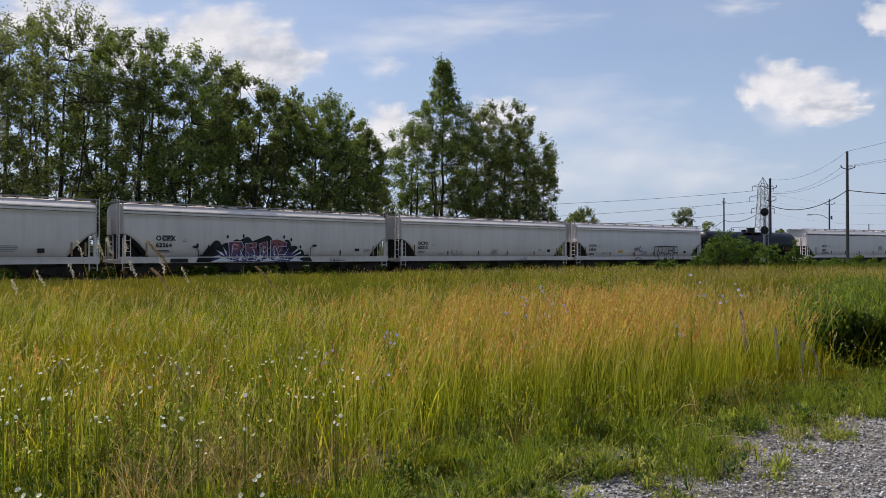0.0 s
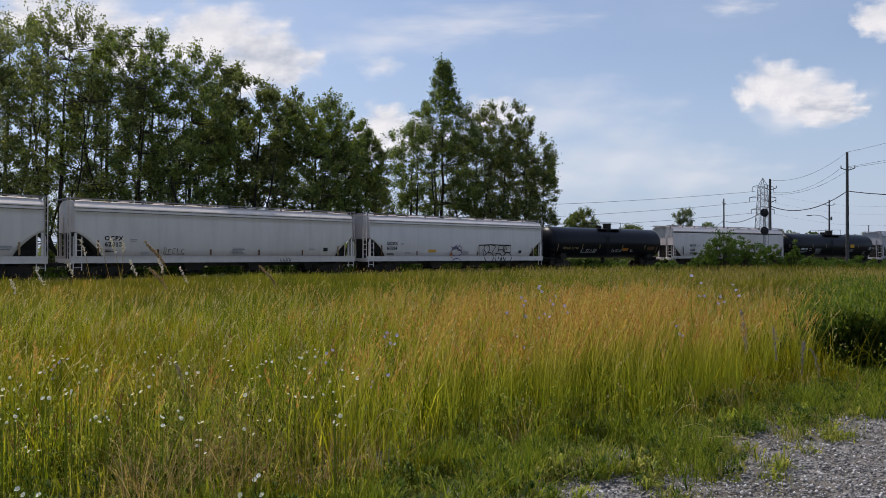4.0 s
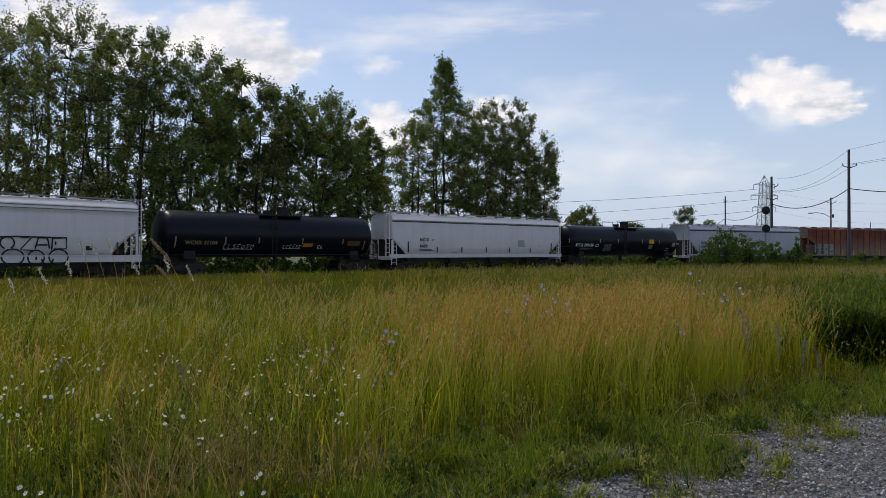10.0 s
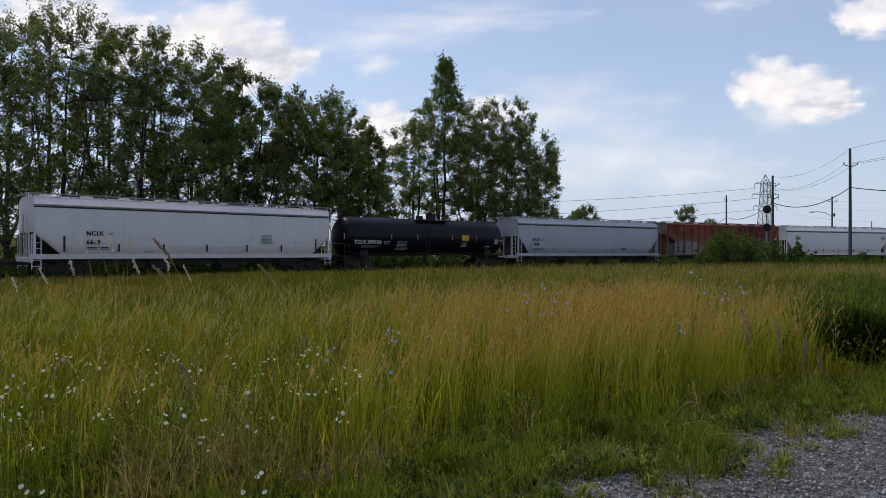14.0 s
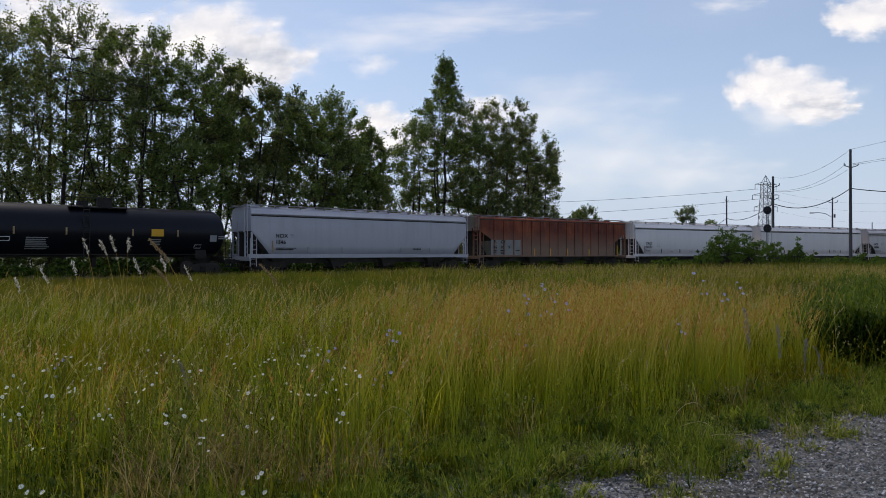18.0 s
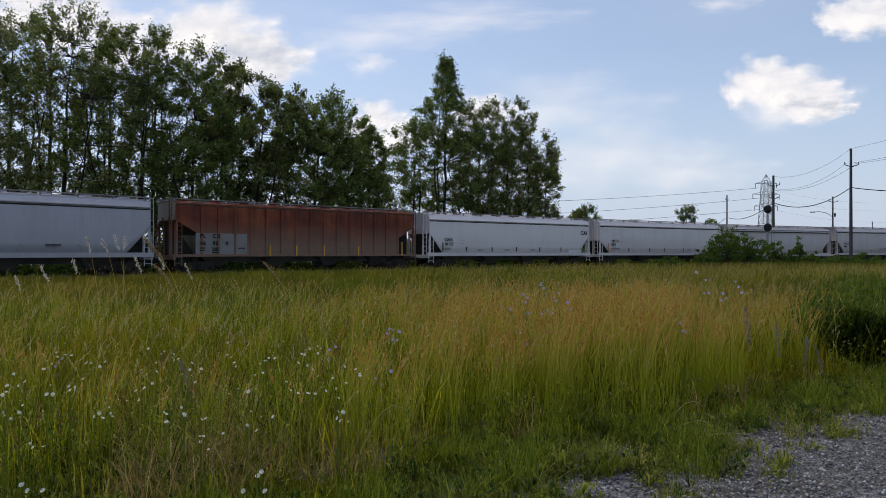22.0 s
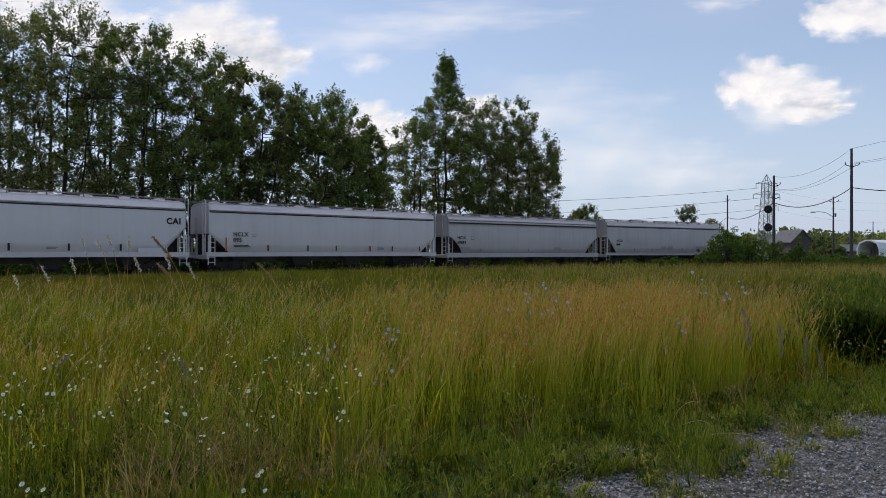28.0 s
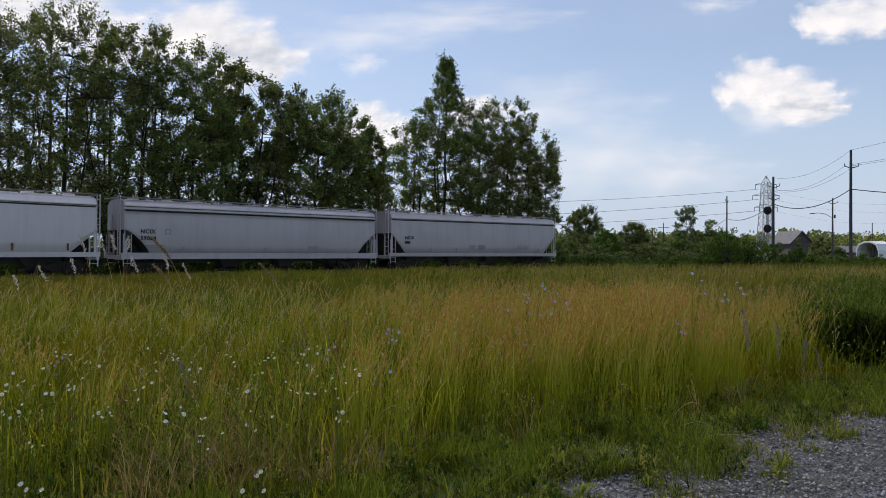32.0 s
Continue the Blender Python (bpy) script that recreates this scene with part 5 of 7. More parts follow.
def pole(px, depth, row, r, label, arms=(), lamp=None):
    h = height_at(row, depth)
    p = thing("utility_pole", label, "utility pole", "utility poles", m=Matrix.Translation(spot(px, depth)))
    part("shaft", bar(bmnew(), (0, 0, -0.3), (0, 0, h), r, 10, r * 0.65), M["pole_wood"], p, smooth=False)
    for drop, wide, pins in arms:
        bm = bmnew()
        z = h - drop
        if wide < 1.3:      # short upswept brackets
            for sx in (-1, 1):
                bar(bm, (0, -0.12, z - 0.25), (sx * wide, -0.12, z), 0.05, 5)
        else:
            box(bm, -wide, wide, -0.2, -0.08, z - 0.06, z + 0.06)
        part("crossarm", bm, M["pole_wood"], p)
        for i in range(pins):
            x = -wide + 2 * wide * i / max(1, pins - 1)
            bm = bmnew()
            bar(bm, (x, -0.14, z + 0.04), (x, -0.14, z + 0.28), 0.07, 8, 0.04)
            part("insulator", bm, M["galvanised"], p, "grey pin insulator")
    if lamp:
        z = h - lamp
        bm = bmnew()
        pts = [(0, 0, z - 0.9), (-1.2, 0, z - 0.2), (-2.4, 0, z), (-3.2, 0, z - 0.05)]
        for a, b in zip(pts, pts[1:]):
            bar(bm, a, b, 0.05, 6)
        part("lamp_arm", bm, M["galvanised"], p, "curved steel street lamp arm")
        part("lamp_head", box(bmnew(), -3.9, -3.1, -0.15, 0.15, z - 0.18, z, 0.04), M["galvanised"], p, "grey street lamp head")
        part("transformer", bar(bmnew(), (0.25, -0.2, z - 0.9), (0.25, -0.2, z - 0.3), 0.15, 10), M["pole_wood"], p, "grey pole transformer")
    return p, h


def wire(a, b, sag, r, label="thin black overhead wire"):
    cu = bpy.data.curves.new("overhead_wire", "CURVE")
    cu.dimensions, cu.bevel_depth, cu.bevel_resolution = "3D", r, 0
    sp = cu.splines.new("POLY")
    n = 14
    sp.points.add(n)
    a, b = Vector(a), Vector(b)
    for i in range(n + 1):
        t = i / n
        p = a.lerp(b, t) - Vector((0, 0, sag * 4 * t * (1 - t)))
        sp.points[i].co = (*p, 1)
    cu.materials.append(M["cable"])
    tagged(new("overhead_wire", cu), label, "wire", "overhead wires")


def pt(px, row, depth):
    v = spot(px, depth)
    v.z = height_at(row, depth)
    return v


def build_lineside():
    pole(1503, 75, 264, 0.19, "tall grey wooden utility pole beside the field", arms=((1.75, 0.75, 2),))
    pole(1366, 84, 312, 0.19, "brown wooden utility pole beside the signal", arms=((1.1, 0.7, 2), (2.6, 0.6, 1)))
    pole(1284, 130, 347, 0.17, "grey wooden utility pole beyond the railway", arms=((0.8, 0.35, 1),))
    pole(1471, 120, 349, 0.17, "grey wooden pole with a street lamp arm", arms=((0.8, 0.8, 3),), lamp=2.6)
    pole(1541, 150, 393, 0.13, "thin far utility pole")
    pole(1172, 190, 395, 0.16, "far utility pole with a crossarm", arms=((1.2, 1.4, 3),))
    pole(1153, 230, 403, 0.15, "far utility pole over the trees", arms=((1.0, 1.2, 2),))
    # wires
    wire(pt(1503, 333, 75), pt(1366, 360, 84), 1.2, 0.045, "thick black overhead cable")
    wire(pt(1503, 333, 75), pt(1760, 328, 62), 0.5, 0.045, "thick black overhead cable")
    wire(pt(1366, 360, 84), pt(1284, 386, 130), 1.0, 0.045, "thick black overhead cable")
    wire(pt(1284, 386, 130), pt(1262, 402, 132), 0.0, 0.04)
    for dx, row, r2 in ((-8, 290, 335), (10, 290, 338), (0, 264, 314)):
        wire(pt(1503 + dx, row, 75), pt(1366, r2, 84), 1.0, 0.014)
    for row, r2 in ((264, 196), (290, 238), (292, 246)):
        wire(pt(1503, row, 75), pt(1760, r2, 62), 0.15, 0.014)
    for row, r2, depth in ((334, 365, 170), (352, 390, 170), (372, 408, 170)):
        wire(pt(1340, row, 205), pt(700, r2, depth), 1.0, 0.04)
    for row in (338, 352, 372):
        wire(pt(1366, row, 205), pt(1700, row + 8, 200), 3.0, 0.012)
    # lattice pylon
    D = 205
    base = spot(1353, D)
    t = thing("pylon", "grey steel lattice pylon with three pairs of arms", "pylon", m=Matrix.Translation(base))
    H = height_at(310, D)
    w = lambda z: 2.2 - (2.2 - 1.1) * min(1, z / (H * 0.75))
    bm = bmnew()
    for sx in (-1, 1):
        for sy in (-1, 1):
            bar(bm, (sx * w(0), sy * w(0), 0), (sx * w(H * 0.75), sy * w(H * 0.75), H * 0.75), 0.11, 4)
            bar(bm, (sx * w(H * 0.75), sy * w(H * 0.75), H * 0.75), (sx * 1.0, sy * 1.0, H * 0.9), 0.1, 4)
            bar(bm, (sx * 1.0, sy * 1.0, H * 0.9), (0, 0, H), 0.08, 4)
    part("legs", bm, M["galvanised"], t)
    bm = bmnew()
    n = 11
    for k in range(n):
        z0, z1 = H * 0.9 * k / n, H * 0.9 * (k + 1) / n
        a, b = w(z0), w(z1)
        for sy in (-1, 1):
            bar(bm, (-a, sy * a, z0), (b, sy * b, z1), 0.06, 4)
            bar(bm, (a, sy * a, z0), (-b, sy * b, z1), 0.06, 4)
            bar(bm, (sy * a, -a, z0), (sy * b, b, z1), 0.06, 4)
            bar(bm, (sy * a, a, z0), (sy * b, -b, z1), 0.06, 4)
            bar(bm, (-b, sy * b, z1), (b, sy * b, z1), 0.05, 4)
    part("lattice", bm, M["galvanised"], t, "crossed steel braces")
    for row, wide in ((326, 3.1), (345, 3.9), (366, 3.4)):
        z = height_at(row, D)
        bm = bmnew()
        for sx in (-1, 1):
            bar(bm, (0, 0, z + 0.9), (sx * wide, 0, z), 0.07, 4)
            bar(bm, (0, 0, z - 0.1), (sx * wide, 0, z), 0.07, 4)
            bar(bm, (sx * wide, 0, z), (sx * wide, 0, z - 1.4), 0.09, 5)
        part("arm", bm, M["galvanised"], t, "pointed steel arm with hanging insulators")
    # railway signal
    s = thing("railway_signal", "black two-headed railway signal on a mast", "railway signal", m=Matrix.Translation(spot(1355, 80)))
    part("mast", bar(bmnew(), (0, 0, -0.3), (0, 0, height_at(366, 80)), 0.08, 10), M["galvanised"], s)
    for row in (372, 404):
        z = height_at(row, 80)
        bm = bmnew()
        bar(bm, (0, -0.16, z), (0, -0.12, z), 0.47, 24)
        bar(bm, (0, -0.12, z), (0, 0.25, z), 0.2, 14)
        head = part("signal_head", bm, M["black_mark"], s, "round black signal target")
        for dx, dz in ((0, 0.17), (-0.15, -0.09), (0.15, -0.09)):
            bm = bmnew()
            bar(bm, (dx, -0.34, z + dz), (dx, -0.15, z + dz), 0.1, 12)
            part("lens_hood", bm, M["black_mark"], head)
    bm = bmnew()
    bar(bm, (0.25, 0.2, 0), (0.25, 0.2, height_at(366, 80)), 0.025, 5)
    bar(bm, (0.6, 0.2, 0), (0.6, 0.2, height_at(366, 80)), 0.025, 5)
    for i in range(18):
        bar(bm, (0.25, 0.2, 0.3 + i * 0.36), (0.6, 0.2, 0.3 + i * 0.36), 0.015, 4)
    part("ladder", bm, M["galvanised"], s)


build_lineside()


# ---- far buildings and trees ----
def house(px, depth, w, d, eaves, ridge, wall, label, turn=0):
    t = thing("house", label, "house", "far houses", m=Matrix.Translation(spot(px, depth)) @ Matrix.Rotation(radians(turn), 4, "Z"))
    v = [(-w / 2, -d / 2, 0), (w / 2, -d / 2, 0), (w / 2, d / 2, 0), (-w / 2, d / 2, 0), (-w / 2, -d / 2, eaves), (w / 2, -d / 2, eaves), (w / 2, d / 2, eaves), (-w / 2, d / 2, eaves), (-w / 2, 0, ridge), (w / 2, 0, ridge)]
    put("wall", mesh_from("wall", v, [(0, 1, 5, 4), (1, 2, 6, 9, 5), (2, 3, 7, 6), (3, 0, 4, 8, 7)], M[wall]), t)
    k = 0.5
    for sy in (-1, 1):
        z1 = eaves - k * (ridge - eaves) / (d / 2)
        v = [(-w / 2 - k, sy * (d / 2 + k), z1), (w / 2 + k, sy * (d / 2 + k), z1), (w / 2 + k, 0, ridge + 0.05), (-w / 2 - k, 0, ridge + 0.05)]
        v += [(x, y, z + 0.2) for x, y, z in v]
        put("roof", mesh_from("roof", v, [(0, 1, 2, 3), (4, 7, 6, 5), (0, 4, 5, 1), (1, 5, 6, 2), (3, 2, 6, 7), (0, 3, 7, 4)], M["roof_grey"]), t)
    for x in (-w * 0.3, 0, w * 0.3):
        win = part("window", box(bmnew(), x - 0.6, x + 0.6, -d / 2 - 0.06, -d / 2 + 0.02, 1.0, 2.2), M["shed_cover"], t, "white-framed window")
        part("pane", box(bmnew(), x - 0.5, x + 0.5, -d / 2 - 0.08, -d / 2 - 0.05, 1.1, 2.1), M["black_mark"], win)


def build_distance():
    house(1397, 180, 8, 6, 4.3, height_at(409, 177), "dark_wall", "dark grey-brown house with a pale grey pitched roof", 100)
    house(1490, 195, 9, 7, 1.9, height_at(435, 195), "brick_house", "low brown brick house far off", -10)
    bush("bush", spot(1452, 160), 6.2, 5, height_at(419, 160), "dark round bush far beyond the railway", M["leaf_dark"], 91, 80, 60, 0.4, group="bushes beyond the track")
    # arched fabric shed, open towards the field
    d = 150
    s = thing("arched_shed", "white fabric-covered arched shed, open at the front", "shed", m=Matrix.Translation(spot(1532, d)) @ Matrix.Rotation(radians(-60), 4, "Z"))
    W, Hh = 2.4, height_at(425, d)
    prof = [(-W, 0), (-W * 1.0, Hh * 0.55), (-W * 0.78, Hh * 0.86), (-W * 0.25, Hh), (W * 0.25, Hh), (W * 0.78, Hh * 0.86), (W, Hh * 0.55), (W, 0)]
    v, f = [], []
    for y in (0, 5.6):
        v += [(x, y, z) for x, z in prof]
    inner = len(v)
    for y in (0, 5.6):
        v += [(x * 0.93, y, z * 0.92) for x, z in prof]
    n = len(prof)
    for i in range(n - 1):
        f += [(i, i + 1, n + i + 1, n + i), (inner + i, inner + n + i, inner + n + i + 1, inner + i + 1), (i, inner + i, inner + i + 1, i + 1)]
    put("cover", mesh_from("cover", v, f, M["shed_cover"]), s, label="white fabric cover")
    put("back_wall", mesh_from("back_wall", [(x * 0.93, 5.4, z * 0.92) for x, z in prof], [tuple(range(n))], M["shed_inside"]), s)
    rnd = random.Random(9)
    # far tree line, one stuff object of many clumps
    rng = np.random.default_rng(31)
    cs, ss = [], []
    for i in range(1000):
        px = rnd.uniform(960, 1750)
        dep = rnd.uniform(230, 330)
        top = height_at(rnd.uniform(410, 426) + 6 * noise.noise((px * 0.02, 0, 3)), dep)
        p = spot(px, dep)
        cs.append((p.x, p.y, rnd.uniform(0.3, 1) * top))
        ss.append(rnd.uniform(1.6, 3.2))
    # unseen clumps behind the near trees, added to block the low sky
    for i in range(420):
        px = rnd.uniform(-300, 960)
        dep = rnd.uniform(180, 260)
        p = spot(px, dep)
        cs.append((p.x, p.y, rnd.uniform(0.2, 1) * rnd.uniform(3.5, 5.5)))
        ss.append(rnd.uniform(1.6, 3.0))
    tagged(new("far_treeline", leaf_mesh("far_treeline", cs, ss, 36, 1.1, M["leaf_dark"], rng)), "far hazy line of green trees on the horizon, with unseen ones added behind the tree row", "trees", kind="stuff")


build_distance()


def build_near_bushes():
    bush("bush", spot(1280, 68), 3.5, 3.2, height_at(397, 68), "green leafy bush in front of the railway", M["leaf_bush"], 71, 95, 60, 0.15, group="bushes by the track")
    bush("bush", spot(1322, 70), 4.2, 3.2, height_at(411, 70), "green leafy bush in front of the railway", M["leaf_bush"], 72, 85, 55, 0.15, group="bushes by the track")
    bush("bush", spot(1364, 72), 2.8, 2.6, height_at(424, 72), "green leafy bush in front of the railway", M["leaf_bush"], 75, 50, 55, 0.15, group="bushes by the track")
    bush("bush", spot(1408, 73), 1.7, 1.7, height_at(417, 73), "dark green small conical bush", M["leaf_bush"], 73, 40, 70, 0.13, group="bushes by the track")
    bush("bush", spot(1245, 67), 2.6, 2.2, height_at(441, 67), "low bright green bush in the grass", M["leaf_bush"], 74, 46, 50, 0.14, group="bushes by the track")
    for i, (px, d, row, w) in enumerate([(1445, 70, 449, 4), (1540, 68, 446, 4), (1180, 64, 452, 3), (1490, 72, 450, 4)]):
        bush("bush", spot(px, d), w, 2, height_at(row, d), "low green growth along the edge of the field", M["leaf_bush"], 80 + i, 40, 60, 0.14, group="bushes by the track")


build_near_bushes()


# ---- clouds ----
def cloud_mat(name, soft, grey, power, ragged=1.5):
    m = bpy.data.materials.new(name)
    m.use_nodes = True
    nt = m.node_tree
    nt.nodes.clear()
    out = nt.nodes.new("ShaderNodeOutputMaterial")
    ms = nt.nodes.new("ShaderNodeMixShader")
    tr = nt.nodes.new("ShaderNodeBsdfTransparent")
    em = nt.nodes.new("ShaderNodeEmission")
    tc = nt.nodes.new("ShaderNodeTexCoord")
    gr = nt.nodes.new("ShaderNodeTexGradient")
    gr.gradient_type = "SPHERICAL"
    n1 = noise_tex(nt, 2.1, 7, coord="Object")
    nt.links.new(tc.outputs["Object"], gr.inputs[0])
    ad = nt.nodes.new("ShaderNodeMath")
    ad.operation = "MULTIPLY_ADD"
    nt.links.new(n1, ad.inputs[0])
    ad.inputs[1].default_value = ragged
    ad.inputs[2].default_value = -0.5 * ragged
    a2 = nt.nodes.new("ShaderNodeMath")
    a2.operation = "ADD"
    nt.links.new(ad.outputs[0], a2.inputs[0])
    nt.links.new(gr.outputs[0], a2.inputs[1])
    rg = nt.nodes.new("ShaderNodeMapRange")
    rg.interpolation_type = "SMOOTHSTEP"
    rg.inputs[1].default_value, rg.inputs[2].default_value = 0.16, 0.16 + soft
    rg.inputs[3].default_value, rg.inputs[4].default_value = 0.0, power
    nt.links.new(a2.outputs[0], rg.inputs[0])
    # fade right out before the rim
    rim = nt.nodes.new("ShaderNodeMapRange")
    rim.inputs[1].default_value, rim.inputs[2].default_value = 0.0, 0.14
    nt.links.new(gr.outputs[0], rim.inputs[0])
    ml = nt.nodes.new("ShaderNodeMath")
    ml.operation = "MULTIPLY"
    nt.links.new(rg.outputs[0], ml.inputs[0])
    nt.links.new(rim.outputs[0], ml.inputs[1])
    n3 = noise_tex(nt, 1.6, 5, coord="Object")
    # grey areas in the colour stand in for the cloud's own shade
    c = ramp(nt, [(0.40, grey), (0.62, (1.0, 1.0, 1.0))], n3)
    nt.links.new(c, em.inputs[0])
    # the puffs glow by emission in place of sunlight on them
    em.inputs[1].default_value = 0.67
    nt.links.new(ml.outputs[0], ms.inputs[0])
    nt.links.new(tr.outputs[0], ms.inputs[1])
    nt.links.new(em.outputs[0], ms.inputs[2])
    nt.links.new(ms.outputs[0], out.inputs[0])
    return m


M["cloud_dense"] = cloud_mat("cloud_dense", 0.62, (0.80, 0.83, 0.88), 0.97)
# puff for shaded undersides, the shade painted as grey
M["cloud_grey"] = cloud_mat("cloud_grey", 0.45, (0.58, 0.63, 0.71), 0.9)
M["cloud_thin"] = cloud_mat("cloud_thin", 1.1, (0.85, 0.88, 0.93), 0.5)
M["cloud_sheet"] = cloud_mat("cloud_sheet", 0.46, (0.80, 0.83, 0.88), 0.79, 0.3)
CLOUD_FAR = 2600
CLOUDS = []


def cloud(puffs, slide, drop, label):
    """Puffs (column, row, half width, half height, kind) of one cloud, which drifts that many columns and rows over the clip."""
    x0, z0 = puffs[0][0], puffs[0][1]
    D = CLOUD_FAR + 25 * len(CLOUDS)
    u = D / 1231
    t = thing("cloud", label, "cloud", kind="structure")
    home = Vector(((x0 - 784) * u, D, EYE + (447 - z0) * u))
    n = 28
    for i, (px, py, rw, rh, kind) in enumerate(puffs):
        v = [(math.cos(2 * math.pi * k / n), 0, math.sin(2 * math.pi * k / n)) for k in range(n)]
        me = mesh_from("puff", v, [tuple(range(n))], M[kind])
        ob = put("puff", me, t, Matrix.Translation(((px - x0) * u, i * 2.0, (z0 - py) * u)) @ Matrix.Diagonal((rw * u, 1, rh * u, 1)))
    CLOUDS.append((t, home, Vector((slide * u, 0, -drop * u))))


def build_clouds():
    cloud([(1425, 205, 130, 34, "cloud_thin"), (1470, 190, 95, 36, "cloud_grey"), (1385, 134, 78, 56, "cloud_dense"), (1345, 156, 60, 46, "cloud_dense"), (1425, 155, 118, 66, "cloud_dense"), (1490, 168, 66, 42, "cloud_dense"), (1425, 170, 170, 85, "cloud_thin")],
          -48, 2, "small white cumulus cloud with a ragged edge")
    cloud([(1620, 20, 120, 60, "cloud_dense"), (1570, 25, 70, 42, "cloud_dense"), (1700, 10, 110, 60, "cloud_dense")], -128, 8, "white cloud drifting in from the side")
    cloud([(470, 105, 130, 80, "cloud_grey"), (400, 50, 140, 80, "cloud_dense"), (350, 60, 110, 70, "cloud_dense"), (160, 40, 160, 80, "cloud_dense"), (240, 80, 130, 80, "cloud_dense"), (60, 20, 130, 60, "cloud_dense"), (420, 100, 220, 120, "cloud_thin")],
          -38, 4, "broad bright cloud with a grey underside above the trees")
    cloud([(690, 210, 70, 50, "cloud_dense"), (730, 240, 100, 55, "cloud_dense"), (655, 250, 80, 60, "cloud_dense"), (880, 195, 85, 45, "cloud_dense"), (850, 230, 120, 60, "cloud_thin")], -44, 2, "low white cumulus clouds behind the trees")
    cloud([(676, 115, 60, 32, "cloud_thin"), (690, 110, 36, 24, "cloud_thin")], -42, 0, "faint wisp of cloud")
    cloud([(1130, 265, 190, 80, "cloud_thin"), (1010, 190, 260, 100, "cloud_thin"), (1000, 300, 220, 90, "cloud_thin"), (1250, 300, 200, 70, "cloud_thin")], -46, 0, "thin veil of cloud low in the sky")
    cloud([(1310, 5, 90, 26, "cloud_thin"), (860, 30, 260, 50, "cloud_thin"), (700, 60, 220, 60, "cloud_thin")], -50, 0, "thin veil of cloud high in the sky")


def build_sun_cloud():
    """The flat cloud that drifts in before the sun in the first seconds and dims the field."""
    a, e = radians(SUN_AZ), radians(SUN_UP)
    way = Vector((math.sin(a) * math.cos(e), math.cos(a) * math.cos(e), math.sin(e)))
    t = thing("cloud", "broad flat cloud drifting before the sun", "cloud", kind="structure")
    n, wide, speed = 40, 520.0, 18.0
    v = [(math.cos(2 * math.pi * k / n), math.sin(2 * math.pi * k / n), 0) for k in range(n)]
    put("puff", mesh_from("puff", v, [tuple(range(n))], M["cloud_sheet"]), t, Matrix.Diagonal((wide, wide * 2, 1, 1)))
    home = way * 1600 + Vector((speed * 23.0, 0, 0))
    CLOUDS.append((t, home, Vector((-speed * 32, 0, 0))))


build_clouds()
build_sun_cloud()


# ---- grass, weeds, flowers, gravel ----
def blades(name, xy, height, width, bend, mat, rng, seg=3):
    """Bent tapering blades, one per point."""
    n = len(xy)
    az = rng.random(n) * 2 * np.pi
    d = np.stack([np.cos(az), np.sin(az)], 1)
    turn = rng.random(n) * np.pi
    e = np.stack([np.cos(turn), np.sin(turn)], 1)
    k = bend * (0.25 + 1.1 * rng.random(n) ** 2)
    lean = k * height
    lev = np.linspace(0, 1, seg + 1)
    co = []
    for i, t in enumerate(lev):
        c = np.empty((n, 3))
        c[:, :2] = xy + d * (lean * t ** 1.8)[:, None]
        c[:, 2] = height * (t - 0.35 * k * t ** 2.4)
        if i < seg:
            w = (width * (1 - 0.75 * t ** 1.5))[:, None] * 0.5
            l, r = c.copy(), c.copy()
            l[:, :2] -= e * w
            r[:, :2] += e * w
            co += [l, r]
        else:
            co.append(c)
    m = len(co)
    co = np.stack(co, 1).reshape(-1, 3)
    t = []
    for i in range(seg - 1):
        t += [(2 * i, 2 * i + 1, 2 * i + 3), (2 * i, 2 * i + 3, 2 * i + 2)]
    t.append((2 * seg - 2, 2 * seg - 1, 2 * seg))
    tris = (np.arange(n)[:, None, None] * m + np.array(t)[None]).reshape(-1, 3)
    return arrays_mesh(name, co, tris, mat)


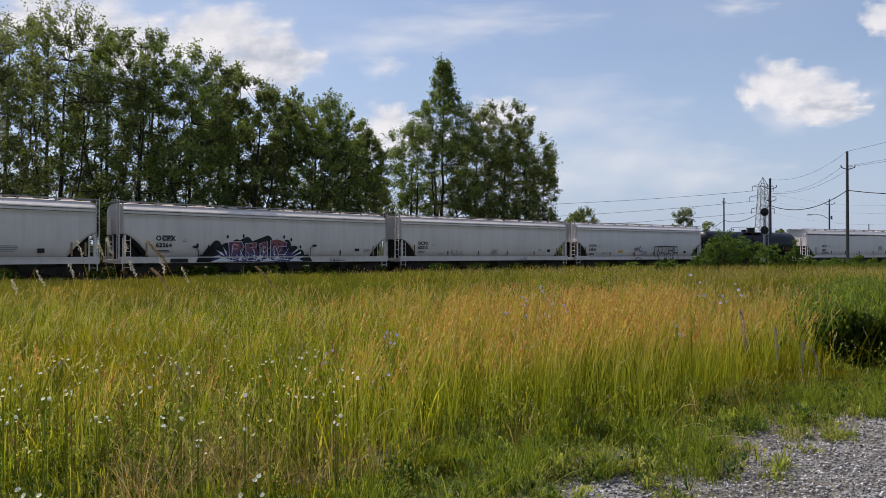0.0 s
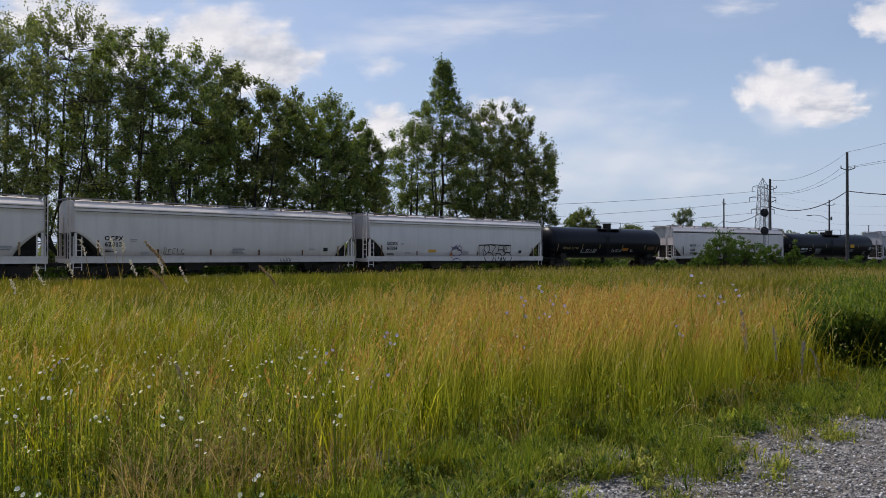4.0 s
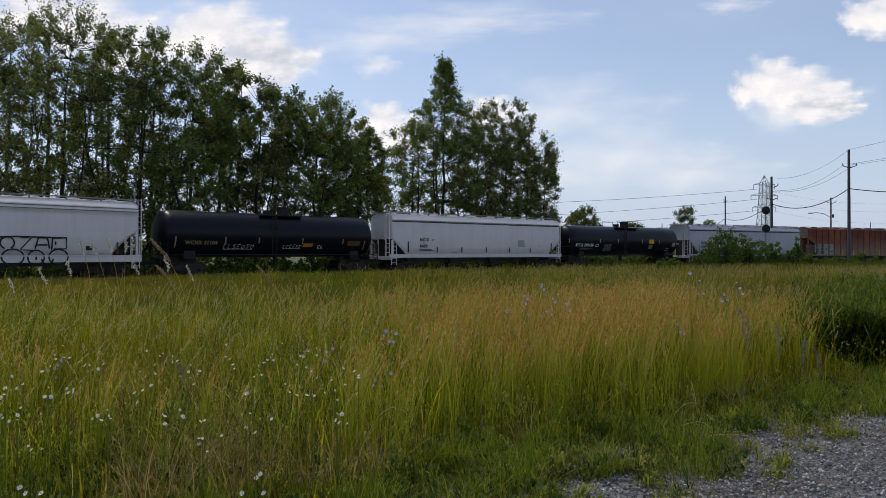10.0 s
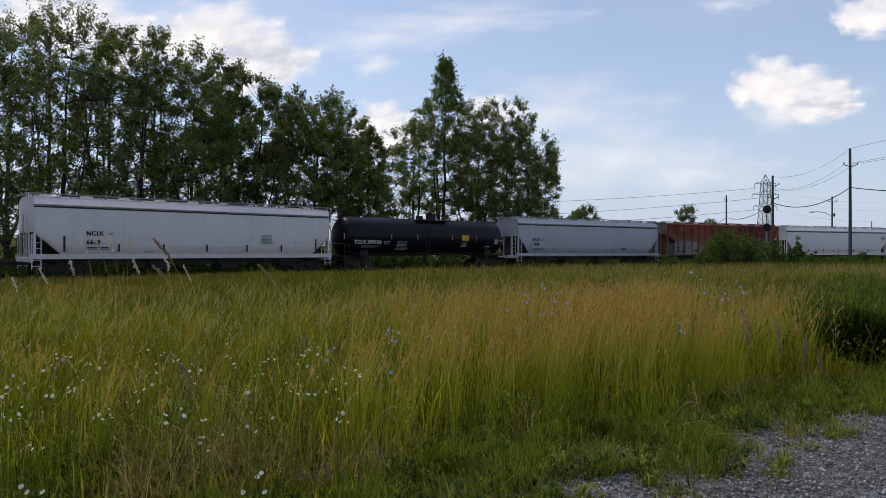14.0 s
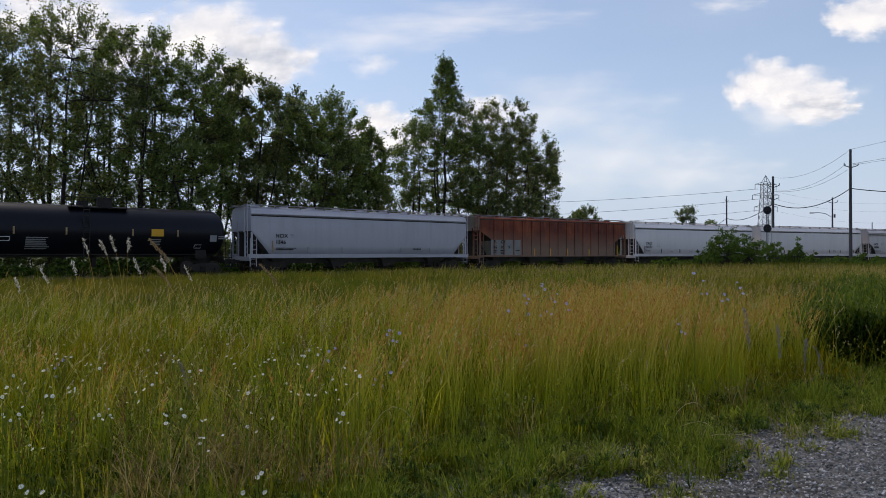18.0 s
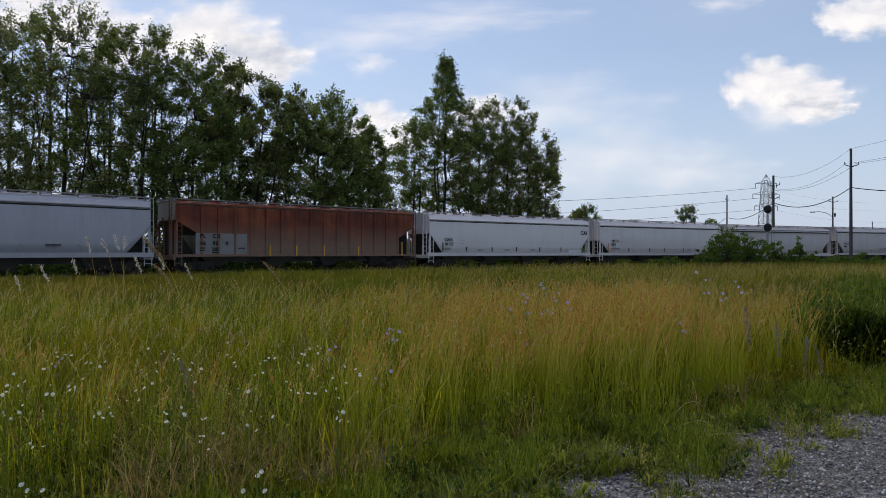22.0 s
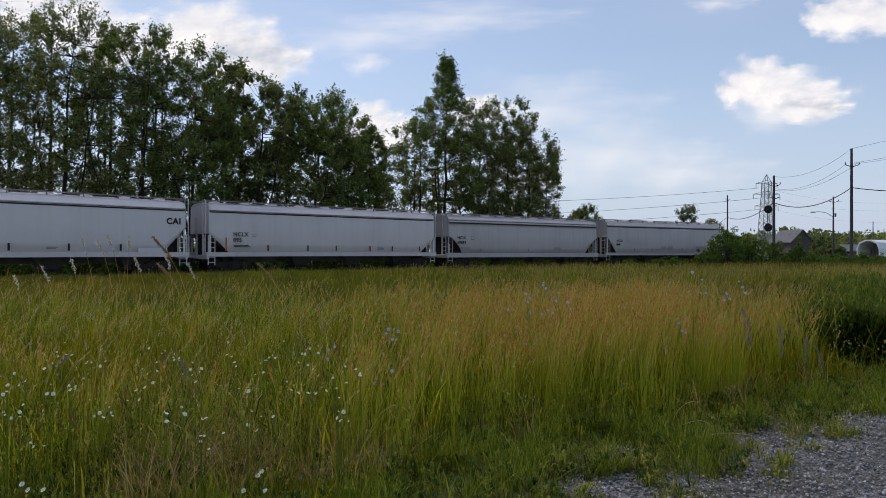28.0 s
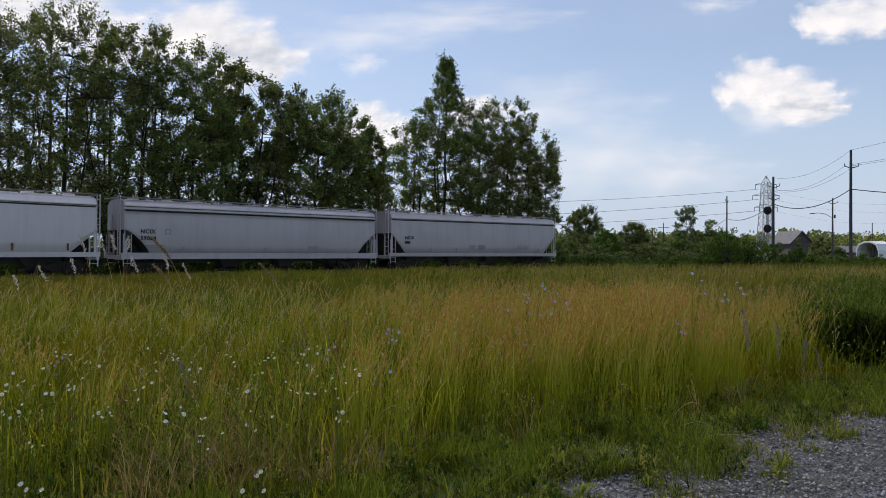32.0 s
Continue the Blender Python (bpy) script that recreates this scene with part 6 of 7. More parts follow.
def headed_stalks(xy, height, rng, head, spikelets, grain, lean=0.14, thick=0.0032):
    """Thin stalks that carry a loose head of small grains: points and triangles of the stalks and of the heads."""
    n = len(xy)
    az = rng.normal(0.6, 1.3, n)
    d = np.stack([np.cos(az), np.sin(az)], 1)
    turn = rng.random(n) * np.pi
    e = np.stack([np.cos(turn), np.sin(turn)], 1)
    ln = lean * (0.2 + rng.random(n)) * height

    def line(t):
        c = np.empty((n, 3))
        c[:, :2] = xy + d * (ln * t ** 2.2)[:, None]
        c[:, 2] = height * (t - 0.06 * t ** 3)
        return c
    rows = []
    for t in (0, 0.5, 0.85, 1.0):
        c = line(np.full(n, t))
        w = np.full((n, 1), thick * (1 - 0.5 * t))
        l, r = c.copy(), c.copy()
        l[:, :2] -= e * w
        r[:, :2] += e * w
        rows += [l, r]
    stem = np.stack(rows, 1).reshape(-1, 3)
    t = []
    for i in range(3):
        t += [(2 * i, 2 * i + 1, 2 * i + 3), (2 * i, 2 * i + 3, 2 * i + 2)]
    stem_t = (np.arange(n)[:, None, None] * 8 + np.array(t)[None]).reshape(-1, 3)
    # grains round the last stretch of each stalk, lying close along it
    q = []
    span = head / height
    for j in range(spikelets):
        t = 1.0 - span * (j + rng.random(n)) / spikelets
        c = line(t)
        up = line(np.minimum(t + 0.02, 1.02)) - c
        up /= np.linalg.norm(up, axis=1, keepdims=True)
        side = rng.normal(0, 1, (n, 3))
        side -= up * np.sum(side * up, 1, keepdims=True)
        side /= np.maximum(np.linalg.norm(side, axis=1, keepdims=True), 1e-6)
        belly = (np.sin(np.pi * np.clip((j + 0.7) / (spikelets + 0.4), 0, 1)))
        o = c + side * (grain * (0.25 + 0.9 * belly * rng.random((n, 1))))
        g = up * (grain * 2.2) + side * (grain * 0.5)
        w = np.cross(up, side) * (grain * 0.32)
        q.append(np.stack([o, o + g * 0.5 + w, o + g, o + g * 0.5 - w], 1))
    q = np.stack(q, 1).reshape(-1, 3)
    k = np.arange(n * spikelets)[:, None] * 4
    q_t = np.concatenate([k + [0, 1, 2], k + [0, 2, 3]], 1).reshape(-1, 3)
    return stem, stem_t, q, q_t


def scatter(rng, count, near, far, power=1.0, spread=0.72):
    """Points over the wedge of field between two depths, denser near."""
    y = near + (far - near) * rng.random(count) ** power
    x = (rng.random(count) * 2 - 1) * (y * spread + 0.6)
    return np.stack([x, y], 1)


def edge(x):
    """Where the tall grass begins, seen from the lane."""
    return np.where(x < -1.2, 4.2 + 0.1 * (x + 1.2), 4.95 + 0.66 * x) + 0.22 * np.sin(x * 2.3) + 0.14 * np.sin(x * 5.1 + 1)


def drift(p, scale, seed):
    return np.array([noise.noise((x * scale, y * scale, seed)) for x, y in p])


def short_of_track(p, off=-3.4):
    return np.hypot(p[:, 0] - CENTRE.x, p[:, 1] - CENTRE.y) < RADIUS + off


def gold_zone(p):
    """How much ripe grass stands at a place: most in a broad drift ahead and to the right."""
    col = p[:, 0] / p[:, 1]
    g = np.exp(-((col - 0.20) / 0.27) ** 2) * np.clip((18 - p[:, 1]) / 9, 0, 1) ** 1.3
    return np.clip(g + 0.35 * drift(p, 0.45, 8) * (g > 0.05), 0, 1)


def weed_zone(p):
    """The dark leafy stand at the right-hand edge of the field."""
    col = p[:, 0] / p[:, 1] - 0.505 - 0.06 * np.sin(p[:, 1] * 9.7 + p[:, 0] * 23.0)
    return (col > 0) & (p[:, 1] > 9.6) & (p[:, 1] < 17)


def stuff(name, me, label, category="grass"):
    return tagged(new(name, me), label, category, kind="stuff")


def build_grass():
    rng = np.random.default_rng(7)
    # tufts of blades, with darker gaps between them
    c = scatter(rng, 17500, 3.4, 14, 0.85)
    c = c[rng.random(len(c)) < 0.62 + 1.7 * drift(c, 1.5, 2)]
    tall = 0.36 + 0.34 * rng.random(len(c)) + 0.34 * drift(c, 1.1, 3)
    p = np.repeat(c, 7, axis=0) + rng.normal(0, 0.035, (len(c) * 7, 2))
    h = np.repeat(tall, 7) * rng.uniform(0.5, 1.15, len(p))
    k = (p[:, 1] > edge(p[:, 0]) - 0.1) & ~weed_zone(p)
    p, h = p[k], h[k]
    h = h * np.clip((p[:, 1] - edge(p[:, 0])) / 1.0, 0.4, 1)
    stuff("meadow_grass", blades("meadow_grass", p, np.maximum(h, 0.12), 0.0065 + 0.013 * rng.random(len(p)) ** 2.2, 0.42, M["grass_green"], rng), "dense tufted green and straw-coloured meadow grass")
    # the field on to the railway
    p = scatter(rng, 100000, 13, 54, 0.8)
    p = p[short_of_track(p) & ~weed_zone(p)]
    h = 0.34 + 0.26 * rng.random(len(p)) + 0.2 * drift(p, 0.25, 5)
    stuff("far_meadow_grass", blades("far_meadow_grass", p, np.maximum(h, 0.15), 0.008 + 0.0007 * p[:, 1], 0.5, M["grass_far"], rng, 2), "olive green meadow grass stretching to the railway")
    p = scatter(rng, 26000, 50, 100, 0.8)
    p = p[short_of_track(p) & (p[:, 0] > 0)]
    stuff("field_edge_grass", blades("field_edge_grass", p, 0.6 + 0.4 * rng.random(len(p)), 0.06 + 0 * p[:, 1], 0.5, M["grass_far"], rng, 2), "olive green grass along the railway")
    p = np.array([tuple(track_at(s, o)[0])[:2] for s, o in zip(rng.uniform(-60, 120, 16000), rng.uniform(5.5, 15, 16000))])
    stuff("lineside_grass", blades("lineside_grass", p, 0.5 + 0.6 * rng.random(len(p)), 0.05 + 0 * p[:, 1], 0.5, M["weed_green"], rng, 2), "rough grass on the far side of the railway")
    # ripe headed grass
    c = scatter(rng, 4300, 4.7, 18, 0.95)
    c = c[(c[:, 1] > edge(c[:, 0]) + 0.3) & ~weed_zone(c)]
    c = c[rng.random(len(c)) < 0.02 + 0.88 * gold_zone(c)]
    num = rng.integers(3, 19, len(c))
    tall = 0.72 + 0.2 * rng.random(len(c)) + 0.16 * gold_zone(c) + 0.26 * drift(c, 1.1, 4)
    p = np.repeat(c, num, axis=0)
    p = p + rng.normal(0, 0.05, p.shape)
    h = np.maximum(np.repeat(tall, num) * rng.uniform(0.78, 1.12, len(p)), 0.3)
    st, stt, _, _ = headed_stalks(p, h, rng, 0.14, 1, 0.0135, 0.26, 0.0044)
    st2, stt2, q, qt = headed_stalks(p[::2] + 0.02, h[::2] * 1.05, rng, 0.15, 12, 0.0155, 0.26)
    stuff("ripe_grass_stalks", arrays_mesh("ripe_grass_stalks", st, stt, M["grass_gold"]), "tall golden grass stalks, green at the foot")
    stuff("headed_stalks", arrays_mesh("headed_stalks", st2, stt2, M["grass_gold"]), "golden grass stalks that bear seed heads")
    stuff("ripe_grass_heads", arrays_mesh("ripe_grass_heads", q, qt, M["seed_rust"]), "rusty golden seed heads of tall grass")
    # blades among the ripe grass
    k = rng.random(len(p)) < 0.9
    pp = p[k] + rng.normal(0, 0.05, (k.sum(), 2))
    stuff("ripe_grass_blades", blades("ripe_grass_blades", pp, h[k] * rng.uniform(0.5, 0.95, k.sum()), 0.004 + 0.003 * rng.random(k.sum()), 0.4, M["grass_gold"], rng), "upright golden green grass blades")
    # far ripe grass, a pinkish tan bloom over the field
    p = scatter(rng, 23000, 14, 46, 0.85)
    p = p[short_of_track(p) & ~weed_zone(p)]
    col = p[:, 0] / p[:, 1]
    p = p[rng.random(len(p)) < np.clip(0.12 + 1.5 * (col + 0.12), 0.06, 0.9) * np.clip(0.55 + 1.6 * drift(p, 0.22, 41), 0, 1)]
    h = 0.62 + 0.36 * rng.random(len(p)) + 0.16 * drift(p, 0.4, 43)
    st, stt, q, qt = headed_stalks(p, h, rng, 0.17, 5, 0.022, 0.25, 0.005)
    stuff("far_ripe_stalks", arrays_mesh("far_ripe_stalks", st, stt, M["grass_gold"]), "ripe grass stalks farther out in the field")
    stuff("far_ripe_heads", arrays_mesh("far_ripe_heads", q, qt, M["seed_pink"]), "pinkish tan seed heads of distant grass")
    # curled dry grass low among the flowers
    c = scatter(rng, 1500, 4.0, 8.0, 0.9)
    col = c[:, 0] / c[:, 1]
    c = c[(c[:, 1] > edge(c[:, 0]) - 0.05) & (rng.random(len(c)) < 0.10 + 0.9 * np.exp(-((col + 0.37) / 0.16) ** 2))]
    g = np.repeat(c, 16, axis=0) + rng.normal(0, 0.045, (len(c) * 16, 2))
    stuff("dry_grass", blades("dry_grass", g, 0.20 + 0.42 * rng.random(len(g)), 0.004 + 0.004 * rng.random(len(g)), 1.15, M["dry_leaf"], rng, 4), "curled brown dry grass among the green")
    # pale straw heads scattered over the whole meadow
    p = scatter(rng, 2600, 4.4, 17, 0.8)
    p = p[(p[:, 1] > edge(p[:, 0]) + 0.3) & ~weed_zone(p)]
    h = 0.6 + 0.5 * rng.random(len(p)) ** 1.5
    st, stt, q, qt = headed_stalks(p, h, rng, 0.13, 10, 0.012, 0.45)
    stuff("straw_stalks", arrays_mesh("straw_stalks", st, stt, M["grass_gold"]), "scattered taller straw-coloured stalks")
    stuff("straw_heads", arrays_mesh("straw_heads", q, qt, M["seed_straw"]), "pale straw seed heads over the meadow")
    # long arching blades that stand out of the near grass
    p = scatter(rng, 1500, 4.2, 9, 0.8)
    p = p[p[:, 1] > edge(p[:, 0]) + 0.1]
    stuff("arching_blades", blades("arching_blades", p, 0.55 + 0.4 * rng.random(len(p)), 0.006 + 0.003 * rng.random(len(p)), 1.1, M["grass_green"], rng, 5), "long arching grass blades")
    # brown-red sorrel in the left part of the meadow
    p = scatter(rng, 1500, 4.3, 12, 0.8)
    p = p[(p[:, 1] > edge(p[:, 0]) + 0.1) & (p[:, 0] / p[:, 1] < -0.05)]
    p = p[drift(p, 0.8, 12) > 0.0]
    h = 0.4 + 0.35 * rng.random(len(p))
    st, stt, q, qt = headed_stalks(p, h, rng, 0.24, 26, 0.014, 0.12)
    stuff("sorrel_stalks", arrays_mesh("sorrel_stalks", st, stt, M["grass_gold"]), "reddish stalks of sorrel in the grass")
    stuff("sorrel_heads", arrays_mesh("sorrel_heads", q, qt, M["sorrel"]), "brown-red seed spikes of sorrel")


def leaf_tufts(name, bases, count, length, width, up, mat, rng):
    """Low tufts of broad pointed leaves that spring from one base: two bent pieces a leaf."""
    b = np.repeat(bases, count, axis=0)
    n = len(b)
    az = rng.random(n) * 2 * np.pi
    d = np.stack([np.cos(az), np.sin(az), np.zeros(n)], 1)
    e = np.stack([-np.sin(az), np.cos(az), np.zeros(n)], 1)
    L = (length * (0.5 + 0.8 * rng.random(n)))[:, None]
    u = (up * (0.3 + rng.random(n)))[:, None]
    w = L * width
    zv = np.array([0, 0, 1.0])
    p0 = b + d * 0.01
    p1 = b + d * L * 0.5 + zv * (L * u)
    p2 = b + d * L + zv * (L * u * 0.75)
    co = np.stack([p0 - e * w * 0.2, p0 + e * w * 0.2, p1 + e * w * 0.5, p1 - e * w * 0.5, p2], 1).reshape(-1, 3)
    k = np.arange(n)[:, None] * 5
    tris = np.concatenate([k + [0, 1, 2], k + [0, 2, 3], k + [3, 2, 4]], 1).reshape(-1, 3)
    return arrays_mesh(name, co, tris, mat)


def build_weeds():
    rng = np.random.default_rng(17)
    # low leafy growth between grass and gravel, thinning out over the stones
    x = rng.uniform(-3.5, 7.5, 16000)
    off = rng.uniform(-1.8, 0.5, 16000)
    p = np.stack([x, edge(x) + off, 0 * x], 1)
    rim = -1.08 - 0.25 * np.clip(1.35 - x, 0, 1) + 0.13 * np.sin(x * 3.1) + 0.55 * drift(p[:, :2], 2.1, 5)
    fade = np.clip((off - rim) / 0.28, 0, 1) * np.clip(0.62 + 1.5 * drift(p[:, :2], 2.6, 29), 0.05, 1)
    stray = 0.5 * (drift(p[:, :2], 2.4, 21) > 0.22) * (off > -1.6)
    keep = rng.random(len(x)) < np.maximum(np.where(x < 0.7, np.maximum(fade, 0.5), fade), stray)
    keep &= p[:, 1] > 3.5
    p = p[keep]
    stuff("low_weeds", leaf_tufts("low_weeds", p, 9, 0.050, 0.24, 0.75, M["weed_low"], rng), "low leafy green weeds at the edge of the gravel", "weeds")
    # larger leafy clumps among them, dark and bright
    c = p[rng.random(len(p)) < 0.035]
    lv = np.repeat(c, 5, axis=0) + np.concatenate([rng.normal(0, 0.05, (len(c) * 5, 2)), 0.10 * rng.random((len(c) * 5, 1))], 1)
    stuff("leafy_clumps", leaf_tufts("leafy_clumps", lv, 10, 0.058, 0.2, 0.7, M["forb_leaf"], rng), "leafy weed clumps at the edge of the gravel", "weeds")
    c = p[rng.random(len(p)) < 0.03]
    lv = np.repeat(c, 6, axis=0) + np.concatenate([rng.normal(0, 0.06, (len(c) * 6, 2)), 0.16 * rng.random((len(c) * 6, 1))], 1)
    stuff("dark_clumps", leaf_tufts("dark_clumps", lv, 9, 0.05, 0.24, 0.8, M["weed_green"], rng), "dark green weed clumps at the edge of the gravel", "weeds")
    c = p[rng.random(len(p)) < 0.05]
    g = np.repeat(c[:, :2], 9, axis=0) + rng.normal(0, 0.05, (len(c) * 9, 2))
    stuff("dead_grass", blades("dead_grass", g, 0.04 + 0.16 * rng.random(len(g)), 0.003 + 0.003 * rng.random(len(g)), 1.3, M["dry_leaf"], rng), "short dead grass on the gravel")
    g = np.repeat(p[::2, :2], 8, axis=0) + rng.normal(0, 0.045, (len(p[::2]) * 8, 2))
    stuff("short_grass", blades("short_grass", g, 0.06 + 0.17 * rng.random(len(g)) ** 1.6, 0.004 + 0.003 * rng.random(len(g)), 0.7, M["weed_low"], rng), "short tufts of green grass on the gravel")
    # broad-leaved plants under the tall grass along the rim
    x = rng.uniform(-3.5, 6, 3000)
    p = np.stack([x, edge(x) + rng.uniform(0.0, 1.0, 3000), rng.uniform(0.0, 0.28, 3000)], 1)
    p = p[(drift(p[:, :2], 1.9, 33) > -0.02) & (p[:, 0] > 0.0) & (rng.random(len(p)) < 0.6)]
    stuff("rim_weeds", leaf_tufts("rim_weeds", p, 8, 0.042, 0.2, 1.0, M["forb_leaf"], rng), "leafy weeds under the front of the tall grass", "weeds")
    # brighter tufts of grass along the rim
    x = rng.uniform(-1.5, 6.5, 900)
    c = np.stack([x, edge(x) + rng.uniform(-1.0, 0.2, 900)], 1)
    c = c[(drift(c, 1.4, 51) > -0.05) & (rng.random(len(c)) < np.clip(1.25 - 0.2 * c[:, 0], 0.3, 1))]
    g = np.repeat(c, 22, axis=0) + rng.normal(0, 0.035, (len(c) * 22, 2))
    stuff("rim_tufts", blades("rim_tufts", g, np.repeat(0.14 + 0.28 * rng.random(len(c)), 22) * rng.uniform(0.5, 1.1, len(g)), 0.005 + 0.005 * rng.random(len(g)), 0.8, M["tuft_green"], rng, 3), "bright green grass tufts along the field edge")
    # leafy forbs in the meadow, most on the flowery side
    c = scatter(rng, 9000, 3.7, 13, 0.9)
    c = c[(c[:, 1] > edge(c[:, 0]) + 0.05) & (rng.random(len(c)) < np.clip(0.75 - 1.5 * (c[:, 0] / c[:, 1] + 0.1), 0.12, 1))]
    c = c[drift(c, 0.8, 61) > -0.18]
    lv = np.repeat(c, 9, axis=0)
    hz = np.repeat(0.25 + 0.38 * rng.random(len(c)), 9) * np.tile(np.linspace(0.25, 1, 9), len(c))
    lv = np.concatenate([lv + rng.normal(0, 0.025, lv.shape), hz[:, None]], 1)
    stuff("meadow_forbs", leaf_tufts("meadow_forbs", lv, 2, 0.04, 0.30, 0.7, M["forb_leaf"], rng), "small bright leaves of meadow flowers among the grass", "wild plants")
    # the dark stand
    n = 3500
    y = 9.1 + 13 * rng.random(n) ** 1.4
    x = y * (0.47 + 0.33 * rng.random(n) ** 0.7)
    xy = np.stack([x, y], 1)
    side = np.clip((x / y - 0.47) / 0.10, 0, 1)
    h = (0.62 + 0.32 * rng.random(n)) * (0.75 + 0.25 * side) * (1 + 0.5 * drift(xy, 1.2, 71))
    k = rng.random(n) < 0.03 + 0.97 * side ** 1.6
    x, y, h, xy = x[k], y[k], h[k], xy[k]
    n = len(x)
    stuff("weed_stems", blades("weed_stems", xy, h, 0.011 + 0 * y, 0.15, M["weed_green"], rng, 3), "upright stems of a dark green weed stand", "weeds")
    lv, k = [], 22
    for j in range(k):
        t = 0.22 + 0.78 * (j + rng.random(n)) / k
        lv.append(np.stack([x + rng.normal(0, 0.03, n), y + rng.normal(0, 0.03, n), h * t * 0.96], 1))
    # the upper leaves take the lighter green that stands in for light from above
    high = np.concatenate(lv[15:])
    lv = np.concatenate(lv[:15])
    stuff("weed_tops", leaf_tufts("weed_tops", high, 2, 0.10, 0.17, 0.9, M["weed_lit_top"], rng), "young leaves on top of the tall weeds, lightened in colour as if lit", "weeds")
    stuff("weed_leaves", leaf_tufts("weed_leaves", lv, 1, 0.155, 0.21, 0.8, M["weed_green"], rng), "dense dark green leaves of tall weeds", "weeds")


def build_gravel():
    rng = np.random.default_rng(23)
    # bed
    xs = np.linspace(-30.0, 30.0, 161)
    v, f = [], []
    for x in xs:
        top = float(edge(np.array(max(x, -1.0)))) + 0.15
        top = min(top, 9.5) if x > -1 else top + 0.5 * noise.noise((x * 0.6, 3, 1)) - 1.2 * min(1.0, (-1 - x) / 2.5)
        for j in range(13):
            foot = -5 + 0.7 * noise.noise((x * 0.5, 7, 2))
            yy = foot + (max(top, 2.4) - foot) * (j / 12) ** 0.6
            v.append((x, yy, 0.022 + 0.012 * noise.noise((x * 1.7, yy * 1.7, 4)) - (0.05 if j == 12 else 0)))
    for i in range(160):
        for j in range(12):
            a = i * 13 + j
            f.append((a, a + 13, a + 14, a + 1))
    tagged(new("gravel_lane", mesh_from("gravel_lane", v, f, M["gravel_bed"], True)), "pale grey crushed-stone gravel lane", "gravel", kind="structure")
    n = 50000
    y = 2.9 + 7.3 * rng.random(n) ** 1.2
    y = np.where(y < 3.6, y - 2.2 * rng.random(n) ** 3, y)
    x = 0.08 * y + rng.random(n) * (0.72 * y)
    col = x / np.maximum(y, 0.5)
    k = rng.random(n) < np.clip((col - 0.08) / 0.1, 0.05, 1) * np.clip((0.80 - col) / 0.12, 0.05, 1)
    x, y = x[k], y[k]
    n = len(x)
    m = 15000       # a thinner cover over the rest of the lane
    x = np.concatenate([x, rng.uniform(-6, 11, m)])
    y = np.concatenate([y, rng.uniform(-4.5, 8, m)])
    n += m
    p = np.stack([x, y], 1)
    d = np.where(x < -1, 2.0 + 0.3 * np.sin(x * 2), edge(x) - 0.25) - y
    p = p[(d > 0) & (rng.random(n) < np.clip(0.3 + d * 0.9, 0, 1))]
    n = len(p)
    size = 0.0055 + 0.0105 * rng.random(n) ** 2.2
    oct_v = np.array([(1, 0, 0), (0, 1, 0), (-1, 0, 0), (0, -1, 0), (0, 0, 1), (0, 0, -0.6)], float)
    t = [(0, 1, 4), (1, 2, 4), (2, 3, 4), (3, 0, 4), (1, 0, 5), (2, 1, 5), (3, 2, 5), (0, 3, 5)]
    a = rng.random(n) * 6.28
    jit = 0.45 + 1.1 * rng.random((n, 6, 3))
    q = oct_v[None] * jit * size[:, None, None]
    q[:, :, 2] *= 0.75
    ca, sa = np.cos(a)[:, None], np.sin(a)[:, None]
    r = np.empty_like(q)
    r[:, :, 0] = q[:, :, 0] * ca - q[:, :, 1] * sa + p[:, 0:1]
    r[:, :, 1] = q[:, :, 0] * sa + q[:, :, 1] * ca + p[:, 1:2]
    r[:, :, 2] = q[:, :, 2] + 0.03 + 0.3 * size[:, None]
    tris = (np.arange(n)[:, None, None] * 6 + np.array(t)[None]).reshape(-1, 3)
    stuff("gravel_stones", arrays_mesh("gravel_stones", r.reshape(-1, 3), tris, M["gravel_stone"]), "loose angular grey gravel stones", "gravel")


SWAYERS = []


def flower_at(px, row, depth):
    return Vector(((px - 784) / 1231 * depth, depth, EYE - (row - 447) / 1231 * depth))


def petals(n, r0, r1, width, cup, mat, name):
    """A ring of petals, facing up along z."""
    v, f = [], []
    for i in range(n):
        a = 2 * math.pi * i / n
        c, s = math.cos(a), math.sin(a)
        for r, w, z in ((r0, 0.3, 0), (r1 * 0.7, 1, cup * 0.5), (r1, 0.7, cup)):
            for sg in (-1, 1):
                v.append((c * r - s * sg * width * w / 2, s * r + c * sg * width * w / 2, z))
        k = i * 6
        f += [(k, k + 1, k + 3, k + 2), (k + 2, k + 3, k + 5, k + 4)]
    return mesh_from(name, v, f, M[mat])


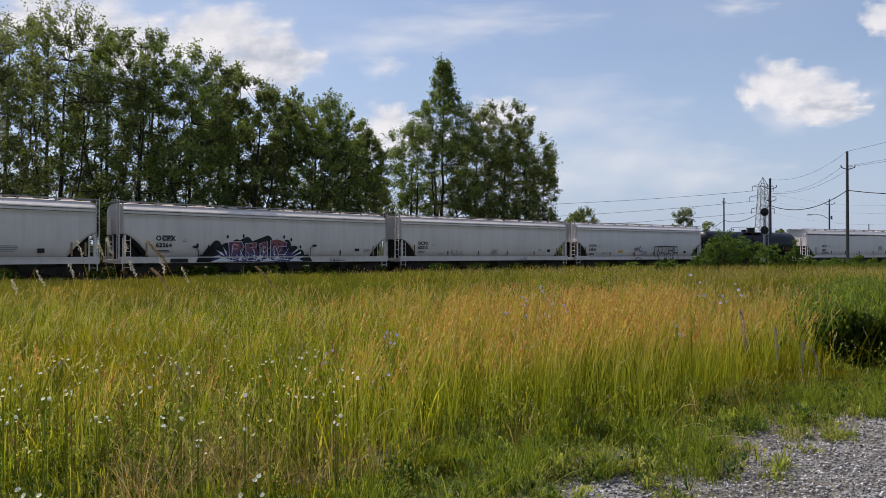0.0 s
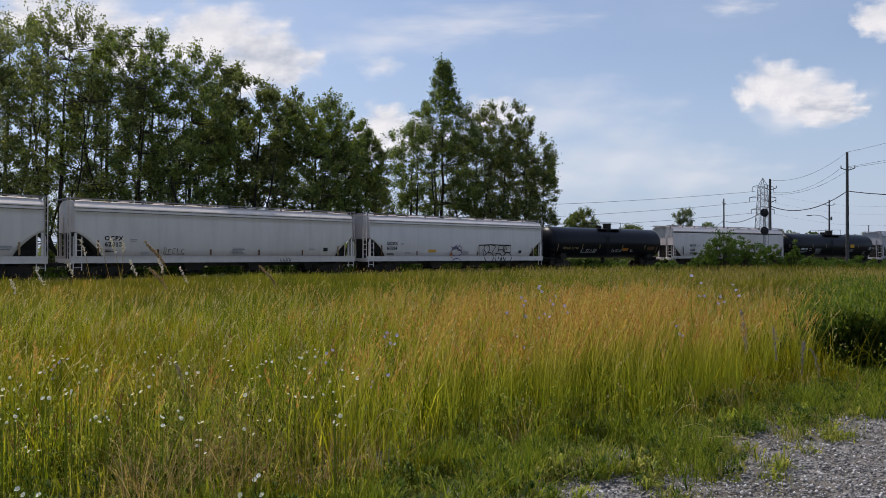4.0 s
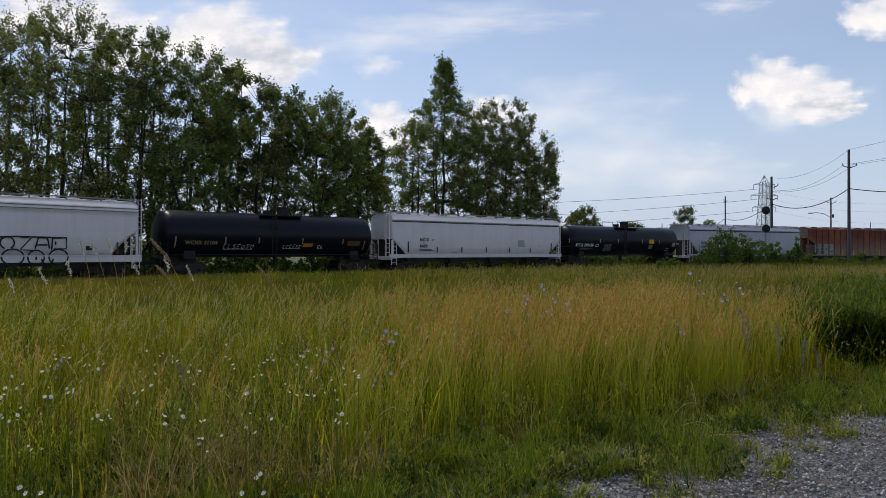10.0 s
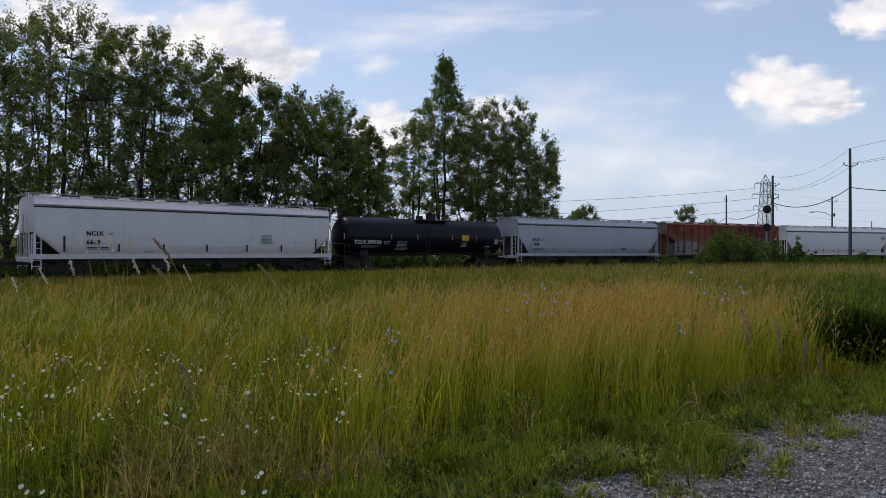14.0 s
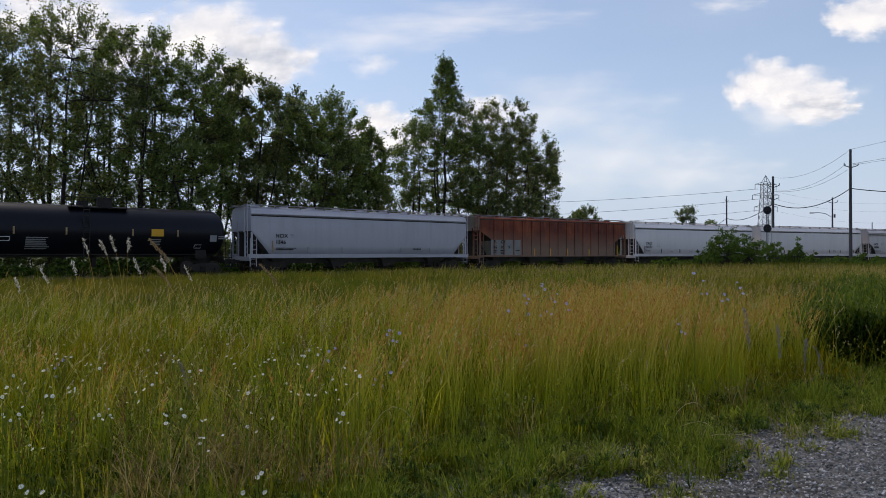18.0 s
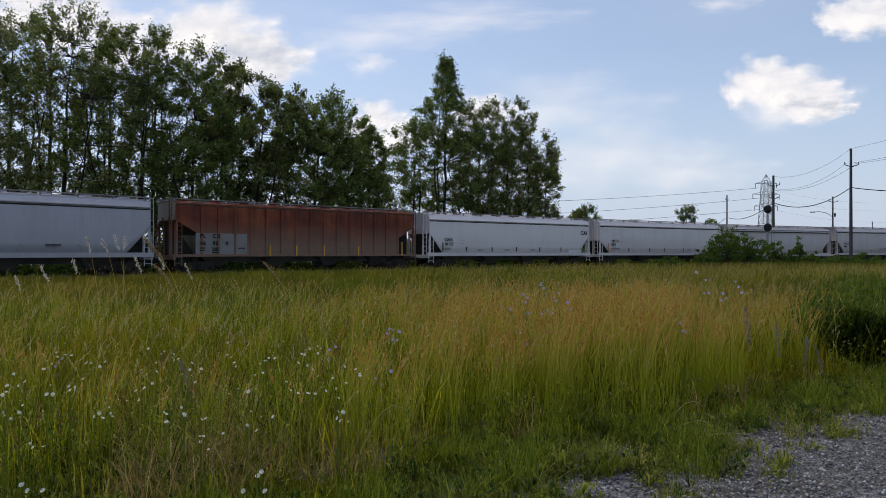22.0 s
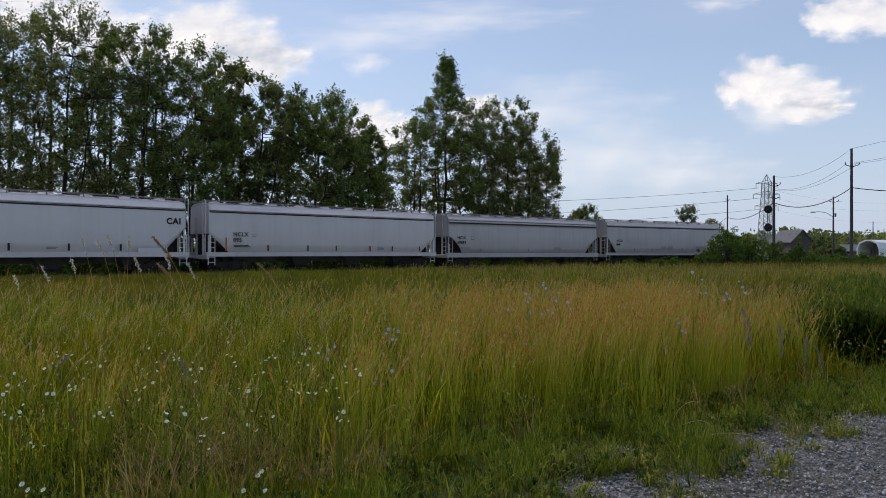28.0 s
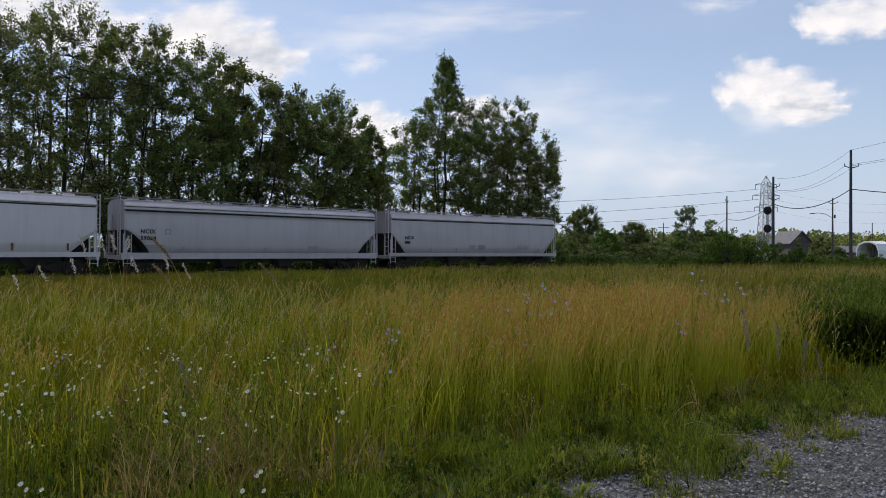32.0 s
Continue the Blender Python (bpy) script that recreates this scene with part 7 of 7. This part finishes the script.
def build_flowers():
    rnd = random.Random(77)
    white = petals(9, 0.004, 0.016, 0.0075, 0.006, "petal_white", "petals")
    blue = petals(12, 0.004, 0.0185, 0.0075, 0.007, "petal_blue", "petals")
    eye = bmnew()
    bmesh.ops.create_uvsphere(eye, u_segments=8, v_segments=5, radius=0.0055)
    eye_me = bpy.data.meshes.new("flower_eye")
    eye.to_mesh(eye_me)
    eye.free()
    eye_me.materials.append(M["flower_eye"])
    stem_bm = bar(bmnew(), (0, 0, -1), (0, 0, 0), 0.0022, 5)
    stem_me = bpy.data.meshes.new("stem")
    stem_bm.to_mesh(stem_me)
    stem_bm.free()
    stem_me.materials.append(M["forb_leaf"])
    # white fleabane: clusters of small daisies
    spots = [(125, 690), (88, 703), (275, 621), (310, 642), (345, 741), (305, 738), (480, 650), (525, 645), (575, 667), (412, 640), (370, 775), (445, 760), (630, 656), (122, 625), (155, 656), (22, 686), (465, 738), (340, 668),
             (240, 705), (55, 795), (180, 735), (435, 685), (510, 690), (560, 700), (470, 632), (95, 640), (390, 615), (20, 735), (595, 690), (260, 660), (540, 620), (610, 735)]
    k = 0
    for px, row in spots:
        for j in range(rnd.choice((3, 4, 5, 6))):
            x, r = px + rnd.gauss(0, 11), row + rnd.gauss(0, 9)
            depth = min(7.4, max(4.3, 0.88 * 1231 / (r - 447))) + rnd.uniform(-0.3, 0.1)
            p = flower_at(x, r, depth)
            big = rnd.uniform(0.4, 0.85)
            t = thing("white_daisy", "small white daisy-like wildflower on a thin stem", "flower", "white wildflowers", m=Matrix.Translation((p.x, p.y, 0)))
            put("stem", stem_me, t, Matrix.Translation((0, 0, p.z)) @ Matrix.Diagonal((1, 1, p.z, 1)))
            tilt = pose(0, 0, p.z, rnd.uniform(-40, 85), rnd.uniform(-60, 60), 0) @ Matrix.Diagonal((big, big, big, 1))
            put("petals", white, t, tilt)
            put("flower_eye", eye_me, t, tilt)
            k += 1
    for px, row, depth in ((455, 845, 4.1), (462, 838, 4.1), (430, 872, 4.0), (468, 872, 4.0), (75, 872, 3.9), (37, 862, 3.9), (48, 872, 3.9)):
        p = flower_at(px, row, depth)
        t = thing("white_daisy", "larger white wildflower low in the grass", "flower", "white wildflowers", m=Matrix.Translation((p.x, p.y, 0)))
        put("stem", stem_me, t, Matrix.Translation((0, 0, p.z)) @ Matrix.Diagonal((1, 1, p.z, 1)))
        tilt = pose(0, 0, p.z, rnd.uniform(30, 60), rnd.uniform(-30, 30), 0) @ Matrix.Diagonal((0.95, 0.95, 0.95, 1))
        put("petals", white, t, tilt)
        put("flower_eye", eye_me, t, tilt)
    # blue chicory on branched wiry stems
    plants = [[(1243, 497), (1226, 484)], [(1278, 521), (1300, 500)], [(1200, 573)], [(925, 523), (956, 503), (932, 556)], [(988, 521), (1004, 538), (958, 558), (968, 552)], [(900, 550), (918, 592), (948, 612)],
              [(684, 586), (702, 590)], [(590, 617)], [(664, 672), (692, 660)], [(103, 645), (85, 655)], [(110, 638)]]
    for heads in plants:
        px0 = sum(h[0] for h in heads) / len(heads)
        depth = 6.9 if px0 > 850 else (6.2 if px0 > 300 else 6.4)
        root = flower_at(px0 + rnd.uniform(-12, 12), 447, depth)
        t = thing("chicory", "blue chicory flowers on thin branching stems", "flower", "blue chicory plants", m=Matrix.Translation((root.x, root.y, 0)))
        low = min(flower_at(a, b, depth).z for a, b in heads)
        fork = Vector((0, 0, low * 0.6))
        part("stem", bar(bmnew(), (0, 0, 0), fork, 0.0034, 5, 0.0028), M["forb_leaf"], t)
        for a, b in heads:
            p = flower_at(a, b, depth + rnd.uniform(-0.1, 0.1)) - Vector((root.x, root.y, 0))
            bm = bar(bmnew(), fork, p, 0.0024, 5, 0.0014)
            part("branch", bm, M["forb_leaf"], t)
            for q in range(6):
                b0 = fork.lerp(p, rnd.uniform(0.15, 0.95))
                part("twig", bar(bmnew(), b0, b0 + Vector((rnd.uniform(-0.05, 0.05), rnd.uniform(-0.05, 0.05), 0.07)), 0.0016, 4), M["forb_leaf"], t)
            big = rnd.uniform(0.7, 1.05)
            tilt = Matrix.Translation(p) @ pose(0, 0, 0, rnd.uniform(20, 95), rnd.uniform(-55, 55), 0) @ Matrix.Diagonal((big, big, big, 1))
            put("petals", blue, t, tilt, "pale blue chicory petals")
            for q in range(rnd.choice((0, 1, 2, 2))):
                b0 = p + Vector((rnd.uniform(-0.06, 0.06), rnd.uniform(-0.06, 0.06), -rnd.uniform(0.02, 0.14)))
                part("branch", bar(bmnew(), fork.lerp(p, 0.6), b0, 0.0016, 4), M["forb_leaf"], t)
                put("petals", blue, t, Matrix.Translation(b0) @ pose(0, 0, 0, rnd.uniform(20, 95), rnd.uniform(-55, 55), 0) @ Matrix.Diagonal((0.8, 0.8, 0.8, 1)))
        SWAYERS.append((t, Vector((root.x, root.y, 0)), rnd.uniform(0.8, 1.5), rnd.random() * 6))


def seed_plume(px, row, depth, mat, head, width, seed, label, name="grass_stalk", droop=0.0, grains=90):
    """One tall stalk with a big feathery head."""
    rng = np.random.default_rng(seed)
    rnd = random.Random(seed)
    tip = flower_at(px, row, depth)
    foot = Vector((tip.x + rnd.uniform(-0.10, 0.10) - droop, depth + rnd.uniform(-0.1, 0.1), 0))
    t = thing(name, label, "tall grass", "tall seed stalks", m=Matrix.Translation(foot))
    top = tip - foot
    pts = []
    for i in range(10):
        k = i / 9
        pts.append(Vector((top.x * k ** 3, top.y * k, top.z * (k - 0.10 * k ** 6) / 0.90)))
    bm = bmnew()
    for a, b in zip(pts, pts[1:]):
        bar(bm, a, b, 0.0015, 4)
    part("stalk", bm, M["grass_gold"], t)
    cs, ss = [], []
    L = top.z
    for j in range(grains):
        k = 1 - head / L * (j + rnd.random()) / grains
        i = min(8, int(k * 9))
        c = pts[i].lerp(pts[i + 1], k * 9 - i)
        belly = math.sin(math.pi * (0.08 + 0.9 * j / grains))
        cs.append((c.x + rnd.gauss(0, width * belly), c.y + rnd.gauss(0, width * belly), c.z + rnd.gauss(0, 0.004)))
        ss.append(0.006)
    put("seed_head", leaf_mesh("seed_head", cs, ss, 2, 0.026, M[mat], rng, slim=0.13, rise=0.9), t)
    for q in range(2):
        bm = bmnew()
        z = L * rnd.uniform(0.15, 0.5)
        a = rnd.random() * 6.28
        v = [(0, 0.003, z), (0, -0.003, z), (math.cos(a) * 0.12, math.sin(a) * 0.12 + 0.004, z + 0.2), (math.cos(a) * 0.12, math.sin(a) * 0.12 - 0.004, z + 0.2), (math.cos(a) * 0.26, math.sin(a) * 0.26, z + 0.22)]
        vs = [bm.verts.new(c) for c in v]
        bm.faces.new((vs[0], vs[1], vs[3], vs[2]))
        bm.faces.new((vs[2], vs[3], vs[4]))
        part("leaf_blade", bm, M["grass_gold"], t)
    SWAYERS.append((t, foot, rnd.uniform(1.0, 2.2), rnd.random() * 6))


def build_stalks():
    for i, (px, row, d) in enumerate([(150, 420, 5.2), (165, 426, 5.3), (192, 418, 5.2), (219, 421, 5.6), (240, 458, 5.4), (285, 452, 5.2), (120, 462, 5.8), (72, 474, 5.4), (330, 470, 5.6), (18, 492, 5.6)]):
        seed_plume(px, row, d, "seed_plume", 0.19, 0.0062, 500 + i, "tall pale grass stalk with a loose seed head", droop=(-0.16 if i % 3 else -0.06), grains=26)
    for i, (px, row, d) in enumerate([(258, 425, 5.0), (275, 470, 5.4), (460, 468, 6.0)]):
        seed_plume(px, row, d, "seed_brown", 0.24, 0.0036, 540 + i, "tall leaning grass stalk with a brown plume", droop=-0.36)
    for i, (px, row, d) in enumerate([(1312, 545, 7.4), (1320, 560, 7.5), (1372, 575, 7.9), (1425, 600, 8.2), (1436, 612, 8.3), (315, 640, 6.2)]):
        seed_plume(px, row, d, "petal_mauve", 0.42, 0.012, 560 + i, "tall grey-mauve withered flower spike", "flower_spike", grains=150)


def build_details():
    rnd = random.Random(3)
    rng = np.random.default_rng(3)
    # a dry straw tuft on the gravel edge
    for px, row, n, label in ((1240, 800, 120, "dry straw-coloured grass tuft on the gravel"), (1420, 775, 26, "small dry grass tuft on the gravel")):
        d = EYE * 1231 / (row - 447)
        p = spot(px, d)
        xy = rng.normal(0, 0.06, (n, 2))
        t = thing("dry_grass_tuft", label, "grass", m=Matrix.Translation(p))
        tagged(put("dry_blades", blades("dry_blades", xy, 0.12 + 0.15 * rng.random(n), 0.003 + 0.002 * rng.random(n), 1.0, M["seed_straw"], rng, 4), t), kind="stuff")
    # long bare straws lying and leaning over the edge
    for px, row, dx, up in ((1205, 800, 0.55, 0.16), (1290, 790, -0.4, 0.22), (620, 840, 0.45, 0.5), (1180, 770, 0.3, 0.3)):
        d = EYE * 1231 / (row - 447)
        t = thing("straw", "long bent straw leaning over the weeds", "grass", "loose straws", m=Matrix.Translation(spot(px, d)))
        pts = [Vector((dx * k / 6, 0.05 * math.sin(k), up * math.sin(k / 6 * 2.2))) for k in range(7)]
        bm = bmnew()
        for a, b in zip(pts, pts[1:]):
            bar(bm, a, b, 0.0022, 4)
        part("stalk", bm, M["seed_straw"], t)
    # budding weed stems along the rim
    for px, row, d in ((1092, 672, 6.6), (1105, 680, 6.7), (1083, 700, 6.6), (1290, 690, 7.2), (1452, 660, 8.4), (1520, 600, 9.0), (1500, 606, 9.0), (1545, 615, 9.1), (1475, 610, 8.9), (880, 700, 6.0), (935, 705, 6.1)):
        top = flower_at(px, row, d)
        t = thing("budding_weed", "thin upright weed stem with pale buds", "weed", "budding weeds", m=Matrix.Translation((top.x, d, 0)))
        bm = bar(bmnew(), (0, 0, 0), (0.02, 0, top.z), 0.004, 5, 0.002)
        part("stalk", bm, M["weed_low"], t)
        for q in range(5):
            z = top.z * rnd.uniform(0.75, 1.0)
            e = Vector((rnd.uniform(-0.05, 0.05), rnd.uniform(-0.05, 0.05), z + 0.03))
            part("twig", bar(bmnew(), (0.015, 0, z - 0.03), e, 0.0015, 4), M["weed_low"], t)
            bm = bmnew()
            bmesh.ops.create_icosphere(bm, subdivisions=1, radius=0.008, matrix=Matrix.Translation(e))
            part("bud", bm, M["seed_straw"], t)
    # leafy rosettes between the tall grass and the gravel
    for px, row, big, mat in ((1035, 768, 1.2, "tuft_green"), (1068, 775, 1.3, "weed_low"), (1090, 748, 1.1, "tuft_green"), (1128, 838, 1.2, "weed_low"), (985, 848, 1.4, "weed_low"), (1375, 830, 1.0, "weed_low"),
                              (1290, 752, 1.3, "tuft_green"), (1180, 790, 1.2, "weed_green"), (1230, 772, 1.1, "weed_low"), (1478, 782, 0.8, "weed_low"), (1340, 765, 1.0, "weed_green"), (870, 800, 1.3, "tuft_green"),
                              (905, 862, 1.2, "weed_low"), (820, 770, 1.2, "tuft_green"), (1155, 868, 0.9, "weed_low"), (1255, 808, 1.0, "weed_green"), (1420, 742, 1.0, "tuft_green"), (700, 850, 1.2, "weed_green"), (745, 866, 1.2, "tuft_green")):
        t = thing("weed_rosette", "leafy green weed rosette at the edge of the gravel" if mat != "weed_low" else "olive green leafy weed at the edge of the gravel", "weed", "weed rosettes", m=Matrix.Translation(spot(px, EYE * 1231 / (row - 447))))
        for k, (n, ln, up) in enumerate(((26, 0.15, 0.5), (20, 0.13, 1.3))):
            b = rng.normal(0, 0.035, (n, 3)) * (1, 1, 0)
            tagged(put("leaf_whorl", leaf_tufts("leaf_whorl", b * 1.6 + rng.random((n, 3)) * (0, 0, 0.07), 3, ln * big * 0.5, 0.17, up, M[mat], rng), t), kind="stuff")
    # a few larger stones
    for px, row, r in ((530, 858, 0.05), (572, 864, 0.035), (1430, 795, 0.03), (1190, 815, 0.025), (1330, 840, 0.03), (1480, 840, 0.03)):
        d = EYE * 1231 / (row - 447)
        bm = bmnew()
        bmesh.ops.create_icosphere(bm, subdivisions=2, radius=r)
        for v in bm.verts:
            v.co *= 0.8 + 0.35 * noise.noise(v.co * 25 + Vector((px, 0, 0)))
            v.co.z *= 0.6
        me = bpy.data.meshes.new("stone")
        bm.to_mesh(me)
        bm.free()
        me.materials.append(M["gravel_bed"])
        tagged(put("stone", me, None, Matrix.Translation(spot(px, d) + Vector((0, 0, r * 0.4)))), "pale grey stone lying in the gravel", "stone", "larger stones")


build_gravel()
build_weeds()
build_grass()
build_flowers()
build_stalks()
build_details()


# ---- what moves ----
def motions():
    times = [i * 0.5 for i in range(65)]
    for (car, *_), a, b in zip(CARS, GAPS, GAPS[1:]):
        rows = []
        for t in times:
            p, h = track_at((a + b) / 2 - travelled(t))
            rows.append((t, Matrix.Translation((p.x, p.y, RAIL_Z)) @ Matrix.Rotation(h, 4, "Z")))
        walk(car, rows)
    for t, home, slide in CLOUDS:
        walk(t, [(0, Matrix.Translation(home)), (32, Matrix.Translation(home + slide))])
    # the breeze in the tall stalks
    for thing_, foot, far, phase in SWAYERS:
        walk(thing_, [(t * 0.8, Matrix.Translation(foot) @ pose(0, 0, 0, 0.4 * far * math.sin(t * 0.9 + phase * 2), far * math.sin(t * 1.1 + phase) * 0.8, 0)) for t in range(41)])
    turns = [(i * 0.1, travelled(i * 0.1) / 0.457) for i in range(321)]
    for wheels, dx in WHEELS:
        walk(wheels, [(t, Matrix.Translation((dx, 0, 0.457)) @ Matrix.Rotation(-a, 4, "Y")) for t, a in turns])


motions()
